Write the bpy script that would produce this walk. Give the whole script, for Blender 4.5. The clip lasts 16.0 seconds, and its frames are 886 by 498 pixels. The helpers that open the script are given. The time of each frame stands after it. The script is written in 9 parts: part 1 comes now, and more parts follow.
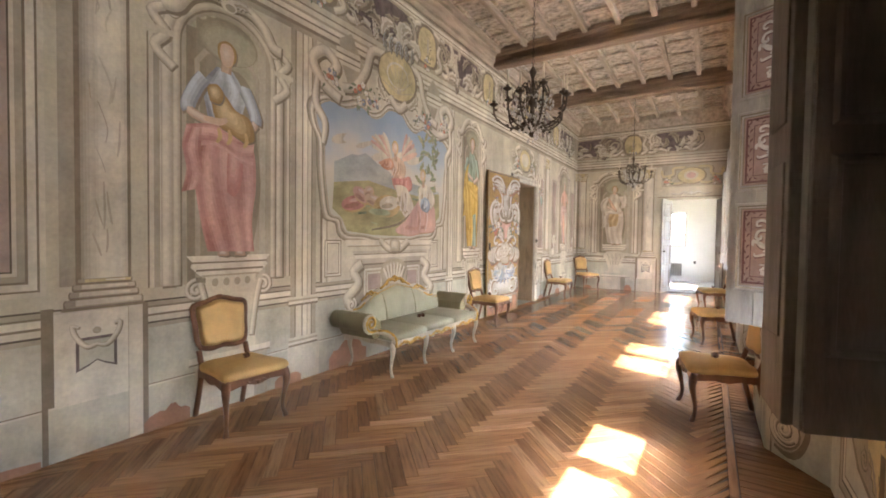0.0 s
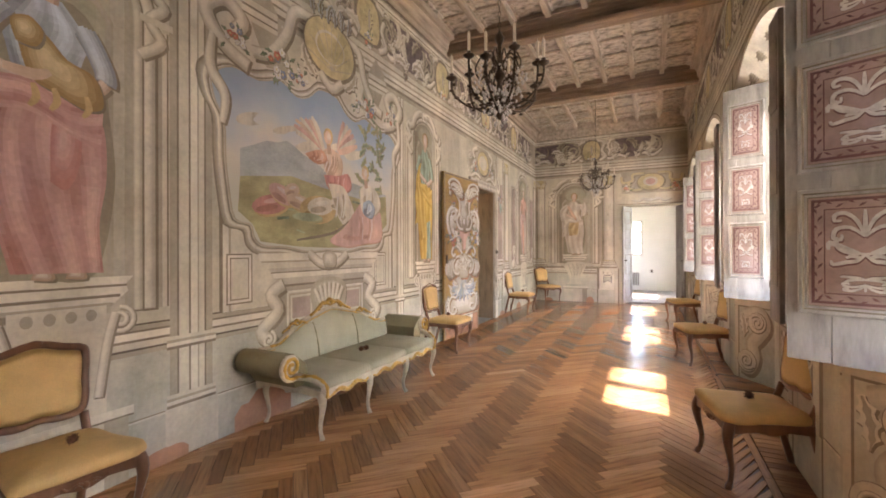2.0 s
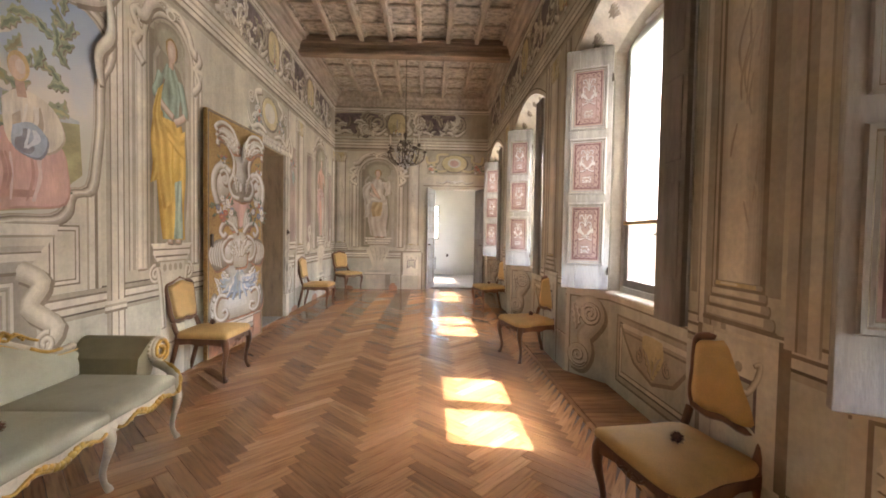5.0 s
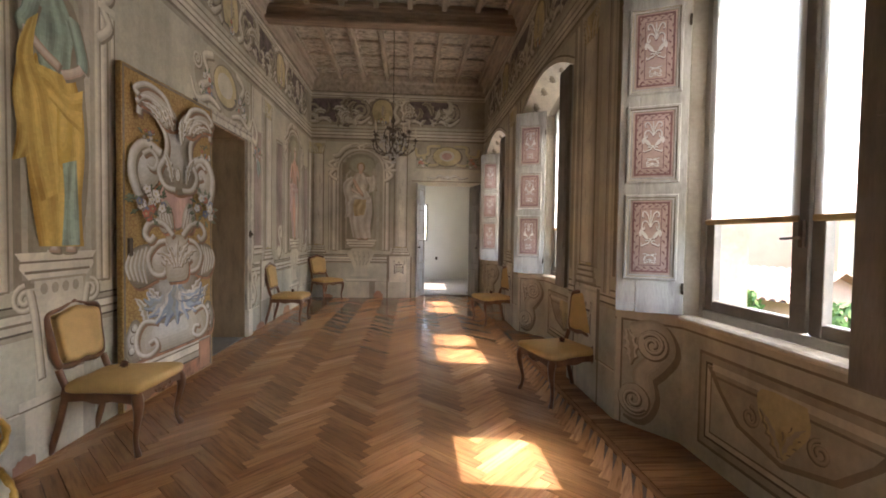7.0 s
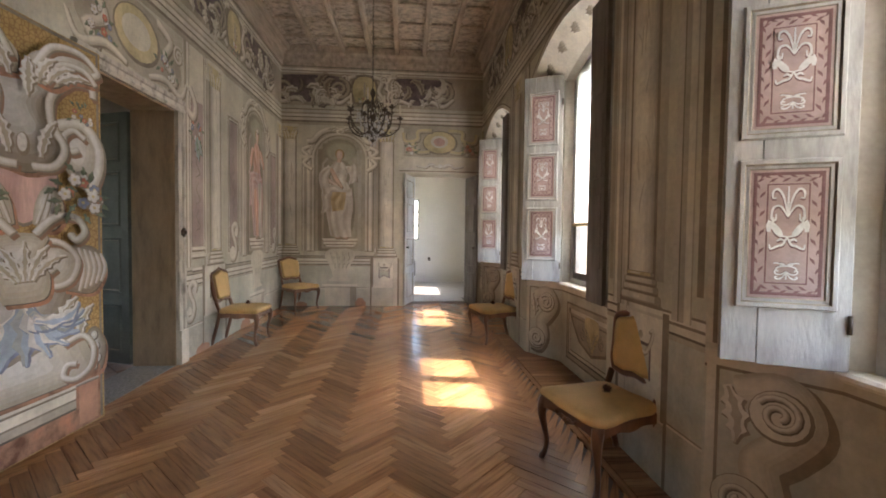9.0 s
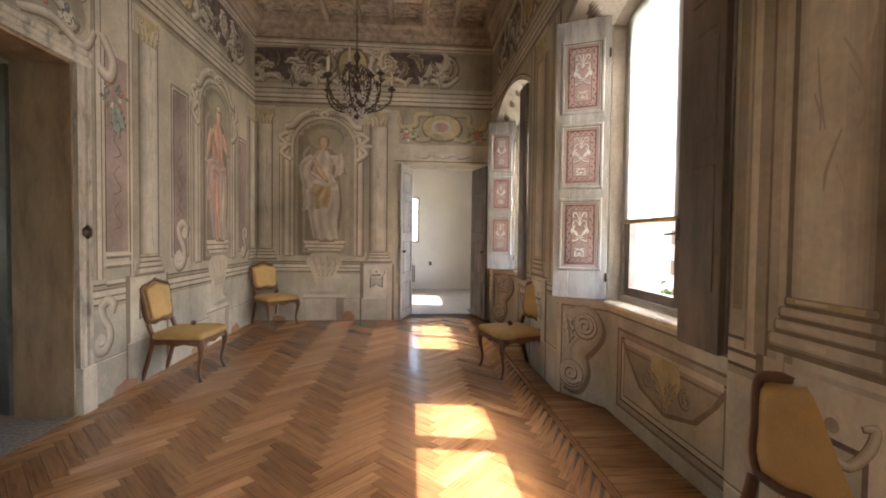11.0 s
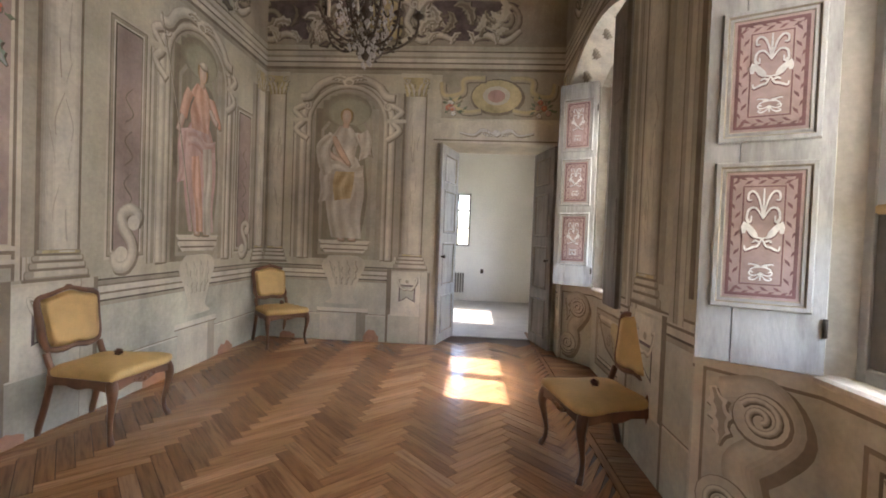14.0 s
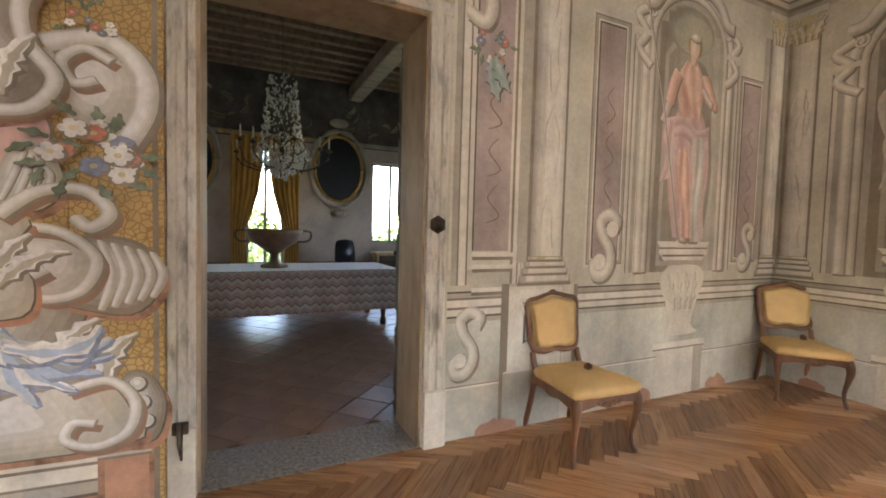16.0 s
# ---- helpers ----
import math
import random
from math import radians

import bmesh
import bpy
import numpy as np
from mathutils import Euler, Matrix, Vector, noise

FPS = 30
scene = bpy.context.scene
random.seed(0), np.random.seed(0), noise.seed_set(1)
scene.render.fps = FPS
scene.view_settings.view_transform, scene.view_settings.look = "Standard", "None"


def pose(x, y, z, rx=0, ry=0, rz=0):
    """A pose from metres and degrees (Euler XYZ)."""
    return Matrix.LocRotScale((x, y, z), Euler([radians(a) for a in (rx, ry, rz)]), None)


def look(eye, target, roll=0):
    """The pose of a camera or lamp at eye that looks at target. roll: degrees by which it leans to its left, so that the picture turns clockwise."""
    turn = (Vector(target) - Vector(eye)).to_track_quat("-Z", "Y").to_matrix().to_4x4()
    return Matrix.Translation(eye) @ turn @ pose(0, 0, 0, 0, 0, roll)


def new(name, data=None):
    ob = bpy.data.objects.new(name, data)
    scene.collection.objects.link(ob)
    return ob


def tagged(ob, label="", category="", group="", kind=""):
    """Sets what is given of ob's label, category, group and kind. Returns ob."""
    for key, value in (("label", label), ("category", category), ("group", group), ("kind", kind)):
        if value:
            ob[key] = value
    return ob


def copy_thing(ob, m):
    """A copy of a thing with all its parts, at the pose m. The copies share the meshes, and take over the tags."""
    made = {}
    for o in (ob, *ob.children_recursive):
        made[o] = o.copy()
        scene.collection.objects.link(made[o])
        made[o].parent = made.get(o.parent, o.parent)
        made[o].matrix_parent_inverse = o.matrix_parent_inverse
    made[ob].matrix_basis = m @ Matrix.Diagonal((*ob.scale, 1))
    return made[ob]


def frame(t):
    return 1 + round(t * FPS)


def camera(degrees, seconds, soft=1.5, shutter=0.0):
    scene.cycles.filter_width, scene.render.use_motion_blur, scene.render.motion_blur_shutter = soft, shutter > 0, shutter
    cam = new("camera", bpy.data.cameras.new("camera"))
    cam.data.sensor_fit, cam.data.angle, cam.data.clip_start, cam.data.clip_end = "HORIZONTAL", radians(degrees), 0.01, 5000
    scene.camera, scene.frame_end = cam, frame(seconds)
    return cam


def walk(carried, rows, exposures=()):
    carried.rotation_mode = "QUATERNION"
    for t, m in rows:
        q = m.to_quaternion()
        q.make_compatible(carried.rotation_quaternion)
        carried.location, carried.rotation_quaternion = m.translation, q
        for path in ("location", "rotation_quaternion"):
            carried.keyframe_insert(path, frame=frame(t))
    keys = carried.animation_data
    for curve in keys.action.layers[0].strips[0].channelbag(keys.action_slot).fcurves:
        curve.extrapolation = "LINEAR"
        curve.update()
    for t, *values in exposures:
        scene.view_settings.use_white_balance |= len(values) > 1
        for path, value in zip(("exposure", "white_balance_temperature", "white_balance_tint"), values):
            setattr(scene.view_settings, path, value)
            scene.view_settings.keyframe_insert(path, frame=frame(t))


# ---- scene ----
cam = camera(92.2, 16.0, soft=1.8)
PATH = [
    (0, (1.058, 0.222, 1.451), (-0.003, 1.916, 1.393), 0.8),
    (0.5, (0.933, 0.415, 1.444), (-0.298, 1.991, 1.419), 0.7),
    (1, (0.742, 0.586, 1.441), (-0.548, 2.115, 1.444), 0.3),
    (1.5, (0.636, 0.84, 1.415), (-0.573, 2.433, 1.425), -0.2),
    (2, (0.556, 1.133, 1.423), (-0.316, 2.933, 1.428), -0.2),
    (2.5, (0.4, 1.339, 1.422), (-0.04, 3.29, 1.417), 0.4),
    (3, (0.283, 1.503, 1.392), (0.034, 3.487, 1.364), 0.5),
    (3.5, (0.228, 1.747, 1.39), (0.049, 3.739, 1.35), 0.5),
    (4, (0.166, 2.012, 1.379), (0.088, 4.01, 1.319), 0.6),
    (6.5, (-0.145, 3.449, 1.375), (-0.015, 5.444, 1.309), 1.1),
    (7, (-0.148, 3.743, 1.398), (-0.006, 5.737, 1.336), 0.9),
    (7.5, (-0.148, 4.082, 1.383), (-0.002, 6.075, 1.315), 0.8),
    (8, (-0.163, 4.355, 1.387), (-0.001, 6.347, 1.315), 0.6),
    (8.5, (-0.081, 4.676, 1.392), (0.083, 6.668, 1.322), 0.7),
    (11, (0.103, 6.25, 1.377), (0.254, 8.243, 1.32), 0.7),
    (11.5, (0.146, 6.549, 1.354), (0.282, 8.544, 1.303), 0.7),
    (12, (0.214, 6.823, 1.36), (0.329, 8.819, 1.306), 1.0),
    (12.5, (0.241, 7.105, 1.36), (0.353, 9.101, 1.309), 1.2),
    (13, (0.245, 7.345, 1.346), (0.282, 9.344, 1.297), 1.6),
    (13.5, (0.305, 7.628, 1.362), (0.211, 9.625, 1.323), 2.0),
    (14, (0.324, 7.866, 1.345), (0.2, 9.862, 1.302), 2.2),
    (14.5, (0.256, 8.073, 1.373), (-0.326, 9.985, 1.308), 2.4),
    (15, (0.183, 8.25, 1.37), (-1.076, 9.801, 1.283), 2.4),
    (15.5, (0.111, 8.449, 1.377), (-1.538, 9.575, 1.267), 2.1),
    (16, (0.004, 8.604, 1.359), (-1.804, 9.453, 1.262), 1.5),
]
EXPOSURES = [(0, 5.14, 6800, 15), (1, 5.14, 6900, 16), (1.5, 4.99, 7050, 18), (2, 4.92, 7300, 20), (2.5, 4.18, 7700, 21), (3.5, 4.19, 7500, 20), (4, 4.79, 7150, 18), (6.5, 3.89, 7250, 17), (7.5, 3.64, 7050, 15), (8.5, 3.83, 6750, 14), (11.5, 3.95, 7550, 18), (12.5, 3.3, 7300, 15), (13.2, 3.42, 6700, 14), (14, 4.02, 6700, 14), (14.7, 4.32, 7050, 15), (16, 4.32, 7350, 17)]
walk(cam, [(t, look(eye, target, roll)) for t, eye, target, roll in PATH], EXPOSURES)

# ---- world, sun, exposure ----
SUN_WAY = Vector((-1.09, 0.2, -1.0)).normalized()
world = bpy.data.worlds.new("world")
scene.world = world
world.use_nodes = True
wn = world.node_tree.nodes
sky = wn.new("ShaderNodeTexSky")
sky.sky_type = 'NISHITA'
sky.sun_disc = False
sky.sun_elevation = math.asin(-SUN_WAY.z)
sky.sun_rotation = math.atan2(-SUN_WAY.x, -SUN_WAY.y)
world.node_tree.links.new(sky.outputs[0], wn["Background"].inputs[0])
wn["Background"].inputs[1].default_value = 0.15
sun = new("sun", bpy.data.lights.new("sun", 'SUN'))
sun.data.energy = 1.45
sun.data.angle = radians(0.6)
sun.data.color = (1.0, 0.95, 0.87)
sun.matrix_world = look((30, -6, 30), Vector((30, -6, 30)) + SUN_WAY)


# ---- materials ----
def nodes_of(name):
    m = bpy.data.materials.new(name)
    m.use_nodes = True
    return m, m.node_tree.nodes, m.node_tree.links, m.node_tree.nodes["Principled BSDF"]


def ramp_node(n, stops):
    r = n.new("ShaderNodeValToRGB")
    e = r.color_ramp.elements
    e[0].position, e[0].color = stops[0][0], (*stops[0][1], 1)
    e[1].position, e[1].color = stops[-1][0], (*stops[-1][1], 1)
    for p, c in stops[1:-1]:
        k = e.new(p)
        k.color = (*c, 1)
    return r


RGB = {}


def paint(name, col, dark=0.72, light=1.12, scale=2.2, stretch=(1, 1, 1), rough=0.85, bump=0.08, fine=38, metal=0.0, second=None, sharp=0.0):
    """A surface with large stains, fine grain and slight relief. second: a colour that comes through in patches."""
    m, n, l, b = nodes_of(name)
    RGB[name] = col
    tc = n.new("ShaderNodeTexCoord")
    mp = n.new("ShaderNodeMapping")
    mp.inputs["Scale"].default_value = stretch
    l.new(tc.outputs["Object"], mp.inputs[0])
    big = n.new("ShaderNodeTexNoise")
    big.inputs["Scale"].default_value = scale
    big.inputs["Detail"].default_value = 6
    big.inputs["Roughness"].default_value = 0.62
    l.new(mp.outputs[0], big.inputs["Vector"])
    lo = tuple(c * dark for c in col)
    hi = tuple(min(1, c * light) for c in col)
    mid = second if second else col
    w = 0.18 - 0.14 * sharp
    r = ramp_node(n, [(0.5 - w, lo), (0.5, mid), (0.5 + w, hi)])
    l.new(big.outputs[0], r.inputs[0])
    small = n.new("ShaderNodeTexNoise")
    small.inputs["Scale"].default_value = fine
    small.inputs["Detail"].default_value = 4
    l.new(mp.outputs[0], small.inputs["Vector"])
    mr = n.new("ShaderNodeMapRange")
    mr.inputs["To Min"].default_value = 0.82
    mr.inputs["To Max"].default_value = 1.16
    l.new(small.outputs[0], mr.inputs[0])
    mix = n.new("ShaderNodeMix")
    mix.data_type, mix.blend_type = 'RGBA', 'MULTIPLY'
    mix.inputs[0].default_value = 1.0
    l.new(r.outputs[0], mix.inputs[6])
    l.new(mr.outputs[0], mix.inputs[7])
    colour = mix.outputs[2]
    if name.startswith("fresco"):
        # old dust and wash marks that run over all the painting
        geo = n.new("ShaderNodeNewGeometry")
        for sc, st, lo2, hi2 in ((0.9, (1, 1, 1), 0.74, 1.16), (1.6, (2.2, 2.2, 0.35), 0.84, 1.10)):
            mp2 = n.new("ShaderNodeMapping")
            mp2.inputs["Scale"].default_value = st
            l.new(geo.outputs["Position"], mp2.inputs[0])
            nz = n.new("ShaderNodeTexNoise")
            nz.inputs["Scale"].default_value = sc
            nz.inputs["Detail"].default_value = 8
            nz.inputs["Roughness"].default_value = 0.65
            l.new(mp2.outputs[0], nz.inputs["Vector"])
            m2 = n.new("ShaderNodeMapRange")
            m2.inputs["From Min"].default_value, m2.inputs["From Max"].default_value = 0.32, 0.68
            m2.inputs["To Min"].default_value, m2.inputs["To Max"].default_value = lo2, hi2
            l.new(nz.outputs[0], m2.inputs[0])
            x2 = n.new("ShaderNodeMix")
            x2.data_type, x2.blend_type = 'RGBA', 'MULTIPLY'
            x2.inputs[0].default_value = 1.0
            l.new(colour, x2.inputs[6])
            l.new(m2.outputs[0], x2.inputs[7])
            colour = x2.outputs[2]
    l.new(colour, b.inputs["Base Color"])
    b.inputs["Roughness"].default_value = rough
    b.inputs["Metallic"].default_value = metal
    if bump:
        bp = n.new("ShaderNodeBump")
        bp.inputs["Strength"].default_value = bump
        bp.inputs["Distance"].default_value = 0.02
        l.new(small.outputs[0], bp.inputs["Height"])
        l.new(bp.outputs[0], b.inputs["Normal"])
    return m


M = {}
# fresco tones
M["plaster"] = paint("fresco_ground", (0.60, 0.56, 0.45), 0.82, 1.12, 1.3)
M["frieze"] = paint("fresco_frieze", (0.43, 0.375, 0.295), 0.72, 1.15, 1.6)
M["cream"] = paint("fresco_cream", (0.68, 0.63, 0.525), 0.84, 1.1, 2.5)
M["stone"] = paint("fresco_stone_white", (0.76, 0.71, 0.61), 0.80, 1.1, 3.5)
M["mid"] = paint("fresco_mid", (0.45, 0.40, 0.315), 0.8, 1.15, 2.5)
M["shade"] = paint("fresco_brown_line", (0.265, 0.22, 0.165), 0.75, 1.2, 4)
M["deep"] = paint("fresco_dark_line", (0.145, 0.118, 0.09), 0.7, 1.3, 5)
M["pink"] = paint("fresco_mauve_panel", (0.45, 0.355, 0.315), 0.84, 1.12, 1.8)
M["niche"] = paint("fresco_niche_olive", (0.43, 0.405, 0.30), 0.72, 1.2, 1.8)
M["dado"] = paint("fresco_grey_dado", (0.57, 0.55, 0.46), 0.72, 1.2, 1.6)
M["terra"] = paint("bare_terracotta_plaster", (0.47, 0.255, 0.165), 0.75, 1.15, 3, second=(0.42, 0.23, 0.15))
M["marble"] = paint("fresco_marble_column", (0.50, 0.44, 0.365), 0.5, 1.4, 3.0, (1, 1, 0.5), second=(0.40, 0.36, 0.31))
M["marble_ochre"] = paint("fresco_marble_ochre", (0.42, 0.285, 0.185), 0.6, 1.5, 5.0, (1, 1, 0.5), second=(0.40, 0.30, 0.20))
M["gold_paint"] = paint("fresco_gold_ochre", (0.60, 0.51, 0.30), 0.7, 1.2, 6)
M["violet"] = paint("fresco_violet_grey", (0.17, 0.13, 0.13), 0.65, 1.4, 7)
M["rose"] = paint("fresco_rose_cloth", (0.56, 0.27, 0.24), 0.72, 1.28, 4, (2.2, 2.2, 0.55))
M["rose_pale"] = paint("fresco_pale_rose_cloth", (0.62, 0.40, 0.35), 0.75, 1.2, 4, (2.2, 2.2, 0.5))
M["salmon"] = paint("fresco_salmon_cloth", (0.66, 0.38, 0.27), 0.78, 1.15, 4, (2.2, 2.2, 0.5))
M["blue"] = paint("fresco_blue_cloth", (0.38, 0.45, 0.55), 0.75, 1.2, 5)
M["yellow"] = paint("fresco_yellow_cloth", (0.62, 0.40, 0.09), 0.68, 1.2, 4, (2.2, 2.2, 0.5))
M["teal"] = paint("fresco_teal_cloth", (0.30, 0.40, 0.33), 0.7, 1.25, 4, (2, 2, 0.5))
M["flesh"] = paint("fresco_flesh", (0.63, 0.47, 0.36), 0.85, 1.1, 6)
M["tan"] = paint("fresco_tan_lamb", (0.58, 0.42, 0.22), 0.75, 1.15, 9)
M["white_cloth"] = paint("fresco_white_cloth", (0.66, 0.60, 0.50), 0.72, 1.12, 5, (2.2, 2.2, 0.6))
M["leaf_green"] = paint("fresco_leaf_green", (0.19, 0.23, 0.16), 0.6, 1.5, 14)
M["red_flower"] = paint("fresco_red_flower", (0.55, 0.20, 0.14), 0.7, 1.3, 25)
M["white_flower"] = paint("fresco_white_flower", (0.72, 0.70, 0.67), 0.75, 1.15, 25)
M["blue_flower"] = paint("fresco_blue_flower", (0.23, 0.26, 0.36), 0.7, 1.3, 25)
M["greywhite"] = paint("fresco_grisaille", (0.56, 0.545, 0.52), 0.72, 1.2, 4)
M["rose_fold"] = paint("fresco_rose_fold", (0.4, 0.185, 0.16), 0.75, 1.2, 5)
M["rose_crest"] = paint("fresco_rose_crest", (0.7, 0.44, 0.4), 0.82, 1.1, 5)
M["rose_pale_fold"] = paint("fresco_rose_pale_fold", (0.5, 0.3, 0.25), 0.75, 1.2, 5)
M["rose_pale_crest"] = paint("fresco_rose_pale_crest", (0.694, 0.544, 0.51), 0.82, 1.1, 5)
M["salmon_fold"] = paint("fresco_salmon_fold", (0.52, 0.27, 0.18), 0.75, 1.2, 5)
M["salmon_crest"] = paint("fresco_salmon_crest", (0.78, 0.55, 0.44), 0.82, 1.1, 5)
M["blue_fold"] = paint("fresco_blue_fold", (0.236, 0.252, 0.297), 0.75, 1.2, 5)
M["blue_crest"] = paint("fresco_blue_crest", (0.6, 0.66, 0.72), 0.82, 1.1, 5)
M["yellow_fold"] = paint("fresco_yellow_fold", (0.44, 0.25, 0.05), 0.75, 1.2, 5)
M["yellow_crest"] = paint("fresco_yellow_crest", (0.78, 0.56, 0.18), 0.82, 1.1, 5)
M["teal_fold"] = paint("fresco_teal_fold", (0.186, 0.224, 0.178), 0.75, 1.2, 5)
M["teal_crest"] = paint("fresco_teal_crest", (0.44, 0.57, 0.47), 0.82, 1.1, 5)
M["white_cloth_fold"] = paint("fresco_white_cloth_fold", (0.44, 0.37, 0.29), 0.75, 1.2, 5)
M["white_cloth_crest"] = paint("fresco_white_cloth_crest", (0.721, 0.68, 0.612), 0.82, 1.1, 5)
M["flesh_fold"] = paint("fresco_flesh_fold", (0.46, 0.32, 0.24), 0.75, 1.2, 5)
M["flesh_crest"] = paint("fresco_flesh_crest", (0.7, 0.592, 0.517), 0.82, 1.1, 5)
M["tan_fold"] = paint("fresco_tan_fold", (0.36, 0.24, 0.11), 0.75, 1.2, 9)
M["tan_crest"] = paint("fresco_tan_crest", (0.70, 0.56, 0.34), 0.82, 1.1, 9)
M["tone_a"] = paint("fresco_warm_grey", (0.55, 0.50, 0.42), 0.82, 1.12, 2.5)
M["tone_b"] = paint("fresco_taupe", (0.45, 0.40, 0.325), 0.8, 1.12, 2.5)
M["lining_tan"] = paint("ochre_brown_jamb_paint", (0.36, 0.255, 0.16), 0.7, 1.2, 4, (2.5, 2.5, 0.6), rough=0.6)
M["meadow"] = paint("picture_meadow", (0.36, 0.34, 0.19), 0.62, 1.25, 2.6, (1, 1, 1.8), second=(0.33, 0.30, 0.17))
M["hill"] = paint("picture_hill", (0.36, 0.38, 0.38), 0.75, 1.25, 3.0, (1, 1, 2))
M["tree_paint"] = paint("picture_tree", (0.30, 0.33, 0.22), 0.65, 1.3, 6)
# wood, stone, metal
def crackled(name, base, line):
    """Ochre paint covered with a fine brown net."""
    m = paint(name, base, 0.78, 1.2, 5, fine=90, bump=0.1, rough=0.6)
    n, l = m.node_tree.nodes, m.node_tree.links
    b = n["Principled BSDF"]
    old = b.inputs["Base Color"].links[0].from_socket
    tc, vo = n.new("ShaderNodeTexCoord"), n.new("ShaderNodeTexVoronoi")
    vo.feature = 'DISTANCE_TO_EDGE'
    vo.inputs["Scale"].default_value = 34
    l.new(tc.outputs["Object"], vo.inputs["Vector"])
    mr = n.new("ShaderNodeMapRange")
    mr.inputs["From Min"].default_value, mr.inputs["From Max"].default_value = 0.03, 0.14
    mr.inputs["To Min"].default_value, mr.inputs["To Max"].default_value = 0.75, 0.0
    l.new(vo.outputs["Distance"], mr.inputs[0])
    mx = n.new("ShaderNodeMix")
    mx.data_type = 'RGBA'
    l.new(mr.outputs[0], mx.inputs[0])
    l.new(old, mx.inputs[6])
    mx.inputs[7].default_value = (*line, 1)
    l.new(mx.outputs[2], b.inputs["Base Color"])
    return m


M["ochre_door"] = crackled("ochre_crackled_door_paint", (0.46, 0.30, 0.11), (0.24, 0.125, 0.04))
M["red_marble"] = paint("painted_red_marble", (0.33, 0.15, 0.09), 0.5, 1.6, 9, second=(0.36, 0.20, 0.13))
M["white_wood"] = paint("worn_white_painted_wood", (0.40, 0.385, 0.355), 0.60, 1.12, 3.0, (3, 3, 0.7), rough=0.6, bump=0.15, fine=30)
M["peeling"] = paint("peeling_cream_wood", (0.58, 0.54, 0.46), 0.42, 1.1, 5.5, (2.5, 2.5, 0.8), rough=0.7, bump=0.2, second=(0.55, 0.51, 0.44))
M["shutter_back"] = paint("brown_grey_shutter_back", (0.205, 0.18, 0.16), 0.65, 1.3, 3, (3, 3, 0.6), rough=0.6, bump=0.15)
M["shutter_pink"] = paint("shutter_mauve_field", (0.39, 0.275, 0.245), 0.75, 1.15, 5, rough=0.65)
M["shutter_rose"] = paint("shutter_dark_rose", (0.16, 0.075, 0.07), 0.7, 1.25, 9, rough=0.65)
M["window_grey"] = paint("grey_painted_window_wood", (0.20, 0.185, 0.17), 0.8, 1.2, 4, rough=0.5)
M["window_light"] = paint("pale_grey_window_frame", (0.42, 0.40, 0.37), 0.8, 1.1, 4, rough=0.55)
M["beam"] = paint("aged_brown_beam", (0.27, 0.19, 0.135), 0.6, 1.35, 3, (0.5, 4, 4), rough=0.75, bump=0.25)
M["joist"] = paint("aged_ceiling_joist", (0.44, 0.365, 0.29), 0.65, 1.3, 3, (4, 0.6, 4), rough=0.75, bump=0.25)
M["boards"] = paint("tempera_ceiling_boards", (0.44, 0.375, 0.305), 0.35, 1.55, 7, (1.2, 1.6, 1), rough=0.8, bump=0.2, second=(0.46, 0.40, 0.33))
M["walnut"] = paint("polished_walnut", (0.17, 0.075, 0.036), 0.6, 1.45, 6, (1, 1, 0.4), rough=0.32, bump=0.05)
M["yellow_cloth"] = paint("yellow_silk_upholstery", (0.66, 0.43, 0.18), 0.86, 1.08, 6, rough=0.7, bump=0.1, fine=180)
M["sage_cloth"] = paint("sage_grey_upholstery", (0.40, 0.385, 0.285), 0.88, 1.08, 5, rough=0.75, bump=0.1, fine=180)
M["olive_cloth"] = paint("dark_sage_upholstery", (0.235, 0.205, 0.12), 0.85, 1.1, 5, rough=0.75, bump=0.1, fine=180)
M["cream_lacquer"] = paint("cream_lacquered_wood", (0.56, 0.49, 0.37), 0.75, 1.1, 9, rough=0.4, bump=0.05)
M["gilt"] = paint("worn_gilding", (0.58, 0.36, 0.10), 0.55, 1.25, 18, rough=0.38, metal=0.75, bump=0.2)
M["iron"] = paint("dark_bronze_iron", (0.10, 0.078, 0.06), 0.5, 1.6, 12, rough=0.4, metal=0.6)
M["candle"] = paint("ivory_candle", (0.72, 0.66, 0.54), 0.9, 1.05, 9, rough=0.5, bump=0.02)
M["burr"] = paint("dry_thistle_burr", (0.15, 0.07, 0.04), 0.5, 1.8, 40, rough=0.9)
M["white_plaster"] = paint("white_limewash", (0.78, 0.75, 0.69), 0.93, 1.04, 1.2)
M["pale_floor"] = paint("pale_stone_floor", (0.46, 0.43, 0.39), 0.85, 1.1, 3, rough=0.45)
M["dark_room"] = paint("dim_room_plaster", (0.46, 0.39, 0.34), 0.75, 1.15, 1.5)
M["dark_fresco"] = paint("dim_room_dark_frieze", (0.11, 0.095, 0.085), 0.55, 1.6, 2.5)
M["terracotta"] = paint("terracotta_floor_tile", (0.22, 0.125, 0.085), 0.7, 1.3, 2.5, rough=0.33, bump=0.1)
M["joint"] = paint("dark_joint", (0.10, 0.06, 0.037), 0.8, 1.2, 9)
M["pebble"] = paint("speckled_grey_threshold", (0.24, 0.225, 0.205), 0.5, 1.5, 45, rough=0.6)
M["curtain"] = paint("amber_silk_curtain", (0.50, 0.27, 0.06), 0.7, 1.2, 5, (3, 3, 0.4), rough=0.6)
M["copper"] = paint("dull_brown_urn", (0.16, 0.10, 0.065), 0.7, 1.3, 8, rough=0.45, metal=0.3)
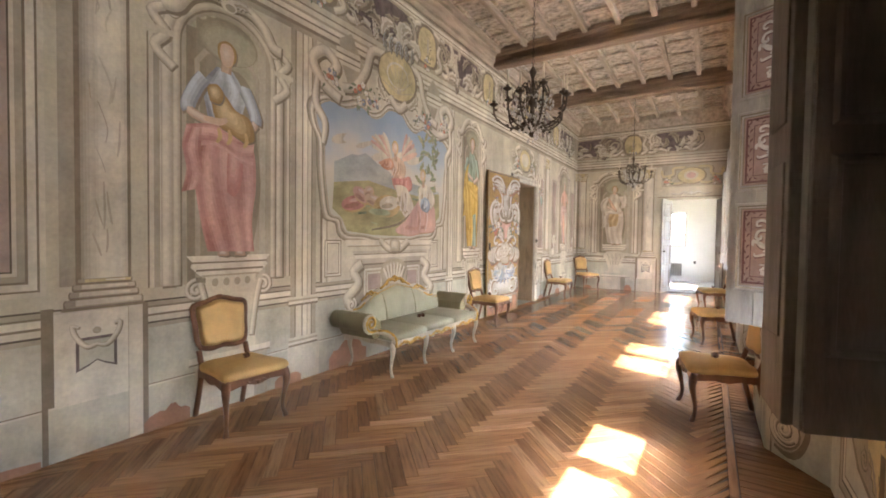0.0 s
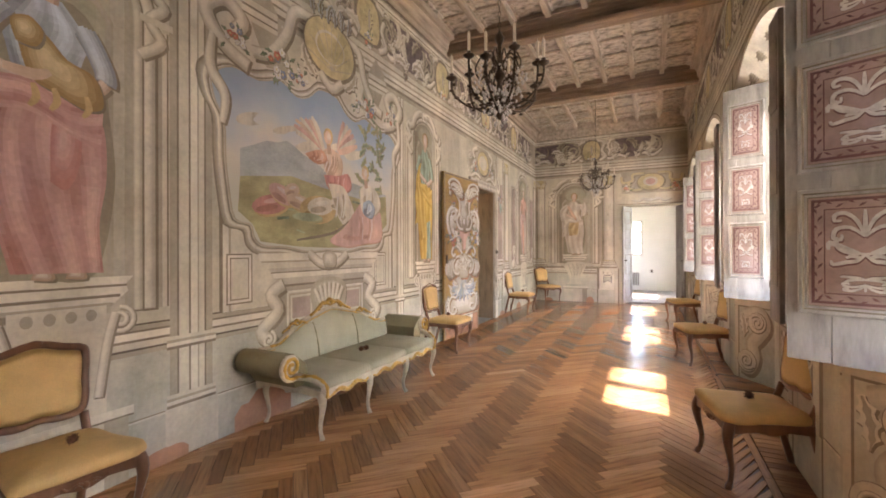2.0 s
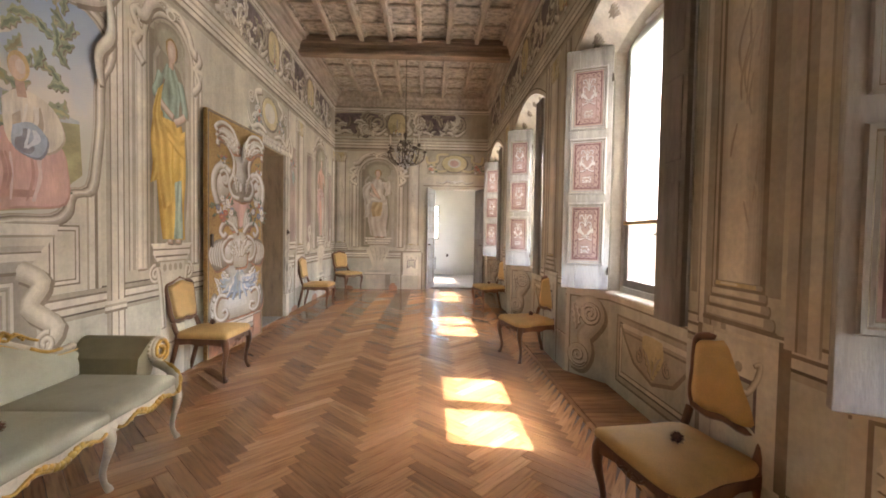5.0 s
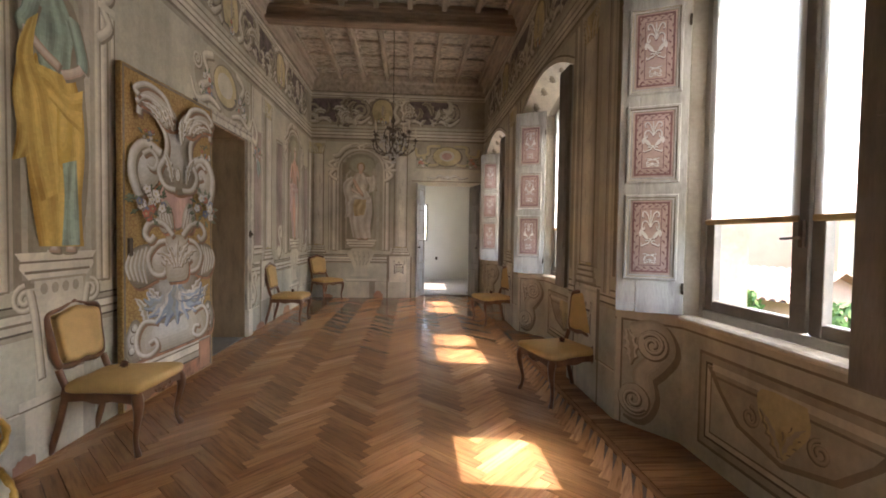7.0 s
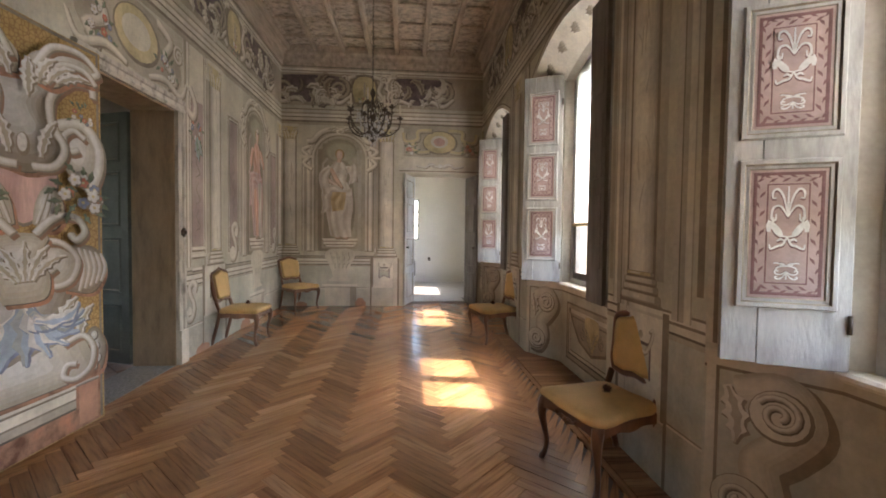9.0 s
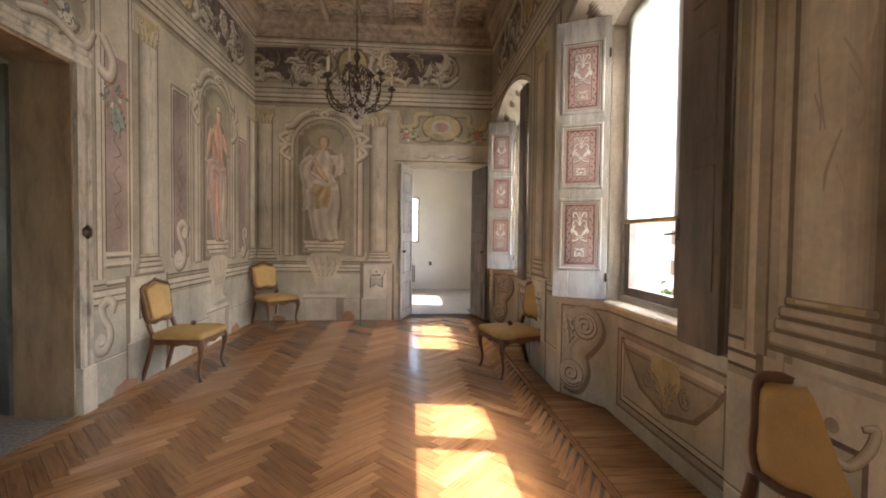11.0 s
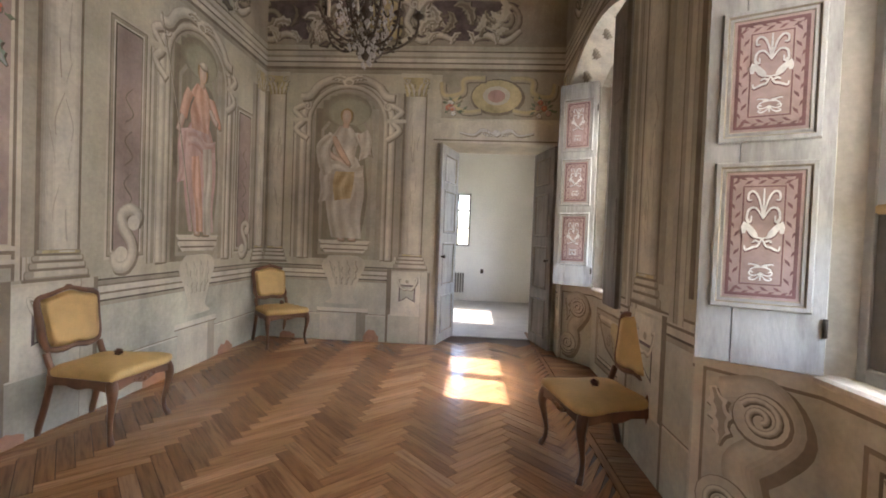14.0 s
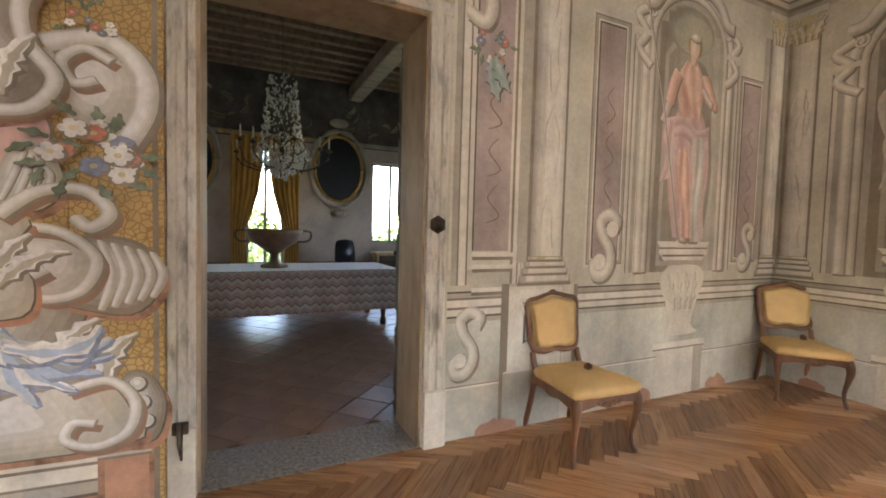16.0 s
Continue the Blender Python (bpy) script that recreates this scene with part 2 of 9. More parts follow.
M["picture_dark"] = paint("dark_oval_canvas", (0.012, 0.014, 0.022), 0.8, 1.3, 3, rough=0.3)
M["green_door"] = paint("grey_green_door_paint", (0.14, 0.145, 0.12), 0.75, 1.2, 3, rough=0.5)
M["house_yellow"] = paint("house_yellow_render", (0.62, 0.50, 0.33), 0.9, 1.06, 0.6)
M["house_pink"] = paint("house_salmon_render", (0.58, 0.36, 0.26), 0.9, 1.06, 0.6)
M["roof"] = paint("clay_roof_tiles", (0.34, 0.20, 0.14), 0.7, 1.3, 3)
M["house_shutter"] = paint("brown_house_shutter", (0.20, 0.10, 0.06), 0.85, 1.1, 3)
M["grass"] = paint("grass_ground", (0.10, 0.13, 0.05), 0.7, 1.3, 0.6)
M["leaves"] = paint("shrub_leaves", (0.09, 0.16, 0.035), 0.6, 1.5, 3)
M["bark"] = paint("bark", (0.11, 0.085, 0.06), 0.7, 1.3, 8)
M["wall_grey"] = paint("garden_wall_stone", (0.36, 0.34, 0.31), 0.8, 1.15, 2)


def glass_material():
    m, n, l, b = nodes_of("window_glass")
    b.inputs["Base Color"].default_value = (0.97, 0.98, 0.97, 1)
    b.inputs["Transmission Weight"].default_value = 1
    b.inputs["Roughness"].default_value = 0.0
    b.inputs["IOR"].default_value = 1.05
    return m


def crystal_material():
    m, n, l, b = nodes_of("cut_crystal")
    b.inputs["Base Color"].default_value = (0.93, 0.92, 0.9, 1)
    b.inputs["Transmission Weight"].default_value = 0.35
    b.inputs["Roughness"].default_value = 0.03
    b.inputs["IOR"].default_value = 1.5
    return m


def blind_material(name, through_share):
    m, n, l, b = nodes_of(name)
    out = n["Material Output"]
    d, t, mx = n.new("ShaderNodeBsdfDiffuse"), n.new("ShaderNodeBsdfTranslucent"), n.new("ShaderNodeMixShader")
    nz = n.new("ShaderNodeTexNoise")
    nz.inputs["Scale"].default_value = 1.2
    r = ramp_node(n, [(0.3, (0.74, 0.74, 0.73)), (0.7, (0.84, 0.83, 0.81))])
    tc = n.new("ShaderNodeTexCoord")
    l.new(tc.outputs["Object"], nz.inputs["Vector"])
    l.new(nz.outputs[0], r.inputs[0])
    l.new(r.outputs[0], d.inputs[0])
    l.new(r.outputs[0], t.inputs[0])
    mx.inputs[0].default_value = through_share
    l.new(d.outputs[0], mx.inputs[1])
    l.new(t.outputs[0], mx.inputs[2])
    l.new(mx.outputs[0], out.inputs[0])
    return m


def parquet_material(name, per_object, sheen_gain):
    """Oiled oak staves: each stave has its own tone, with grain along its length. Window sheen on every other column is
    put into the base colour.
    """
    m, n, l, b = nodes_of(name)
    uv = n.new("ShaderNodeUVMap")
    uv.uv_map = "stave"
    if per_object:
        rnd = n.new("ShaderNodeObjectInfo").outputs["Random"]
    else:
        rnd = n.new("ShaderNodeNewGeometry").outputs["Random Per Island"]
    off = n.new("ShaderNodeVectorMath")
    off.operation = 'SCALE'
    off.inputs[0].default_value = (37, 91, 13)
    l.new(rnd, off.inputs["Scale"])
    add = n.new("ShaderNodeVectorMath")
    l.new(uv.outputs[0], add.inputs[0])
    l.new(off.outputs[0], add.inputs[1])
    mp = n.new("ShaderNodeMapping")
    mp.inputs["Scale"].default_value = (3.0, 40, 1)
    l.new(add.outputs[0], mp.inputs[0])
    g = n.new("ShaderNodeTexNoise")
    g.inputs["Scale"].default_value = 1.4
    g.inputs["Detail"].default_value = 5
    l.new(mp.outputs[0], g.inputs["Vector"])
    grain = ramp_node(n, [(0.3, (0.60, 0.55, 0.51)), (0.48, (0.92, 0.92, 0.92)), (0.75, (1.18, 1.15, 1.1))])
    l.new(g.outputs[0], grain.inputs[0])
    tone = ramp_node(n, [(p, tuple(min(0.9, v * sheen_gain) for v in c)) for p, c in ((0.0, (0.20, 0.098, 0.046)), (0.2, (0.25, 0.127, 0.060)), (0.6, (0.29, 0.15, 0.073)), (0.9, (0.33, 0.176, 0.088)), (1.0, (0.40, 0.228, 0.125)))])
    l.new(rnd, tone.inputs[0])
    mx = n.new("ShaderNodeMix")
    mx.data_type, mx.blend_type = 'RGBA', 'MULTIPLY'
    mx.inputs[0].default_value = 1
    l.new(tone.outputs[0], mx.inputs[6])
    l.new(grain.outputs[0], mx.inputs[7])
    # traffic wear: broad paler, duller patches
    tc = n.new("ShaderNodeTexCoord")
    wear = n.new("ShaderNodeTexNoise")
    wear.inputs["Scale"].default_value = 1.1
    wear.inputs["Detail"].default_value = 5
    geo = n.new("ShaderNodeNewGeometry")
    l.new(geo.outputs["Position"], wear.inputs["Vector"])
    wr = n.new("ShaderNodeMapRange")
    wr.inputs["From Min"].default_value, wr.inputs["From Max"].default_value = 0.3, 0.7
    wr.inputs["To Min"].default_value, wr.inputs["To Max"].default_value = 0.12, 0.25
    l.new(wear.outputs[0], wr.inputs[0])
    l.new(wr.outputs[0], b.inputs["Roughness"])
    l.new(mx.outputs[2], b.inputs["Base Color"])
    tan = n.new("ShaderNodeTangent")
    tan.direction_type = 'UV_MAP'
    tan.uv_map = "stave"
    l.new(tan.outputs[0], b.inputs["Tangent"])
    b.inputs["Anisotropic"].default_value = 0.4
    b.inputs["IOR"].default_value = 1.5
    bp = n.new("ShaderNodeBump")
    bp.inputs["Strength"].default_value = 0.12
    bp.inputs["Distance"].default_value = 0.004
    l.new(g.outputs[0], bp.inputs["Height"])
    l.new(bp.outputs[0], b.inputs["Normal"])
    return m


def cloth_pattern():
    """Woven tablecloth: rows of dark chevrons on grey-rose."""
    m, n, l, b = nodes_of("chevron_tablecloth")
    tc = n.new("ShaderNodeTexCoord")
    sep = n.new("ShaderNodeSeparateXYZ")
    l.new(tc.outputs["Object"], sep.inputs[0])
    def mth(op, a, bb=None):
        k = n.new("ShaderNodeMath")
        k.operation = op
        for i, v in enumerate((a, bb)):
            if v is None:
                continue
            if isinstance(v, (int, float)):
                k.inputs[i].default_value = v
            else:
                l.new(v, k.inputs[i])
        return k.outputs[0]
    s = mth('ADD', sep.outputs[1], sep.outputs[0])
    zig = mth('PINGPONG', mth('MULTIPLY', s, 9.0), 0.5)
    ph = mth('FRACT', mth('ADD', mth('MULTIPLY', sep.outputs[2], 9.0), mth('MULTIPLY', zig, 0.8)))
    r = ramp_node(n, [(0.0, (0.34, 0.29, 0.26)), (0.30, (0.36, 0.31, 0.28)), (0.36, (0.10, 0.095, 0.10)), (0.46, (0.13, 0.12, 0.12)), (0.52, (0.33, 0.20, 0.18)), (0.72, (0.35, 0.22, 0.20)), (0.78, (0.20, 0.19, 0.18)), (1.0, (0.36, 0.32, 0.29))])
    l.new(ph, r.inputs[0])
    l.new(r.outputs[0], b.inputs["Base Color"])
    b.inputs["Roughness"].default_value = 0.9
    return m


def sky_picture():
    """The painted sky of the large picture: blue above, pale clouds below."""
    m, n, l, b = nodes_of("picture_sky")
    tc = n.new("ShaderNodeTexCoord")
    sep = n.new("ShaderNodeSeparateXYZ")
    l.new(tc.outputs["Object"], sep.inputs[0])
    nz = n.new("ShaderNodeTexNoise")
    nz.inputs["Scale"].default_value = 2.2
    nz.inputs["Detail"].default_value = 5
    l.new(tc.outputs["Object"], nz.inputs["Vector"])
    k = n.new("ShaderNodeMath")
    k.operation = 'MULTIPLY_ADD'
    k.inputs[1].default_value = 0.9
    l.new(nz.outputs[0], k.inputs[0])
    l.new(sep.outputs[2], k.inputs[2])
    mr = n.new("ShaderNodeMapRange")
    mr.inputs["From Min"].default_value, mr.inputs["From Max"].default_value = 2.35, 3.35
    l.new(k.outputs[0], mr.inputs[0])
    r = ramp_node(n, [(0.0, (0.50, 0.49, 0.42)), (0.35, (0.60, 0.56, 0.50)), (0.6, (0.44, 0.49, 0.54)), (1.0, (0.30, 0.38, 0.50))])
    l.new(mr.outputs[0], r.inputs[0])
    l.new(r.outputs[0], b.inputs["Base Color"])
    b.inputs["Roughness"].default_value = 0.85
    return m


M["glass"] = glass_material()
M["crystal"] = crystal_material()
M["blind"] = blind_material("white_blind_fabric", 0.65)
M["blind_thick"] = blind_material("thick_white_blind_fabric", 0.08)
M["blind_mid"] = blind_material("lined_white_blind_fabric", 0.24)
# same oak twice: the a columns carry the windows' sheen in their colour
M["stave_part_a"] = parquet_material("oak_stave_sheen", True, 1.5)
M["stave_part_b"] = parquet_material("oak_stave_plain", True, 1.04)
M["stave_rest_a"] = parquet_material("oak_staves_sheen", False, 1.5)
M["stave_rest_b"] = parquet_material("oak_staves_plain", False, 1.04)
M["chevron"] = cloth_pattern()
M["sky_pic"] = sky_picture()
M["white_linen"] = paint("white_linen", (0.72, 0.70, 0.70), 0.92, 1.05, 4)


# ---- mesh helpers ----
class Shape:
    """Collects faces with materials into one mesh."""

    def __init__(self):
        self.v, self.f, self.m, self.mats, self.smooth = [], [], [], [], []

    def slot(self, mat):
        mat = M[mat] if isinstance(mat, str) else mat
        if mat not in self.mats:
            self.mats.append(mat)
        return self.mats.index(mat)

    def add(self, pts, faces, mat, smooth=False):
        k, s = len(self.v), self.slot(mat)
        self.v += [tuple(p) for p in pts]
        for f in faces:
            self.f.append([k + i for i in f])
            self.m.append(s)
            self.smooth.append(smooth)
        return self

    def box(self, x0, x1, y0, y1, z0, z1, mat, bevel=0.0):
        if not bevel:
            p = [(x, y, z) for z in (z0, z1) for x, y in ((x0, y0), (x1, y0), (x1, y1), (x0, y1))]
            return self.add(p, [(3, 2, 1, 0), (4, 5, 6, 7), (0, 1, 5, 4), (1, 2, 6, 5), (2, 3, 7, 6), (3, 0, 4, 7)], mat)
        b = min(bevel, (x1 - x0) / 2.1, (y1 - y0) / 2.1, (z1 - z0) / 2.1)
        rings = []
        for z, i in ((z0, b), (z0 + b, 0), (z1 - b, 0), (z1, b)):
            c = b * 0.5 if not i else i + b * 0.3
            X0, X1, Y0, Y1 = x0 + i, x1 - i, y0 + i, y1 - i
            rings.append([(X0 + c, Y0, z), (X1 - c, Y0, z), (X1, Y0 + c, z), (X1, Y1 - c, z), (X1 - c, Y1, z), (X0 + c, Y1, z), (X0, Y1 - c, z), (X0, Y0 + c, z)])
        return self.rings(rings, mat, smooth=False)

    def rings(self, rings, mat, closed=True, caps=True, smooth=True):
        n, k = len(rings[0]), len(rings)
        f = []
        for j in range(k - 1):
            for i in range(n if closed else n - 1):
                a, b = j * n + i, j * n + (i + 1) % n
                f.append((a, b, b + n, a + n))
        if caps and closed:
            f.append(tuple(range(n - 1, -1, -1)))
            f.append(tuple((k - 1) * n + i for i in range(n)))
        return self.add([p for r in rings for p in r], f, mat, smooth)

    def tube(self, path, radii, mat, seg=8, flat=(1, 1)):
        """A round bar along a path; radii one number or one for each point."""
        path = [Vector(p) for p in path]
        if isinstance(radii, (int, float)):
            radii = [radii] * len(path)
        out, up = [], Vector((0, 0, 1))
        for i, p in enumerate(path):
            d = (path[min(i + 1, len(path) - 1)] - path[max(i - 1, 0)]).normalized()
            if abs(d.dot(up)) > 0.94:
                up = Vector((0, 1, 0)) if abs(d.y) < 0.9 else Vector((1, 0, 0))
            a = d.cross(up).normalized()
            b = a.cross(d).normalized()
            up = b
            out.append([p + (a * math.cos(t) * flat[0] + b * math.sin(t) * flat[1]) * radii[i] for t in (2 * math.pi * (j + 0.5) / seg for j in range(seg))])
        return self.rings(out, mat)

    def lathe(self, prof, mat, c=(0, 0, 0), seg=14):
        out = [[(c[0] + r * math.cos(2 * math.pi * j / seg), c[1] + r * math.sin(2 * math.pi * j / seg), c[2] + z) for j in range(seg)] for r, z in prof]
        return self.rings(out, mat)

    def ball(self, c, r, mat, seg=8, sq=(1, 1, 1)):
        n = max(4, seg // 2 + 1)
        out = []
        for i in range(n + 1):
            a = math.pi * (0.02 + 0.96 * i / n)
            out.append([(c[0] + sq[0] * r * math.sin(a) * math.cos(2 * math.pi * j / seg), c[1] + sq[1] * r * math.sin(a) * math.sin(2 * math.pi * j / seg), c[2] - sq[2] * r * math.cos(a)) for j in range(seg)])
        return self.rings(out, mat)

    def mesh(self, name):
        me = bpy.data.meshes.new(name)
        me.from_pydata(self.v, [], self.f)
        for m in self.mats:
            me.materials.append(m)
        me.polygons.foreach_set("material_index", self.m)
        me.polygons.foreach_set("use_smooth", self.smooth)
        me.update()
        bm = bmesh.new()
        bm.from_mesh(me)
        bmesh.ops.recalc_face_normals(bm, faces=bm.faces)
        bm.to_mesh(me)
        bm.free()
        return me


def thing(name, shape=None, at=None, label="", category="", group="", kind=""):
    ob = new(name, shape.mesh(name) if shape else None)
    if at is not None:
        ob.matrix_basis = at
    return tagged(ob, label, category, group, kind)


def part(name, shape, parent, label="", at=None):
    ob = new(name, shape.mesh(name) if isinstance(shape, Shape) else shape)
    ob.parent = parent
    if at is not None:
        ob.matrix_basis = at
    return tagged(ob, label)


def structure(name, shape, label="", category=""):
    return thing(name, shape, label=label, category=category, kind="structure")


# ---- wall coordinates: u along the wall, v up, h out of the wall ----
LX, FY, RX, NY, CZ = -2.38, 13.27, 1.42, -2.2, 4.86


def left(u, v, h=0.0):
    return (LX + h, u, v)


def far(u, v, h=0.0):
    return (u, FY - h, v)


def right(u, v, h=0.0):
    return (RX - h, u, v)


# ---- setting: floor base, walls, ceiling ----
# the first window is unseen: added from the bay spacing to brighten the near wall
WIN = [-0.20, 2.745, 5.71, 8.78, 11.85]
SILL, HEAD = 0.885, 3.12


def arc(yc, half, z0, rise, n=14):
    return [(yc - half + 2 * half * i / n, z0 + rise * (1 - (2 * i / n - 1) ** 2)) for i in range(n + 1)]


def wall_face(sh, x, y0, y1, ztop, opens, mat):
    """A wall plane with openings: each (centre, half width, foot, spring height, rise)."""
    y = y0
    for yc, half, foot, spring, rise in opens:
        sh.add([(x, y, 0), (x, yc - half, 0), (x, yc - half, ztop), (x, y, ztop)], [(0, 1, 2, 3)], mat)
        a = arc(yc, half, spring, rise)
        for (ya, za), (yb, zb) in zip(a, a[1:]):
            sh.add([(x, ya, za), (x, yb, zb), (x, yb, ztop), (x, ya, ztop)], [(0, 1, 2, 3)], mat)
        if foot:
            sh.add([(x, yc - half, 0), (x, yc + half, 0), (x, yc + half, foot), (x, yc - half, foot)], [(0, 1, 2, 3)], mat)
        y = yc + half
    sh.add([(x, y, 0), (x, y1, 0), (x, y1, ztop), (x, y, ztop)], [(0, 1, 2, 3)], mat)


# room-side half widths of the window niches towards the near end of the room
NEAR = dict(zip(WIN, (0.87, 1.2, 0.87, 0.87, 0.87)))


def niche_mid(yc):
    return yc + (1.2 - NEAR[yc]) / 2, (1.2 + NEAR[yc]) / 2


def build_walls():
    # window wall with splayed niches
    s = Shape()
    wall_face(s, RX, NY, FY + 0.6, CZ, [niche_mid(y) + (0, 3.14, 0.28) for y in WIN], "plaster")
    wall_face(s, 2.12, NY, FY + 0.6, CZ, [(y, 0.76, SILL, 3.06, 0.12) for y in WIN], "house_yellow")
    for yc in WIN:
        ym, hw = niche_mid(yc)
        n0 = NEAR[yc]
        a = [(yc - n0, 0), (yc - n0, 1.0), (yc - n0, 2.0)] + arc(ym, hw, 3.14, 0.28) + [(yc + 1.2, 2.0), (yc + 1.2, 1.0), (yc + 1.2, 0)]
        b = [(yc - 0.8, 0), (yc - 0.8, 1.0), (yc - 0.8, 2.0)] + arc(yc, 0.8, 3.08, 0.16) + [(yc + 0.8, 2.0), (yc + 0.8, 1.0), (yc + 0.8, 0)]
        s.rings([[(RX, y, z) for y, z in a], [(1.70, y, z) for y, z in b]], "plaster", closed=False, caps=False, smooth=False)
        # parapet under the window and the straight reveal behind the sash
        s.box(1.70, 2.12, yc - 0.8, yc + 0.8, 0, SILL - 0.02, "plaster")
        c = [(yc - 0.76, SILL)] + arc(yc, 0.76, 3.06, 0.12) + [(yc + 0.76, SILL)]
        d = [(yc - 0.8, SILL)] + arc(yc, 0.8, 3.08, 0.16) + [(yc + 0.8, SILL)]
        s.rings([[(1.70, y, z) for y, z in d], [(1.78, y, z) for y, z in c], [(2.12, y, z) for y, z in c]], "tone_b", closed=False, caps=False, smooth=False)
    wall_r = structure("wall_right", s, "frescoed wall with five deep splayed window niches", "wall")
    # long wall with one doorway
    s = Shape()
    for y0, y1, z0, z1 in ((NY, 8.40, 0, CZ), (9.60, FY + 0.6, 0, CZ), (8.40, 9.60, 2.62, CZ)):
        s.box(LX - 0.42, LX, y0, y1, z0, z1, "plaster")
    wall_l = structure("wall_left", s, "long frescoed wall in cream, olive and rose", "wall")
    # end wall with a splayed doorway
    s = Shape()
    s.box(LX, -0.06, FY, FY + 0.6, 0, CZ, "plaster")
    s.box(-0.06, RX, FY, FY + 0.6, 2.57, CZ, "plaster")
    s.box(1.37, RX + 0.7, FY + 0.001, FY + 0.6, 0, CZ, "plaster")
    s.rings([[(-0.06, FY, z), (-0.06, FY + 0.6, z), (0.10, FY + 0.6, z)] for z in (0, 2.57)], "plaster", smooth=False)
    s.rings([[(1.37, FY, z), (1.37, FY + 0.6, z), (1.21, FY + 0.6, z)] for z in (0, 2.57)], "plaster", smooth=False)
    wall_f = structure("wall_far", s, "frescoed end wall with a doorway", "wall")
    s = Shape()
    s.box(LX - 0.42, 2.12, NY - 0.3, NY, 0, CZ, "plaster")
    structure("wall_near", s, "plain plaster wall closing the gallery", "wall")
    # floor bed under the staves
    s = Shape()
    s.box(LX, 1.71, NY, FY + 0.62, -0.2, -0.012, "joint")
    fl = structure("floor", s, "herringbone oak parquet floor, worn and glossy", "floor")
    # ceiling: boards, joists along the room, thin battens
    s = Shape()
    s.box(LX - 0.4, 2.12, NY - 0.3, FY + 0.6, CZ, CZ + 0.2, "boards")
    beams = [-2.3, -1.35, 1.55, 4.47, 7.40, 10.33]
    ends = beams + [FY + 0.1]
    for b0, b1 in zip(beams, ends[1:]):
        n = 7
        for i in range(n + 1):
            x = LX + 0.14 + i * (RX - LX - 0.28) / n
            s.box(x - 0.04, x + 0.04, b0, b1, CZ - 0.12, CZ - 0.001, "joist", 0.012)
            for k in range(2):
                xx = x + (0.06 if k else -0.06)
                s.box(xx - 0.02, xx + 0.02, b0, b1, CZ - 0.03, CZ - 0.001, "boards")
        m = 5
        for j in range(1, m):
            y = b0 + (b1 - b0) * j / m
            s.box(LX, RX, y - 0.028, y + 0.028, CZ - 0.04, CZ - 0.002, "joist", 0.01)
    structure("ceiling", s, "old painted wooden ceiling with joists and battens", "ceiling")
    for y in beams[1:]:
        s = Shape()
        s.box(LX - 0.1, RX + 0.1, y - 0.11, y + 0.11, CZ - 0.33, CZ - 0.002, "beam", 0.02)
        for d in (-1, 1):
            for w, z0, z1 in ((0.15, CZ - 0.10, CZ - 0.06), (0.135, CZ - 0.16, CZ - 0.10), (0.125, CZ - 0.26, CZ - 0.235)):
                a, b = sorted((y + d * 0.10, y + d * w))
                s.box(LX - 0.1, RX + 0.1, a, b, z0, z1, "beam", 0.01)
        structure("ceiling_beam", s, "heavy dark timber ceiling beam with mouldings", "beam")
    # timber cornice at the head of each wall
    prof = [(0, -0.34), (0.03, -0.34), (0.035, -0.27), (0.06, -0.25), (0.07, -0.16), (0.11, -0.12), (0.12, -0.03), (0.12, 0)]
    for nm, fn, u0, u1 in (("cornice_left", left, NY, FY), ("cornice_right", right, NY, FY), ("cornice_far", far, LX, RX)):
        s = Shape()
        s.rings([[fn(u, CZ - 0.012 + z, h) for h, z in prof] for u in (u0, u1)], "joist", closed=False, caps=False, smooth=False)
        structure(nm, s, "aged brown wooden ceiling cornice", "trim")
    return wall_l, wall_r, wall_f, fl


wall_left, wall_right, wall_far, floor = build_walls()


# ---- windows, blinds, shutters ----
def quad_frame(s, x0, x1, y0, y1, z0, z1, w, mat, bevel=0.006):
    """A rectangular frame of four bars in the plane of the window wall."""
    s.box(x0, x1, y0, y0 + w, z0, z1, mat, bevel)
    s.box(x0, x1, y1 - w, y1, z0, z1, mat, bevel)
    s.box(x0, x1, y0 + w, y1 - w, z0, z0 + w, mat, bevel)
    s.box(x0, x1, y0 + w, y1 - w, z1 - w, z1, mat, bevel)


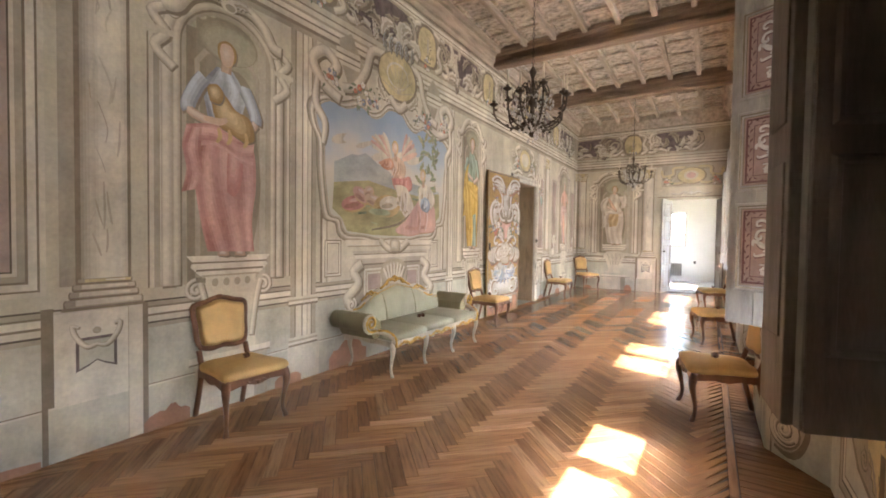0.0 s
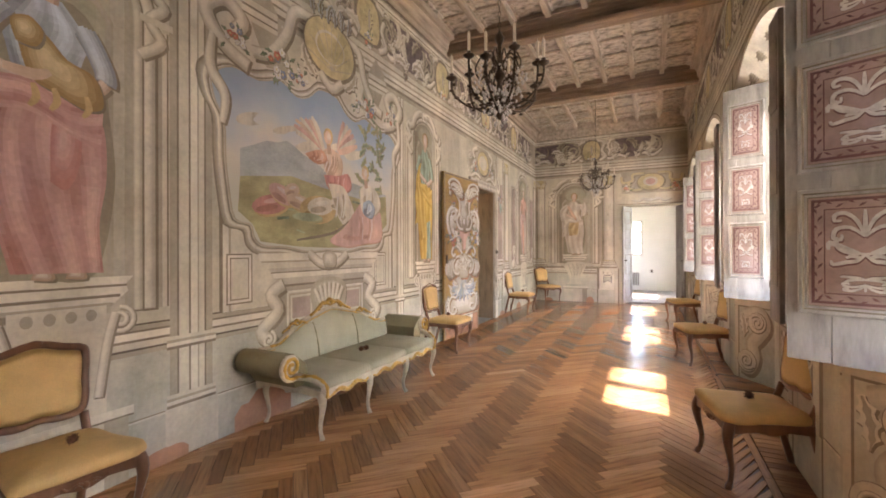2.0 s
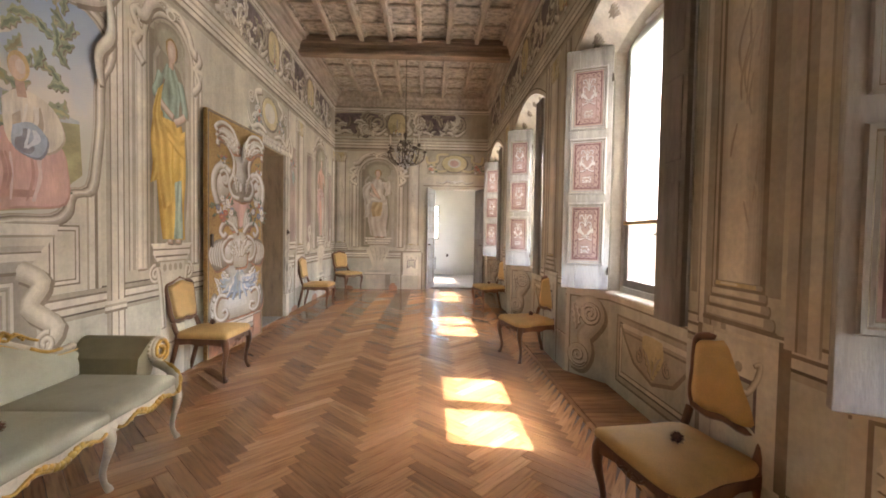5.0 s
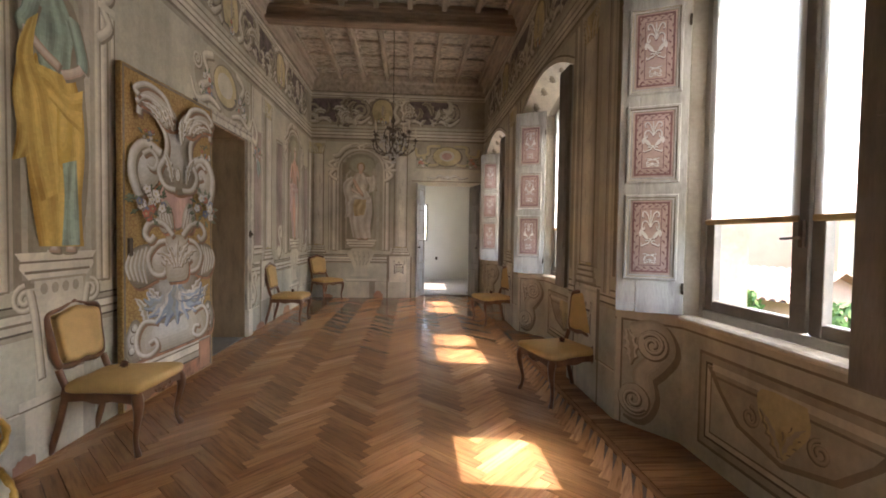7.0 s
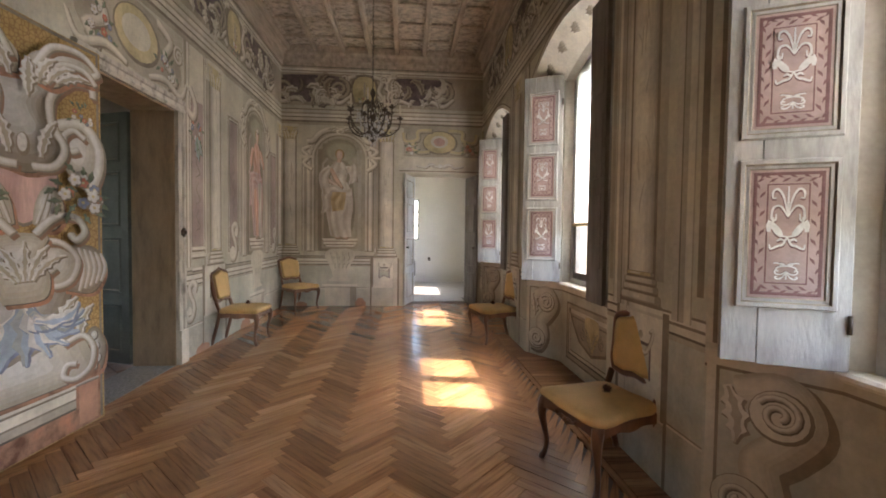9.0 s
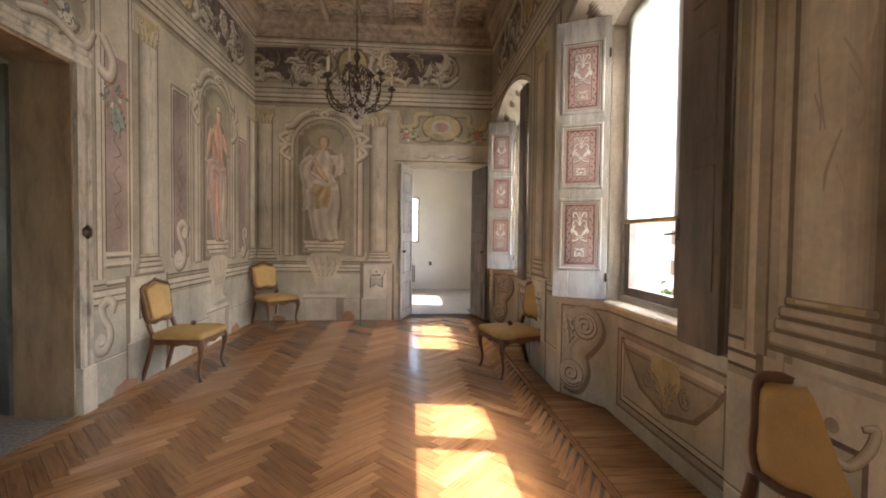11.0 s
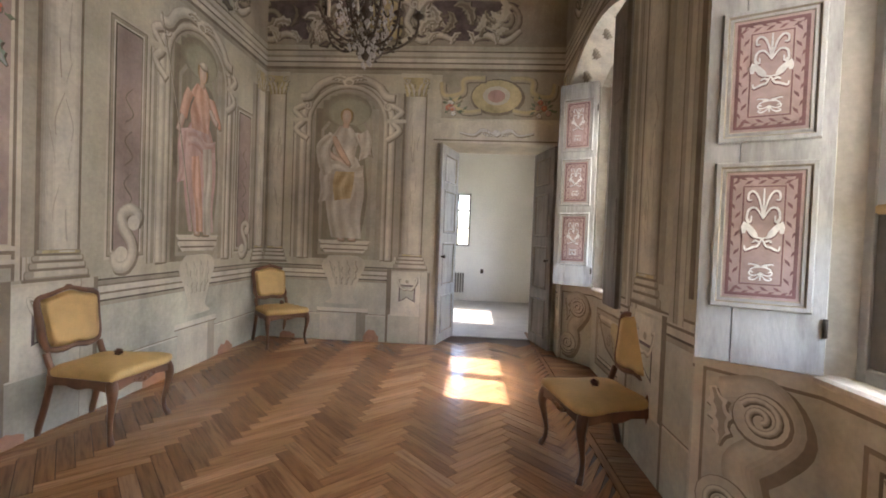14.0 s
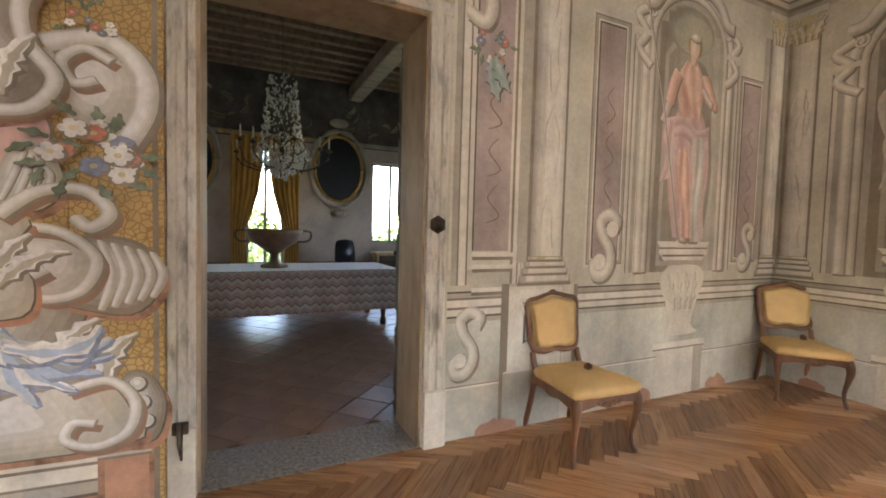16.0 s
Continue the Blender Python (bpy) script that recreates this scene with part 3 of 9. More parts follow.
def build_window(i, yc):
    win = thing(f"window_{i}", None, pose(1.78, yc, SILL), "tall grey-painted casement window with two sashes", "window", "gallery windows", "structure")
    s = Shape()
    quad_frame(s, 0.0, 0.09, -0.78, 0.78, -0.005, 2.34, 0.055, "window_light")
    part("window_frame", s, win)
    for d in (-1, 1):
        a, b = sorted((d * 0.02, d * 0.725))
        s = Shape()
        quad_frame(s, 0.012, 0.065, a, b, 0.05, 2.27, 0.07, "window_grey")
        sash = part("sash", s, win, "grey-brown painted sash")
        g = Shape()
        g.box(0.035, 0.039, a + 0.065, b - 0.065, 0.115, 2.205, "glass")
        gl = part("pane", g, sash)
        gl.visible_shadow = False
    s = Shape()
    s.box(-0.012, 0.012, -0.028, 0.028, 0.06, 2.26, "window_grey", 0.008)
    s.box(-0.03, -0.012, -0.014, 0.014, 0.48, 0.62, "iron", 0.005)
    s.tube([(-0.03, 0, 0.53), (-0.05, 0.01, 0.53), (-0.055, 0.085, 0.525)], 0.007, "iron", 6)
    part("espagnolette", s, win, "centre bar with dark iron handle")
    s = Shape()
    s.box(-0.11, 0.0, -0.82, 0.82, -0.045, -0.004, "stone", 0.012)
    part("window_sill", s, win, "worn pale stone sill")
    # the two roller blinds, lowered to about 60 cm above the sill
    for d in (-1, 1):
        a, b = sorted((d * 0.04, d * 0.715))
        bl = thing("roller_blind", None, pose(1.802, yc, SILL), "white roller blind lowered over most of the sash", "blind", "roller blinds")
        s = Shape()
        n = 9
        low = {1: 0.14, 2: 0.47}.get(i, 0.64)
        pts = [(-0.004 * math.sin(3.1 * k / n) - 0.012, k) for k in range(n)]
        for k in range(n):
            y0, y1 = a + (b - a) * k / n, a + (b - a) * (k + 1) / n
            w0, w1 = 0.004 * math.sin(5 * y0), 0.004 * math.sin(5 * y1)
            s.add([(-0.022 + w0, y0, low), (-0.022 + w1, y1, low), (-0.026, y1, 2.27), (-0.026, y0, 2.27)], [(0, 1, 2, 3)], ("blind_mid", "blind_thick", "blind")[min(i, 3) - 1], True)
        part("fabric", s, bl)
        s = Shape()
        s.box(-0.032, -0.012, a, b, low - 0.03, low + 0.005, "tan", 0.006)
        part("bottom_bar", s, bl, "beige bottom bar")
        s = Shape()
        s.tube([(-0.028, a, 2.285), (-0.028, b, 2.285)], 0.018, "white_linen", 8)
        part("roller", s, bl)


def flourish(s, fn, cx, cz, sx, sz, h, mat, dark):
    """Painted scroll ornament: a heart-shaped cup with curling leaves and a palmette."""
    def P(u, v):
        return (cx + u * sx, cz + v * sz)
    strokes = []
    for d in (-1, 1):
        strokes.append([(0.0, 0.02), (0.18 * d, 0.16), (0.36 * d, 0.14), (0.40 * d, 0.0), (0.30 * d, -0.02), (0.29 * d, 0.06)])
        strokes.append([(0.0, 0.02), (0.10 * d, 0.26), (0.24 * d, 0.38), (0.37 * d, 0.36), (0.38 * d, 0.27), (0.29 * d, 0.27)])
        strokes.append([(0.36 * d, 0.02), (0.34 * d, -0.14), (0.20 * d, -0.22), (0.0, -0.24)])
        strokes.append([(0.0, -0.24), (0.10 * d, -0.34), (0.22 * d, -0.36), (0.40 * d, -0.40), (0.43 * d, -0.34)])
        strokes.append([(0.05 * d, -0.30), (0.16 * d, -0.27), (0.24 * d, -0.30)])
    strokes.append([(0, 0.02), (0, 0.42)])
    for k in strokes:
        k = smooth_line([P(*p) for p in k], 3)
        for wid, hh, mt, dv in ((0.032, h, dark, -0.012), (0.024, h + 0.0015, mat, 0.0)):
            ribbon(s, fn, [(u, v + dv * sz * 1.5) for u, v in k], wid * sx * 2.7, hh, mt, taper=True)


def smooth_line(p, n=4):
    """Points along a smooth curve through p."""
    out = []
    for i in range(len(p) - 1):
        a, b, c, d = p[max(i - 1, 0)], p[i], p[i + 1], p[min(i + 2, len(p) - 1)]
        for j in range(n):
            t = j / n
            out.append(tuple(0.5 * (2 * b[k] + (c[k] - a[k]) * t + (2 * a[k] - 5 * b[k] + 4 * c[k] - d[k]) * t * t + (3 * b[k] - a[k] - 3 * c[k] + d[k]) * t ** 3) for k in range(len(b))))
    return out + [tuple(p[-1])]


def rounded(pts, n=5):
    return smooth_line(pts + [pts[0]], n)[:-1]


def offsets(p, closed=False):
    """Unit side vectors along a line in the wall plane."""
    n, out = len(p), []
    for i in range(n):
        a = p[(i - 1) % n] if closed else p[max(i - 1, 0)]
        b = p[(i + 1) % n] if closed else p[min(i + 1, n - 1)]
        dx, dy = b[0] - a[0], b[1] - a[1]
        L = math.hypot(dx, dy) or 1
        k = 1.0
        if (closed or 0 < i < n - 1):
            e, f = (p[i][0] - a[0], p[i][1] - a[1]), (b[0] - p[i][0], b[1] - p[i][1])
            le, lf = math.hypot(*e) or 1, math.hypot(*f) or 1
            c = (e[0] * f[0] + e[1] * f[1]) / le / lf
            k = 1 / max(0.45, math.sqrt(max(0.0, (1 + c) / 2)))
            t = (e[0] / le + f[0] / lf, e[1] / le + f[1] / lf)
            L2 = math.hypot(*t) or 1
            dx, dy, L = t[0], t[1], L2
        out.append((-dy / L * k, dx / L * k))
    return out


def ribbon(s, fn, p, w, h, mat, taper=False):
    q = offsets(p)
    n = len(p)
    A, B = [], []
    for i, ((u, v), (a, b)) in enumerate(zip(p, q)):
        ww = w * 0.5 * ((0.35 + 0.65 * math.sin(math.pi * (0.12 + 0.8 * i / (n - 1)))) if taper else 1)
        A.append(fn(u + a * ww, v + b * ww, h))
        B.append(fn(u - a * ww, v - b * ww, h))
    s.add(A + B, [(i, i + 1, n + i + 1, n + i) for i in range(n - 1)], mat)


def poly(s, fn, pts, h, mat, edge=0.0):
    """A flat painted shape h metres proud of the wall, with its edge turned back to the wall."""
    n = len(pts)
    s.add([fn(u, v, h) for u, v in pts], [tuple(range(n))], mat)
    if edge:
        s.add([fn(u, v, h) for u, v in pts] + [fn(u, v, h - edge) for u, v in pts], [(i, (i + 1) % n, n + (i + 1) % n, n + i) for i in range(n)], mat)


def mould(s, fn, p, prof, closed=False):
    """A moulding along a line: prof is (offset, height, tone of the strip that follows)."""
    q = offsets(p, closed)
    n = len(p)
    for (o0, h0, mt), (o1, h1, _) in zip(prof, prof[1:]):
        A = [fn(u + a * o0, v + b * o0, h0) for (u, v), (a, b) in zip(p, q)]
        B = [fn(u + a * o1, v + b * o1, h1) for (u, v), (a, b) in zip(p, q)]
        s.add(A + B, [(i, (i + 1) % n, n + (i + 1) % n, n + i) for i in range(n if closed else n - 1)], mt)


def build_shutter(a, b, flip):
    """A painted shutter leaf of three panels between plan points a (hinge) and b (free edge). flip: which side is the painted face."""
    ax, ay = a
    L = math.hypot(b[0] - ax, b[1] - ay)
    ang = math.degrees(math.atan2(b[1] - ay, b[0] - ax))
    H = 2.24
    ob = thing("window_shutter", None, pose(ax, ay, 0.89, 0, 0, ang), "tall whitewashed wooden shutter with mauve painted scroll panels, folded open", "shutter", "window shutters")
    s = Shape()
    f = -1 if flip else 1
    s.box(0, L * 0.70, -0.018, 0.018, 0, H, "white_wood", 0.004)
    s.box(L * 0.706, L, -0.018, 0.018, 0.004, H - 0.003, "white_wood", 0.004)
    # back boards, bare brown
    s.box(0.004, L - 0.004, -f * 0.026 - 0.006, -f * 0.026 + 0.006, 0.004, H - 0.004, "shutter_back", 0.003)
    part("leaf_board", s, ob, "whitewashed boards with a brown back")

    def face(u, v, h):
        return (u, f * (0.018 + h), v)

    def back(u, v, h):
        return (u, -f * (0.032 + h), v)
    m = 0.055
    rows = [(0.24, 0.80), (0.90, 1.40), (1.50, 2.06)]
    for z0, z1 in rows:
        s = Shape()
        box = [(m, z0), (L - m, z0), (L - m, z1), (m, z1)]
        mould(s, face, box, [(-0.012, 0, "white_wood"), (-0.006, 0.012, "white_wood"), (0.008, 0.012, "shade"), (0.014, 0.004, "white_wood"), (0.026, 0.006, "shade"), (0.030, 0.003, "shutter_rose")], True)
        poly(s, face, [(m + 0.029, z0 + 0.029), (L - m - 0.029, z0 + 0.029), (L - m - 0.029, z1 - 0.029), (m + 0.029, z1 - 0.029)], 0.0025, "shutter_pink")
        mould(s, face, [(m + 0.04, z0 + 0.04), (L - m - 0.04, z0 + 0.04), (L - m - 0.04, z1 - 0.04), (m + 0.04, z1 - 0.04)], [(0, 0.0032, "shutter_rose"), (0.006, 0.0036, "shutter_rose"), (0.012, 0.0032, "shutter_rose")], True)
        # leaf sprigs along the border
        n = 13
        for side in range(2):
            for k in range(n):
                v = z0 + 0.06 + (z1 - z0 - 0.12) * k / (n - 1)
                u = m + 0.062 if side == 0 else L - m - 0.062
                d = 0.016 if k % 2 else -0.016
                poly(s, face, [(u, v - 0.008), (u + d, v + 0.008), (u + d * 1.2, v + 0.022), (u + d * 0.2, v + 0.01)], 0.0034, "shutter_rose")
        for z in (z0 + 0.062, z1 - 0.062):
            for k in range(9):
                u = m + 0.07 + (L - 2 * m - 0.14) * k / 8
                d = 0.014 if k % 2 else -0.014
                poly(s, face, [(u - 0.008, z), (u + 0.008, z + d), (u + 0.022, z + d * 1.2), (u + 0.01, z + d * 0.2)], 0.0034, "shutter_rose")
        w = L - 2 * m - 0.17
        poly(s, face, [(m + 0.085, z0 + 0.085), (L - m - 0.085, z0 + 0.085), (L - m - 0.085, z1 - 0.085), (m + 0.085, z1 - 0.085)], 0.0032, "shutter_rose")
        poly(s, face, [(m + 0.090, z0 + 0.090), (L - m - 0.090, z0 + 0.090), (L - m - 0.090, z1 - 0.090), (m + 0.090, z1 - 0.090)], 0.0040, "shutter_pink")
        zc, hh = (z0 + z1) / 2, z1 - z0 - 0.16
        flourish(s, face, L / 2, zc + hh * 0.15, w * 0.95, hh * 0.74, 0.0052, "white_flower", "shutter_rose")
        flourish(s, face, L / 2, zc - hh * 0.36, w * 0.66, -hh * 0.2, 0.0072, "white_flower", "shutter_rose")
        for d in (-1, 1):
            ribbon(s, face, smooth_line([(L / 2 + d * 0.02, zc - hh * 0.02), (L / 2 + d * w * 0.22, zc + hh * 0.03), (L / 2 + d * w * 0.42, zc + hh * 0.10), (L / 2 + d * w * 0.44, zc + hh * 0.02)], 3), 0.022, 0.0074, "white_flower", taper=True)
        part("painted_panel", s, ob, "mauve panel with white scrollwork and leaf border")
        s = Shape()
        mould(s, back, box, [(-0.01, 0, "shutter_back"), (0, 0.012, "shutter_back"), (0.012, 0.012, "shutter_back"), (0.02, 0.002, "shutter_back"), (0.03, 0.0, "shutter_back")], True)
        part("back_panel", s, ob)
    for z in (0.18, 1.95):
        s = Shape()
        s.tube([(0.004, f * 0.022, z - 0.035), (0.004, f * 0.022, z + 0.035)], 0.008, "iron", 8)
        part("hinge", s, ob, "rusted iron hinge")
    return ob


for i, yc in enumerate(WIN):
    build_window(i + 1, yc)
    build_shutter((1.665, yc + 0.765), (1.165, yc + 1.01) if i == 1 else (1.288, yc + 0.945), False)
    near = build_shutter((1.665, yc - 0.765), (1.288, yc - 0.90) if i == 1 else (1.425, yc - 0.825), True)
    # the narrow second fold of the near leaf, turned back along the room side
    s = Shape()
    s.box(0, 0.27, -0.016, 0.016, 0.0, 2.22, "shutter_back", 0.005)
    s.box(0.04, 0.21, 0.016, 0.022, 0.26, 0.80, "shutter_back", 0.004)
    s.box(0.04, 0.21, 0.016, 0.022, 0.92, 1.38, "shutter_back", 0.004)
    s.box(0.04, 0.21, 0.016, 0.022, 1.52, 2.04, "shutter_back", 0.004)
    fold = part("fold_leaf", s, near, "narrow worn brown fold of the shutter")
    fold.matrix_basis = near.matrix_basis.inverted() @ pose(1.268, yc - 0.89, 0.895, 0, 0, 96) if i == 1 else near.matrix_basis.inverted() @ pose(1.39, yc - 0.865, 0.895, 0, 0, 90)


# ---- chairs ----
def cabriole(s, x, y, z1, dx, dy, mat, r=0.027, back=0.0):
    """A curved leg from the rail down to a scroll foot, bowing out towards (dx, dy)."""
    prof = [(z1, 0.0, 1.25), (z1 * 0.90, 0.022, 1.25), (z1 * 0.74, 0.030, 1.0), (z1 * 0.52, 0.012, 0.72), (z1 * 0.30, -0.006, 0.58), (z1 * 0.12, 0.004, 0.55), (z1 * 0.05, 0.020, 0.70), (0.0, 0.026, 0.72)]
    s.tube([(x + dx * o, y + dy * o, z) for z, o, _ in smooth_line(prof, 2)], [r * k for _, _, k in smooth_line(prof, 2)], mat, 8)


def apron(s, p0, p1, z, drop, t, mat, n=16):
    """A seat rail with a scalloped lower edge between two plan points."""
    d = Vector((p1[0] - p0[0], p1[1] - p0[1], 0))
    side = Vector((-d.y, d.x, 0)).normalized() * t
    rings = []
    for i in range(n + 1):
        k = i / n
        low = z - 0.045 - drop * (0.45 * (1 - math.sin(math.pi * k)) + 0.5 * max(0, math.cos((k - 0.5) * 9)) * (abs(k - 0.5) < 0.17))
        p = Vector((p0[0], p0[1], 0)) + d * k
        rings.append([p + side + Vector((0, 0, low)), p + side + Vector((0, 0, z)), p - side + Vector((0, 0, z)), p - side + Vector((0, 0, low))])
    s.rings(rings, mat, smooth=False)


def cushion(s, outline, z0, h, mat, crown=0.02):
    """A padded form over a plan outline."""
    c = Vector((sum(p[0] for p in outline) / len(outline), sum(p[1] for p in outline) / len(outline), 0))
    rings = []
    for k, z in ((0.97, 0.0), (1.0, 0.25), (1.0, 0.55), (0.97, 0.8), (0.90, 0.95), (0.7, 1.0 + crown / h * 0.6), (0.35, 1.0 + crown / h), (0.05, 1.0 + crown / h * 1.1)):
        rings.append([(c.x + (p[0] - c.x) * k, c.y + (p[1] - c.y) * k, z0 + h * z) for p in outline])
    s.rings(rings, mat)


def build_chair():
    """Walnut side chair, facing +x, origin on the floor under its seat's middle."""
    ch = thing("side_chair", None, None, "carved walnut side chair with yellow silk seat and back", "chair", "chairs along the walls")
    W, D, Z = 0.26, 0.235, 0.395
    for x, y, dx, dy in ((D - 0.02, W - 0.03, 0.8, 0.5), (D - 0.02, -W + 0.03, 0.8, -0.5)):
        s = Shape()
        cabriole(s, x, y, Z - 0.01, dx, dy, "walnut")
        part("leg", s, ch, "curved walnut cabriole leg")
    for y in (W - 0.07, -W + 0.07):
        s = Shape()
        s.tube(smooth_line([(-D - 0.085, y * 1.02, 0.0), (-D - 0.03, y, 0.2), (-D + 0.01, y, Z), (-D - 0.01, y, 0.47), (-D - 0.03, y, 0.53)], 4), 0.021, "walnut", 8)
        part("back_leg", s, ch)
    s = Shape()
    apron(s, (D, -W + 0.02), (D, W - 0.02), Z, 0.055, 0.013, "walnut")
    apron(s, (-D, -W + 0.06), (D - 0.01, -W + 0.01), Z, 0.04, 0.013, "walnut")
    apron(s, (-D, W - 0.06), (D - 0.01, W - 0.01), Z, 0.04, 0.013, "walnut")
    apron(s, (-D, -W + 0.06), (-D, W - 0.06), Z, 0.0, 0.013, "walnut")
    for k in (-1, 1):
        s.tube(smooth_line([(D + 0.015, 0.0, Z - 0.055), (D + 0.017, 0.03 * k, Z - 0.035), (D + 0.016, 0.065 * k, Z - 0.05), (D + 0.014, 0.09 * k, Z - 0.03)], 3), 0.007, "walnut", 6)
    s.ball((D + 0.014, 0, Z - 0.05), 0.017, "walnut", 8)
    part("seat_rail", s, ch, "scalloped walnut rail with a carved shell")
    s = Shape()
    cushion(s, rounded([(D + 0.01, -W + 0.0), (D + 0.025, 0), (D + 0.01, W - 0.0), (0, W - 0.025), (-D + 0.01, W - 0.055), (-D, 0), (-D + 0.01, -W + 0.055), (0, -W + 0.025)], 4), Z - 0.004, 0.062, "yellow_cloth", 0.018)
    part("seat", s, ch, "padded yellow silk seat")
    # back: leaning frame with an arched crest
    lean = 0.16

    def bk(u, v, h=0.0):
        u, v = u * 1.09, 0.5 + (v - 0.5) * 1.06
        return (-D - 0.03 - lean * (v - 0.5) + h, u, v)
    out = rounded([(-0.165, 0.535), (-0.08, 0.520), (0, 0.533), (0.08, 0.520), (0.165, 0.535), (0.190, 0.60), (0.195, 0.70), (0.205, 0.80), (0.195, 0.862), (0.11, 0.885), (0.05, 0.905), (0, 0.912), (-0.05, 0.905), (-0.11, 0.885), (-0.195, 0.862), (-0.205, 0.80), (-0.195, 0.70), (-0.190, 0.60)], 3)
    s = Shape()
    ring = []
    for (u, v), (a, b) in zip(out, offsets(out, True)):
        ring.append([bk(u + a * r, v + b * r, h) for r, h in ((-0.006, -0.018), (-0.010, 0.010), (0.006, 0.024), (0.024, 0.018), (0.030, -0.012), (0.012, -0.02))])
    s.rings(ring + [ring[0]], "walnut", caps=False)
    s.ball(bk(0, 0.908, 0.012), 0.022, "walnut", 8, (0.7, 1.8, 0.9))
    part("back_frame", s, ch, "carved walnut back frame with crest")
    s = Shape()
    n = len(out)
    q = offsets(out, True)
    rr = []
    for o, h in ((0.028, -0.012), (0.028, 0.012), (0.05, 0.026), (0.09, 0.034), (0.13, 0.038)):
        rr.append([bk(u + a * o if o < 0.06 else u * (1 - (o - 0.05) * 4), (v + b * o) if o < 0.06 else 0.715 + (v - 0.715) * (1 - (o - 0.05) * 4), h) for (u, v), (a, b) in zip(out, q)])
    s.rings(rr, "yellow_cloth")
    part("backrest", s, ch, "padded yellow silk back")
    return ch


def build_burr():
    s = Shape()
    random.seed(5)
    for i in range(130):
        a, z = random.uniform(0, 6.28), random.uniform(-0.75, 1)
        r = math.sqrt(1 - z * z)
        d = Vector((r * math.cos(a), r * math.sin(a), z))
        t = Vector((-d.y, d.x, 0.02)).normalized() * 0.0035
        L = random.uniform(0.026, 0.036)
        c = Vector((0, 0, 0.028))
        s.add([c + d * 0.012 - t, c + d * 0.012 + t, c + d * L, c + d * 0.02 + d.cross(t) * 0.9], [(0, 1, 2), (1, 3, 2), (3, 0, 2)], "burr")
    s.ball((0, 0, 0.028), 0.019, "burr", 8)
    return thing("thistle_burr", s, None, "dry brown thistle head laid on the seat", "thistle", "thistles on the seats")


CHAIRS = [(-2.04, 2.20, -3), (-2.06, 6.71, 0), (-2.06, 10.58, -1), (-1.97, 12.95, -42), (1.14, 4.44, 194), (1.15, 7.42, 197), (1.15, 10.58, 196)]
chair0, burr0 = build_chair(), build_burr()
for k, (x, y, a) in enumerate(CHAIRS):
    m = pose(x, y, 0, 0, 0, a)
    if k == 0:
        chair0.matrix_basis = m
    else:
        copy_thing(chair0, m)
    b = m @ pose(-0.02 if k % 2 else 0.03, 0.03, 0.468, 0, 0, 50 * k)
    if k == 0:
        burr0.matrix_basis = b
    else:
        copy_thing(burr0, b)


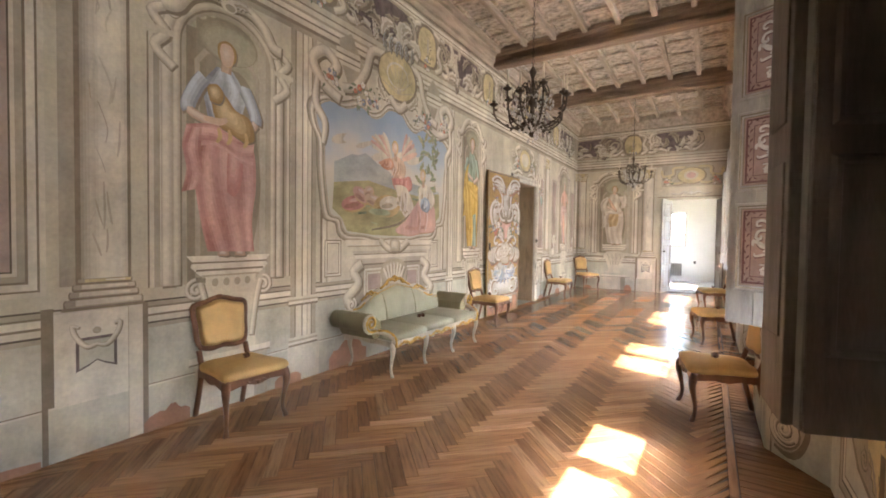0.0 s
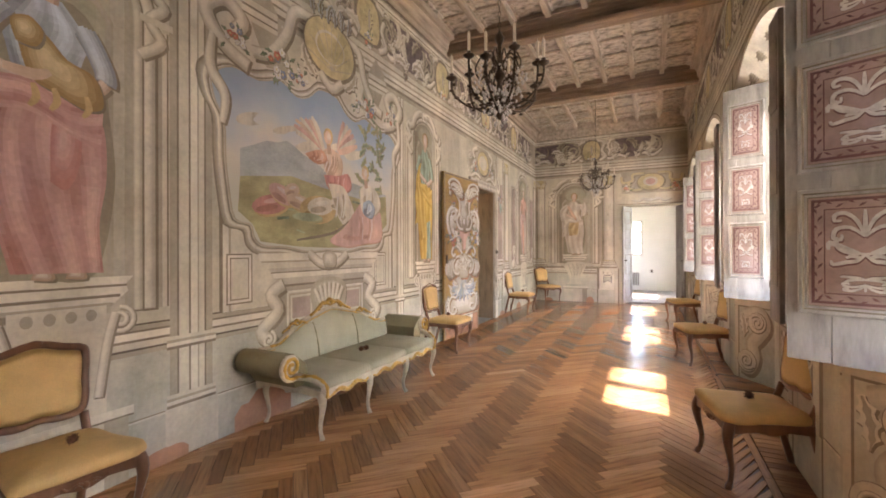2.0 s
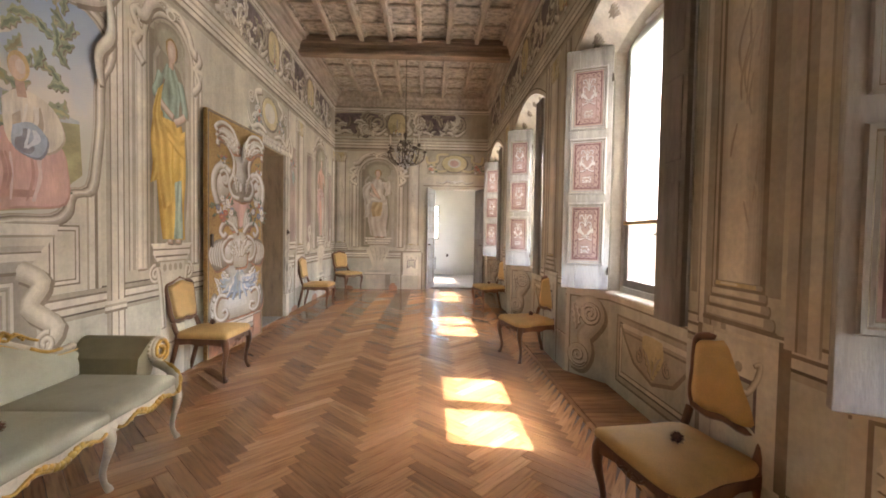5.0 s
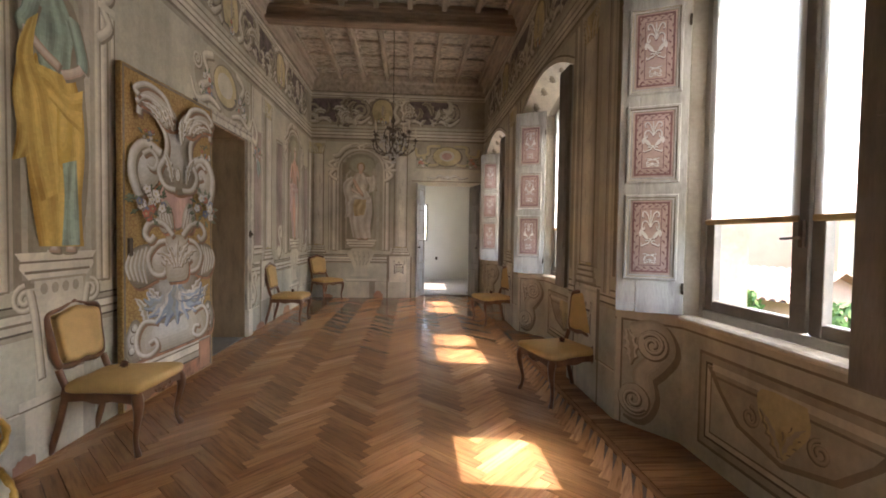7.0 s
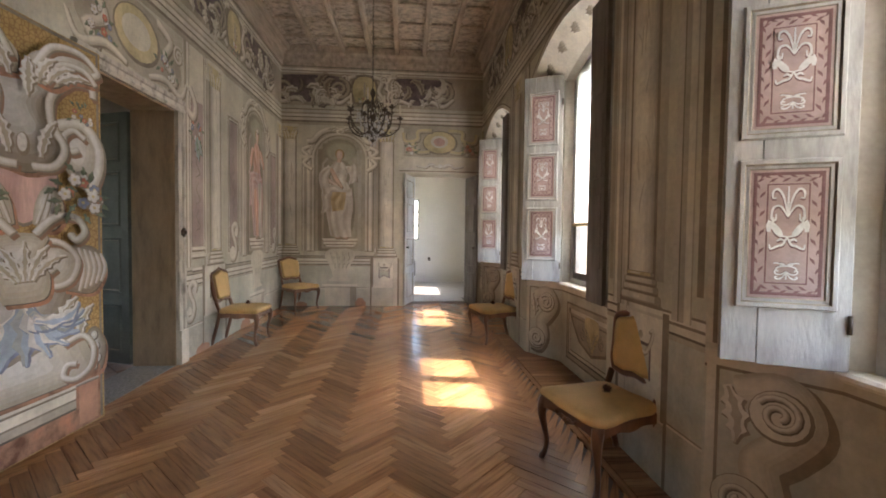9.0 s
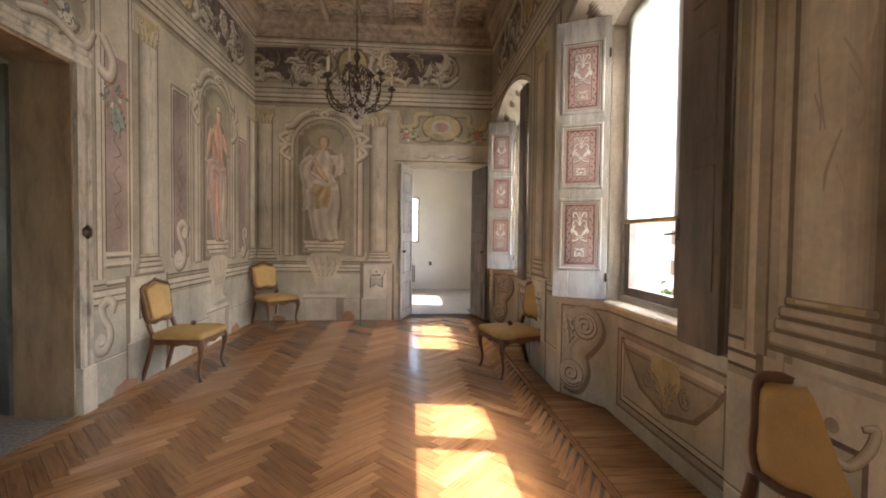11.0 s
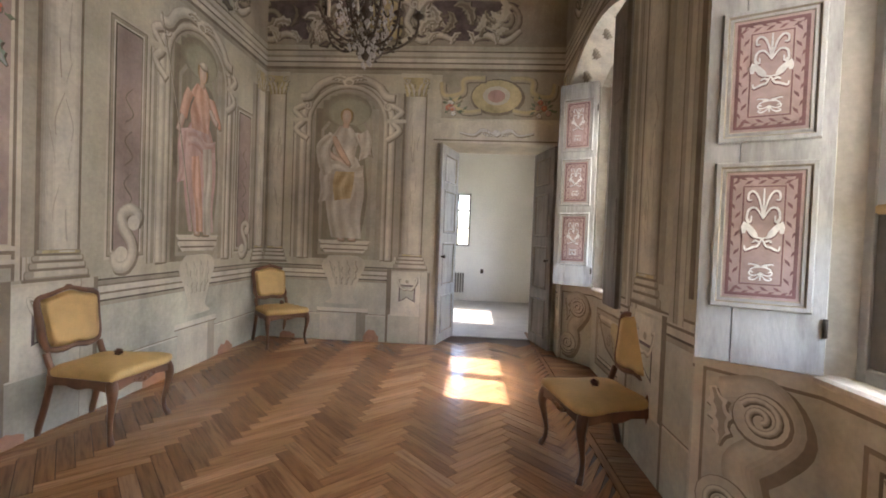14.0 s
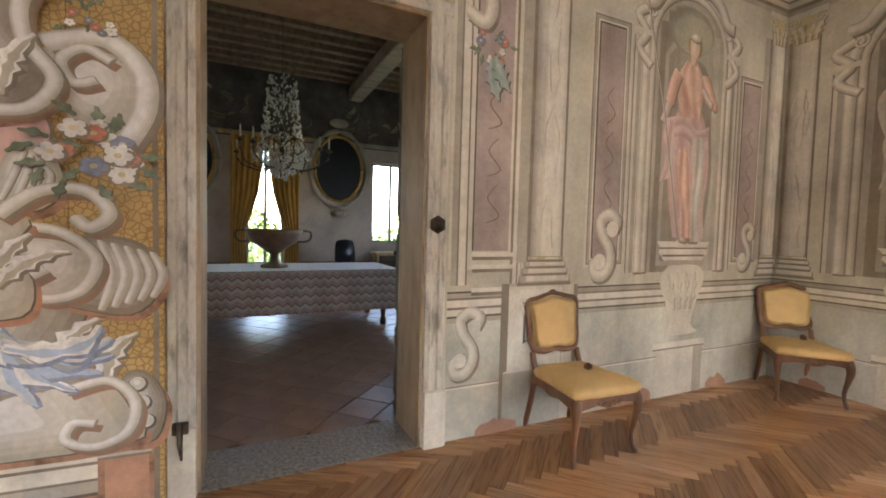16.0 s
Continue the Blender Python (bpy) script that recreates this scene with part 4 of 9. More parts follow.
# ---- settee ----
def build_sofa(at):
    """Cream and gilt settee facing +x, along y; origin on the floor at its middle."""
    so = thing("settee", None, at, "cream and gilt settee with sage upholstery, serpentine crest", "sofa")
    HW, D, Z = 0.93, 0.33, 0.36
    # legs
    for y in (-HW + 0.03, -0.30, 0.30, HW - 0.03):
        s = Shape()
        cabriole(s, D - 0.02, y, Z - 0.02, 0.9, 0.3 * (1 if y > 0 else -1), "cream_lacquer", 0.026)
        part("leg", s, so, "cream cabriole leg")
    for y in (-HW + 0.10, HW - 0.10):
        s = Shape()
        cabriole(s, -D + 0.02, y, Z - 0.02, -0.9, 0.2 * (1 if y > 0 else -1), "cream_lacquer", 0.024)
        part("leg", s, so, "cream cabriole leg")
    s = Shape()
    for a, b in ((-HW + 0.02, -0.30), (-0.30, 0.30), (0.30, HW - 0.02)):
        apron(s, (D, a), (D, b), Z + 0.01, 0.06, 0.016, "cream_lacquer")
    apron(s, (-D, -HW + 0.08), (D, -HW + 0.02), Z + 0.01, 0.03, 0.016, "cream_lacquer")
    apron(s, (-D, HW - 0.08), (D, HW - 0.02), Z + 0.01, 0.03, 0.016, "cream_lacquer")
    part("seat_rail", s, so, "cream scalloped rail")
    s = Shape()
    random.seed(3)
    for yc in (-0.62, 0.0, 0.62):
        for k in range(13):
            u = (k - 6) / 6
            s.ball((D + 0.018, yc + 0.17 * u, Z - 0.035 - 0.018 * math.cos(u * 5)), 0.016 + 0.010 * (1 - abs(u)), "gilt", 6, (0.6, 1.2, 0.8))
        for d in (-1, 1):
            s.tube(smooth_line([(D + 0.02, yc + 0.05 * d, Z - 0.05), (D + 0.022, yc + 0.14 * d, Z - 0.02), (D + 0.02, yc + 0.22 * d, Z - 0.05), (D + 0.018, yc + 0.27 * d, Z - 0.035)], 3), 0.009, "gilt", 6)
    part("gilt_carving", s, so, "gilded foliage on the rail")
    # three seat cushions in one run, with seams
    for a, b in ((-HW + 0.06, -0.30), (-0.296, 0.296), (0.30, HW - 0.06)):
        s = Shape()
        cushion(s, [(D + 0.015, a), (D + 0.025, (a + b) / 2), (D + 0.015, b), (0.1, b), (-D + 0.06, b), (-D + 0.06, (a + b) / 2), (-D + 0.06, a), (0.1, a)], Z, 0.085, "sage_cloth", 0.015)
        part("seat", s, so, "sage upholstered seat section")
    # back with a serpentine crest
    top = smooth_line([(-HW + 0.02, 0.60), (-0.74, 0.60), (-0.56, 0.68), (-0.40, 0.755), (-0.20, 0.80), (0, 0.835), (0.20, 0.80), (0.40, 0.755), (0.56, 0.68), (0.74, 0.60), (HW - 0.02, 0.60)], 4)
    lean = 0.20

    def bk(u, v, h=0.0):
        return (-D + 0.03 - lean * (v - 0.42) + h, u, v)
    for a, b in ((-HW + 0.05, -0.30), (-0.297, 0.297), (0.30, HW - 0.05)):
        s = Shape()
        t = [p for p in top if a < p[0] < b]
        ht = lambda u: min(top, key=lambda p: abs(p[0] - u))[1]
        t = [(a, ht(a))] + t + [(b, ht(b))]
        rr = []
        for k, h in ((0.0, 0.02), (0.25, 0.062), (0.55, 0.068), (0.85, 0.05), (1.0, 0.01)):
            rr.append([bk(u, 0.40 + (v - 0.40) * k, h + 0.012 * math.sin(math.pi * (u - a) / (b - a))) for u, v in t])
        rr.append([bk(u, v, -0.03) for u, v in t])
        rr.append([bk(u, 0.40, -0.03) for u, v in t])
        s.rings(rr, "sage_cloth", closed=False, caps=False)
        part("backrest", s, so, "sage upholstered back section")
    for d in (-1, 1):
        s = Shape()
        s.tube([bk(d * 0.2985, 0.44, 0.060), bk(d * 0.2985, 0.55, 0.068), bk(d * 0.2985, 0.66, 0.062), bk(d * 0.2985, 0.745, 0.04)], 0.006, "olive_cloth", 6)
        part("seam", s, so, "dark piped seam")
    s = Shape()
    s.tube([bk(u, v + 0.008, 0.0) for u, v in top], 0.022, "cream_lacquer", 8)
    part("crest_rail", s, so, "cream crest rail")
    s = Shape()
    s.tube([bk(u, v - 0.012, 0.024) for u, v in top], 0.006, "gilt", 6)
    part("gilt_bead", s, so, "gilded bead under the crest")
    for yc, sz in ((0.0, 1.35), (-0.47, 0.85), (0.47, 0.85)):
        s = Shape()
        z = min(top, key=lambda p: abs(p[0] - yc))[1]
        for k in range(15):
            u = (k - 7) / 7
            s.ball(bk(yc + 0.12 * sz * u, z + 0.02 + 0.045 * sz * (1 - u * u) + 0.008 * math.cos(9 * u), 0.018), 0.017 * sz * (1.2 - 0.5 * abs(u)), "gilt", 6)
        for d in (-1, 1):
            s.tube(smooth_line([bk(yc, z + 0.03 * sz, 0.025), bk(yc + 0.08 * sz * d, z + 0.055 * sz, 0.026), bk(yc + 0.15 * sz * d, z + 0.012, 0.024), bk(yc + 0.22 * sz * d, z + 0.012 - 0.03 * sz, 0.022)], 3), 0.010 * sz, "gilt", 6)
        part("crest_carving", s, so, "gilded crest carving")
    for d in (-1, 1):
        s = Shape()
        s.tube(smooth_line([bk(d * 0.60, 0.67, 0.02), bk(d * 0.70, 0.625, 0.024), bk(d * 0.80, 0.62, 0.02)], 3), 0.011, "gilt", 6)
        part("crest_scroll", s, so, "gilded scroll on the crest rail")
    # scrolled bolster arms set back from the front, with carved fronts
    XA, RA, YA, ZA = D - 0.20, 0.092, HW + 0.10, 0.555
    for d in (-1, 1):
        s = Shape()
        prof = []
        for k in range(22):
            a = -0.55 * math.pi + 2.0 * math.pi * k / 21
            prof.append((d * (YA + RA * math.cos(a)), ZA + RA * math.sin(a)))
        s.rings([[(x, y, z) for y, z in prof] for x in (-D - 0.02, -0.1, XA)], "olive_cloth", smooth=True)
        part("bolster", s, so, "rolled dark sage arm bolster")
        s = Shape()
        inner = [(d * (HW - 0.03), 0.38), (d * (HW - 0.10), 0.42), (d * (HW - 0.08), 0.54), (d * (HW + 0.05), 0.64), (d * (HW + 0.10), 0.50), (d * (HW + 0.03), 0.38)]
        s.rings([[(x, y, z) for y, z in inner] for x in (-D, XA - 0.01)], "olive_cloth", smooth=False)
        part("arm_side", s, so, "dark sage inner arm")
        s = Shape()
        sp = []
        for k in range(34):
            a = -0.62 * math.pi + 3.6 * math.pi * k / 33
            r = RA + 0.004 - 0.078 * k / 33
            sp.append((XA + 0.008, d * (YA + r * math.cos(a)), ZA + r * math.sin(a)))
        stem = smooth_line([(D + 0.0, d * (HW - 0.045), Z - 0.02), (D + 0.005, d * (HW - 0.035), Z + 0.05), (D - 0.07, d * (HW + 0.0), 0.455), (XA + 0.03, d * (HW + 0.05), 0.475)], 4)
        s.tube(stem + sp, [0.028] * len(stem) + [0.023 - 0.011 * k / 33 for k in range(34)], "cream_lacquer", 8)
        k0 = len(s.v)
        s.lathe([(RA, 0.0), (RA, 0.016)], "cream_lacquer", seg=20)
        for i in range(k0, len(s.v)):
            x, y, z = s.v[i]
            s.v[i] = (XA - 0.012 + z, d * YA + x, ZA + y)
        part("arm_front", s, so, "cream scrolled arm front")
        s = Shape()
        gl = [(XA + 0.024, d * (YA + (RA - 0.008 - 0.066 * k / 33) * math.cos(-0.5 * math.pi + 3.2 * math.pi * k / 33)), ZA + (RA - 0.008 - 0.066 * k / 33) * math.sin(-0.5 * math.pi + 3.2 * math.pi * k / 33)) for k in range(34)]
        gs = [(D + 0.026, d * (HW - 0.05), Z - 0.05), (D + 0.03, d * (HW - 0.035), Z + 0.05), (D - 0.05, d * (HW + 0.0), 0.475), (XA + 0.045, d * (HW + 0.06), 0.478)]
        line = smooth_line(gs, 5) + gl
        s.tube(line, [0.010 + 0.006 * abs(math.sin(k * 1.1)) for k in range(len(line))], "gilt", 6)
        part("arm_carving", s, so, "gilded leaf carving on the arm")
    s = Shape()
    s.box(-D - 0.02, -D + 0.02, -HW, HW, 0.30, 0.44, "cream_lacquer", 0.01)
    part("back_rail", s, so)
    return so


SOFA = pose(-1.985, 4.52, 0, 0, 0, 0)
build_sofa(SOFA)
copy_thing(burr0, SOFA @ pose(0.05, -0.05, 0.452, 0, 0, 20))
copy_thing(burr0, SOFA @ pose(0.07, 0.0, 0.452, 0, 0, 80))


# ---- painted architecture of the walls ----
def tone(a, b, k):
    """A fresco colour between two others, in eight steps."""
    k = min(7, max(0, int(k * 7.999)))
    key = f"{a}_to_{b}_{k}"
    if key not in M:
        ca, cb = RGB[M[a].name], RGB[M[b].name]
        M[key] = paint("fresco_" + key, tuple(p + (q - p) * k / 7 for p, q in zip(ca, cb)), 0.86, 1.10, 4)
    return key


class Fresco:
    """Paint strokes and fields on one wall plane; each stroke lies a hair above the last."""

    def __init__(self, fn, h=0.002):
        self.fn, self.h, self.s = fn, h, Shape()

    def up(self):
        self.h += 0.00006
        return self.h

    def field(self, pts, mat):
        poly(self.s, self.fn, pts, self.up(), mat)
        return self

    def rect(self, u0, u1, v0, v1, mat):
        return self.field([(u0, v0), (u1, v0), (u1, v1), (u0, v1)], mat)

    def line(self, pts, w, mat, taper=False, smooth=0):
        ribbon(self.s, self.fn, smooth_line(pts, smooth) if smooth else pts, w, self.up(), mat, taper)
        return self

    def border(self, pts, widths, closed=True):
        """Parallel strips inward from a line: widths of (width, tone)."""
        o, h = 0.0, self.up()
        prof = [(o, h, widths[0][1])]
        for i, (w, t) in enumerate(widths):
            o += w
            prof.append((o, h, widths[min(i + 1, len(widths) - 1)][1]))
        mould(self.s, self.fn, pts, prof, closed)
        return self

    def bands(self, u0, u1, v, tones):
        """Horizontal strips upward from v: (height, tone)."""
        for w, t in tones:
            self.rect(u0, u1, v, v + w, t)
            v += w
        return self

    def strips(self, u, v0, v1, tones):
        for w, t in tones:
            self.rect(u, u + w, v0, v1, t)
            u += w
        return self

    def disc(self, u, v, a, b, mat, n=18, rot=0.0):
        c, q = math.cos(rot), math.sin(rot)
        return self.field([(u + a * math.cos(t) * c - b * math.sin(t) * q, v + a * math.cos(t) * q + b * math.sin(t) * c) for t in (2 * math.pi * k / n for k in range(n))], mat)

    def round_bar(self, pts, w, tones, taper=False, smooth=0):
        """A painted round moulding: cast edge below, then tones rising to a crest set off to the lit side."""
        o = w * 0.5
        self.line([(x + o * 0.34, y - o * 0.34) for x, y in pts], w * 1.12, tones[0], taper, smooth)
        n = 5
        for k in range(n):
            t = k / (n - 1)
            g = tone(tones[2], tones[1], 0.15 + 0.85 * t)
            self.line([(x - o * 0.26 * t, y + o * 0.26 * t) for x, y in pts], w * (1 - 0.72 * t), g, taper, smooth)
        return self

    def spiral(self, u, v, r, d, a0, turns, w, tones=("shade", "stone", "mid")):
        pts = []
        n = int(12 * turns) + 6
        for k in range(n + 1):
            t = k / n
            a = a0 + d * 2 * math.pi * turns * t
            rr = r * (1 - 0.82 * t)
            pts.append((u + rr * math.cos(a), v + rr * math.sin(a)))
        return self.round_bar(pts, w, tones)

    def stroke(self, pts, w, tones=("shade", "stone", "mid"), taper=True, n=5):
        """One scroll stroke, modelled like a round bar."""
        return self.round_bar(smooth_line(pts, n), w, tones, taper)

    def body(self, pts, lo, hi, steps=6, shift=0.10, edge="shade", cast=0.012):
        """A rounded form: tones climb from lo at the rim to hi at a crest towards the upper left."""
        q = rounded(pts, 4)
        mx, my = sum(p[0] for p in q) / len(q), sum(p[1] for p in q) / len(q)
        rx = (max(p[0] for p in q) - min(p[0] for p in q)) / 2
        ry = (max(p[1] for p in q) - min(p[1] for p in q)) / 2
        self.field([(x + cast, y - cast) for x, y in q], edge)
        for k in range(steps):
            t = k / (steps - 1)
            z = 1 - 0.75 * t
            self.field([(mx - shift * rx * t * 2 + (x - mx) * z, my + shift * ry * t * 2 + (y - my) * z) for x, y in q], tone(lo, hi, t))
        return self

    def drape(self, lft, rgt, cloth, strips=16, folds=3.5, phase=0.0, wob=0.10, dark=0.35):
        """Hanging cloth between two edges: fold lines run along it, darker towards its first edge."""
        A, B = smooth_line(lft, 5), smooth_line(rgt, 5)
        n = len(A)
        h = self.up()

        def at(i, s):
            v = i / (n - 1)
            q = s + wob * math.sin(5.0 * v + phase + 2.2 * s) * s * (1 - s) * 4
            q = min(1, max(0, q))
            return self.fn(A[i][0] + (B[i][0] - A[i][0]) * q, A[i][1] + (B[i][1] - A[i][1]) * q, h)
        for k in range(strips):
            s0, s1 = k / strips, (k + 1) / strips
            sm = (s0 + s1) / 2
            for j in range(n - 1):
                v = j / (n - 1)
                val = 0.64 + 0.24 * math.sin(2 * math.pi * folds * sm + phase + 1.5 * v) + 0.14 * math.sin(9 * v + 7 * sm + phase)
                val -= 0.8 * dark * max(0, 1 - sm / 0.45) + 0.2 * max(0, (sm - 0.86) / 0.14)
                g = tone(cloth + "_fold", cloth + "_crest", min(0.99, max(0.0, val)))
                self.s.add([at(j, s0), at(j, s1), at(j + 1, s1), at(j + 1, s0)], [(0, 1, 2, 3)], g)
        return self

    def s_scroll(self, u, v, hgt, d=1, w=0.06, tones=("shade", "stone", "mid")):
        """A standing S with a curl at each end."""
        H = hgt / 2
        self.stroke([(u + d * 0.30 * H, v + 0.52 * H), (u + d * 0.44 * H, v + 0.80 * H), (u + d * 0.12 * H, v + 0.98 * H), (u - d * 0.22 * H, v + 0.75 * H), (u - d * 0.12 * H, v + 0.30 * H), (u + d * 0.16 * H, v - 0.10 * H), (u + d * 0.22 * H, v - 0.52 * H), (u - d * 0.02 * H, v - 0.88 * H), (u - d * 0.36 * H, v - 0.90 * H), (u - d * 0.46 * H, v - 0.60 * H), (u - d * 0.24 * H, v - 0.48 * H)], w, tones, False, 4)
        self.disc(u + d * 0.27 * H, v + 0.52 * H, w * 0.65, w * 0.65, tones[1], 10)
        self.disc(u - d * 0.22 * H, v - 0.50 * H, w * 0.65, w * 0.65, tones[1], 10)
        return self

    def acanthus(self, u, v, L, ang, tones=("shade", "stone", "mid"), lobes=5, fat=0.36, curl=0.5):
        """A lobed leaf growing from (u, v) at the angle ang, curling over at its tip."""
        spine, a = [(u, v)], ang
        n = 12
        for k in range(n):
            x, y = spine[-1]
            spine.append((x + L / n * math.cos(a), y + L / n * math.sin(a)))
            a += curl * 2.2 / n * (0.4 + 1.4 * k / n)
        q = offsets(spine)
        for dx, tone, kk in ((L * 0.035, tones[0], 1.12), (0, tones[1], 1.0), (L * 0.02, tones[2], 0.42)):
            A, B = [], []
            for i, ((x, y), (c, d)) in enumerate(zip(spine, q)):
                t = i / n
                w = L * fat * 0.5 * kk * math.sin(math.pi * (0.1 + 0.86 * t)) * (0.72 + 0.28 * math.cos(2 * math.pi * lobes * t))
                A.append((x + c * w + dx, y + d * w - dx))
                B.append((x - c * w + dx, y - d * w - dx))
            h = self.up()
            m = len(A)
            self.s.add([self.fn(x, y, h) for x, y in A + B], [(i, i + 1, m + i + 1, m + i) for i in range(m - 1)], tone)
        return self

    def flowers(self, u, v, r, n, seed, cols=("white_flower", "blue_flower", "red_flower", "white_flower")):
        rnd = random.Random(seed)
        for k in range(n):
            a, q = rnd.uniform(0, 6.28), r * math.sqrt(rnd.random())
            self.acanthus(u + q * 1.05 * math.cos(a), v + q * math.sin(a), r * 0.5, a + rnd.uniform(-0.6, 0.6), ("deep", "leaf_green", "leaf_green"), 2, 0.5, 0.2)
        for k in range(n):
            a, q = rnd.uniform(0, 6.28), r * 0.8 * math.sqrt(rnd.random())
            x, y, z = u + q * math.cos(a), v + q * math.sin(a), r * rnd.uniform(0.16, 0.30)
            c = cols[k % len(cols)]
            self.disc(x + z * 0.1, y - z * 0.15, z * 1.05, z, "shade", 9)
            for j in range(5):
                b = a + j * 1.257
                self.disc(x + z * 0.5 * math.cos(b), y + z * 0.5 * math.sin(b), z * 0.5, z * 0.42, c, 7, b)
            self.disc(x, y, z * 0.28, z * 0.28, "gold_paint", 6)
        return self

    def cluster(self, u, v, w, hgt, n, seed, tones):
        """A tangle of curling leaves, as in the friezes."""
        rnd = random.Random(seed)
        for k in range(n):
            x = u + w * rnd.uniform(-0.5, 0.5)
            y = v + hgt * rnd.uniform(-0.5, 0.5)
            self.acanthus(x, y, rnd.uniform(0.16, 0.34), rnd.uniform(0, 6.28), tones[k % len(tones)], 4, 0.42, rnd.choice((-0.8, 0.8)))
        return self

    def part(self, name, parent, label=""):
        return part(name, self.s, parent, label)


GREY = ("shade", "stone", "mid")
SOFT = ("mid", "cream", "plaster")
DARK = ("deep", "mid", "shade")
VIOL = ("deep", "violet", "shade")
WARM = ("shade", "gold_paint", "mid")
ENTAB = [(0.05, "mid"), (0.035, "shade"), (0.05, "cream"), (0.02, "shade"), (0.045, "stone"), (0.03, "mid"), (0.05, "cream"), (0.018, "shade")]
JAMB = [(0.03, "cream"), (0.012, "shade"), (0.045, "stone"), (0.014, "mid"), (0.02, "shade"), (0.03, "cream"), (0.012, "shade")]


def paint_column(wall, fn, u0, u1, z0, z1, label="painted marble column with ochre veins"):
    f = Fresco(fn, 0.005)
    w = u1 - u0
    f.rect(u0 - 0.11, u0, z0, z1, "tone_b").rect(u0 - 0.07, u0, z0, z1, "mid").rect(u0 - 0.03, u0, z0, z1, "shade")
    # the round shaft: tones climb from the dark edge to a pale crest, under streaks of ochre and grey
    n = 16
    for k in range(n):
        t = (k + 0.5) / n
        f.rect(u0 + w * k / n, u0 + w * (k + 1) / n, z0, z1, tone("shade", "stone", max(0.0, 0.98 - 0.8 * ((t - 0.62) / 0.62) ** 2)))
    rv = random.Random(int(u0 * 100))
    for k in range(18):
        x, y = u0 + w * rv.uniform(0.12, 0.80), rv.uniform(z0 + 0.03, z1 - 0.22)
        q = rv.uniform(0.12, 0.34)
        f.line([(x, y), (x + rv.uniform(-0.02, 0.02), y + q * 0.4), (min(u1 - 0.03, max(u0 + 0.03, x + rv.uniform(-0.06, 0.06))), min(z1, y + q))], rv.uniform(0.006, 0.016), tone("marble_ochre", "tone_a", rv.uniform(0.7, 0.98)) if k % 3 else tone("mid", "cream", rv.uniform(0.6, 0.95)), True, 4)
    f.rect(u1, u1 + 0.02, z0, z1, "shade")
    # base of swelling rings on a square block
    v = z0 - 0.15
    f.rect(u0 - w * 0.40, u1 + w * 0.40, v - 0.01, v + 0.012, "shade")
    for e, hh in ((0.36, 0.062), (0.26, 0.05), (0.19, 0.046), (0.10, 0.036)):
        a, b, r = u0 - w * e, u1 + w * e, hh / 2
        ring = [(a + r * 0.3, v), (b - r * 0.3, v), (b, v + r * 0.5), (b, v + r * 1.5), (b - r * 0.3, v + hh), (a + r * 0.3, v + hh), (a, v + r * 1.5), (a, v + r * 0.5)]
        f.field(ring, "shade")
        f.field([(x + 0.006 if x < u0 else x - 0.004, y + 0.012 if y < v + r else y - 0.002) for x, y in ring], "tone_b")
        f.rect(a + 0.14 * (b - a), b - 0.03 * (b - a), v + hh * 0.34, v + hh - 0.004, "gold_paint" if e < 0.15 else "cream")
        f.rect(a + 0.50 * (b - a), b - 0.14 * (b - a), v + hh * 0.5, v + hh * 0.8, "stone")
        v += hh
    return f.part("painted_column", wall, label)


def paint_capital(wall, fn, u0, u1, z):
    f = Fresco(fn, 0.0075)
    w, c = u1 - u0, (u0 + u1) / 2
    f.field([(u0, z), (u1, z), (u1 + 0.2 * w, z + 0.26), (u0 - 0.2 * w, z + 0.26)], "gold_paint")
    f.rect(u0 - 0.28 * w, u1 + 0.28 * w, z + 0.24, z + 0.29, "cream")
    for k in (-0.36, -0.12, 0.12, 0.36):
        f.acanthus(c + k * w, z + 0.01, 0.20, 1.57, ("shade", "gold_paint", "cream"), 3, 0.5, -0.5 if k > 0 else 0.5)
    for d in (-1, 1):
        f.spiral(c + d * w * 0.5, z + 0.2, 0.045, d, 0.5, 1.3, 0.016, ("shade", "cream", "mid"))
    return f.part("painted_capital", wall, "ochre painted leaf capital")


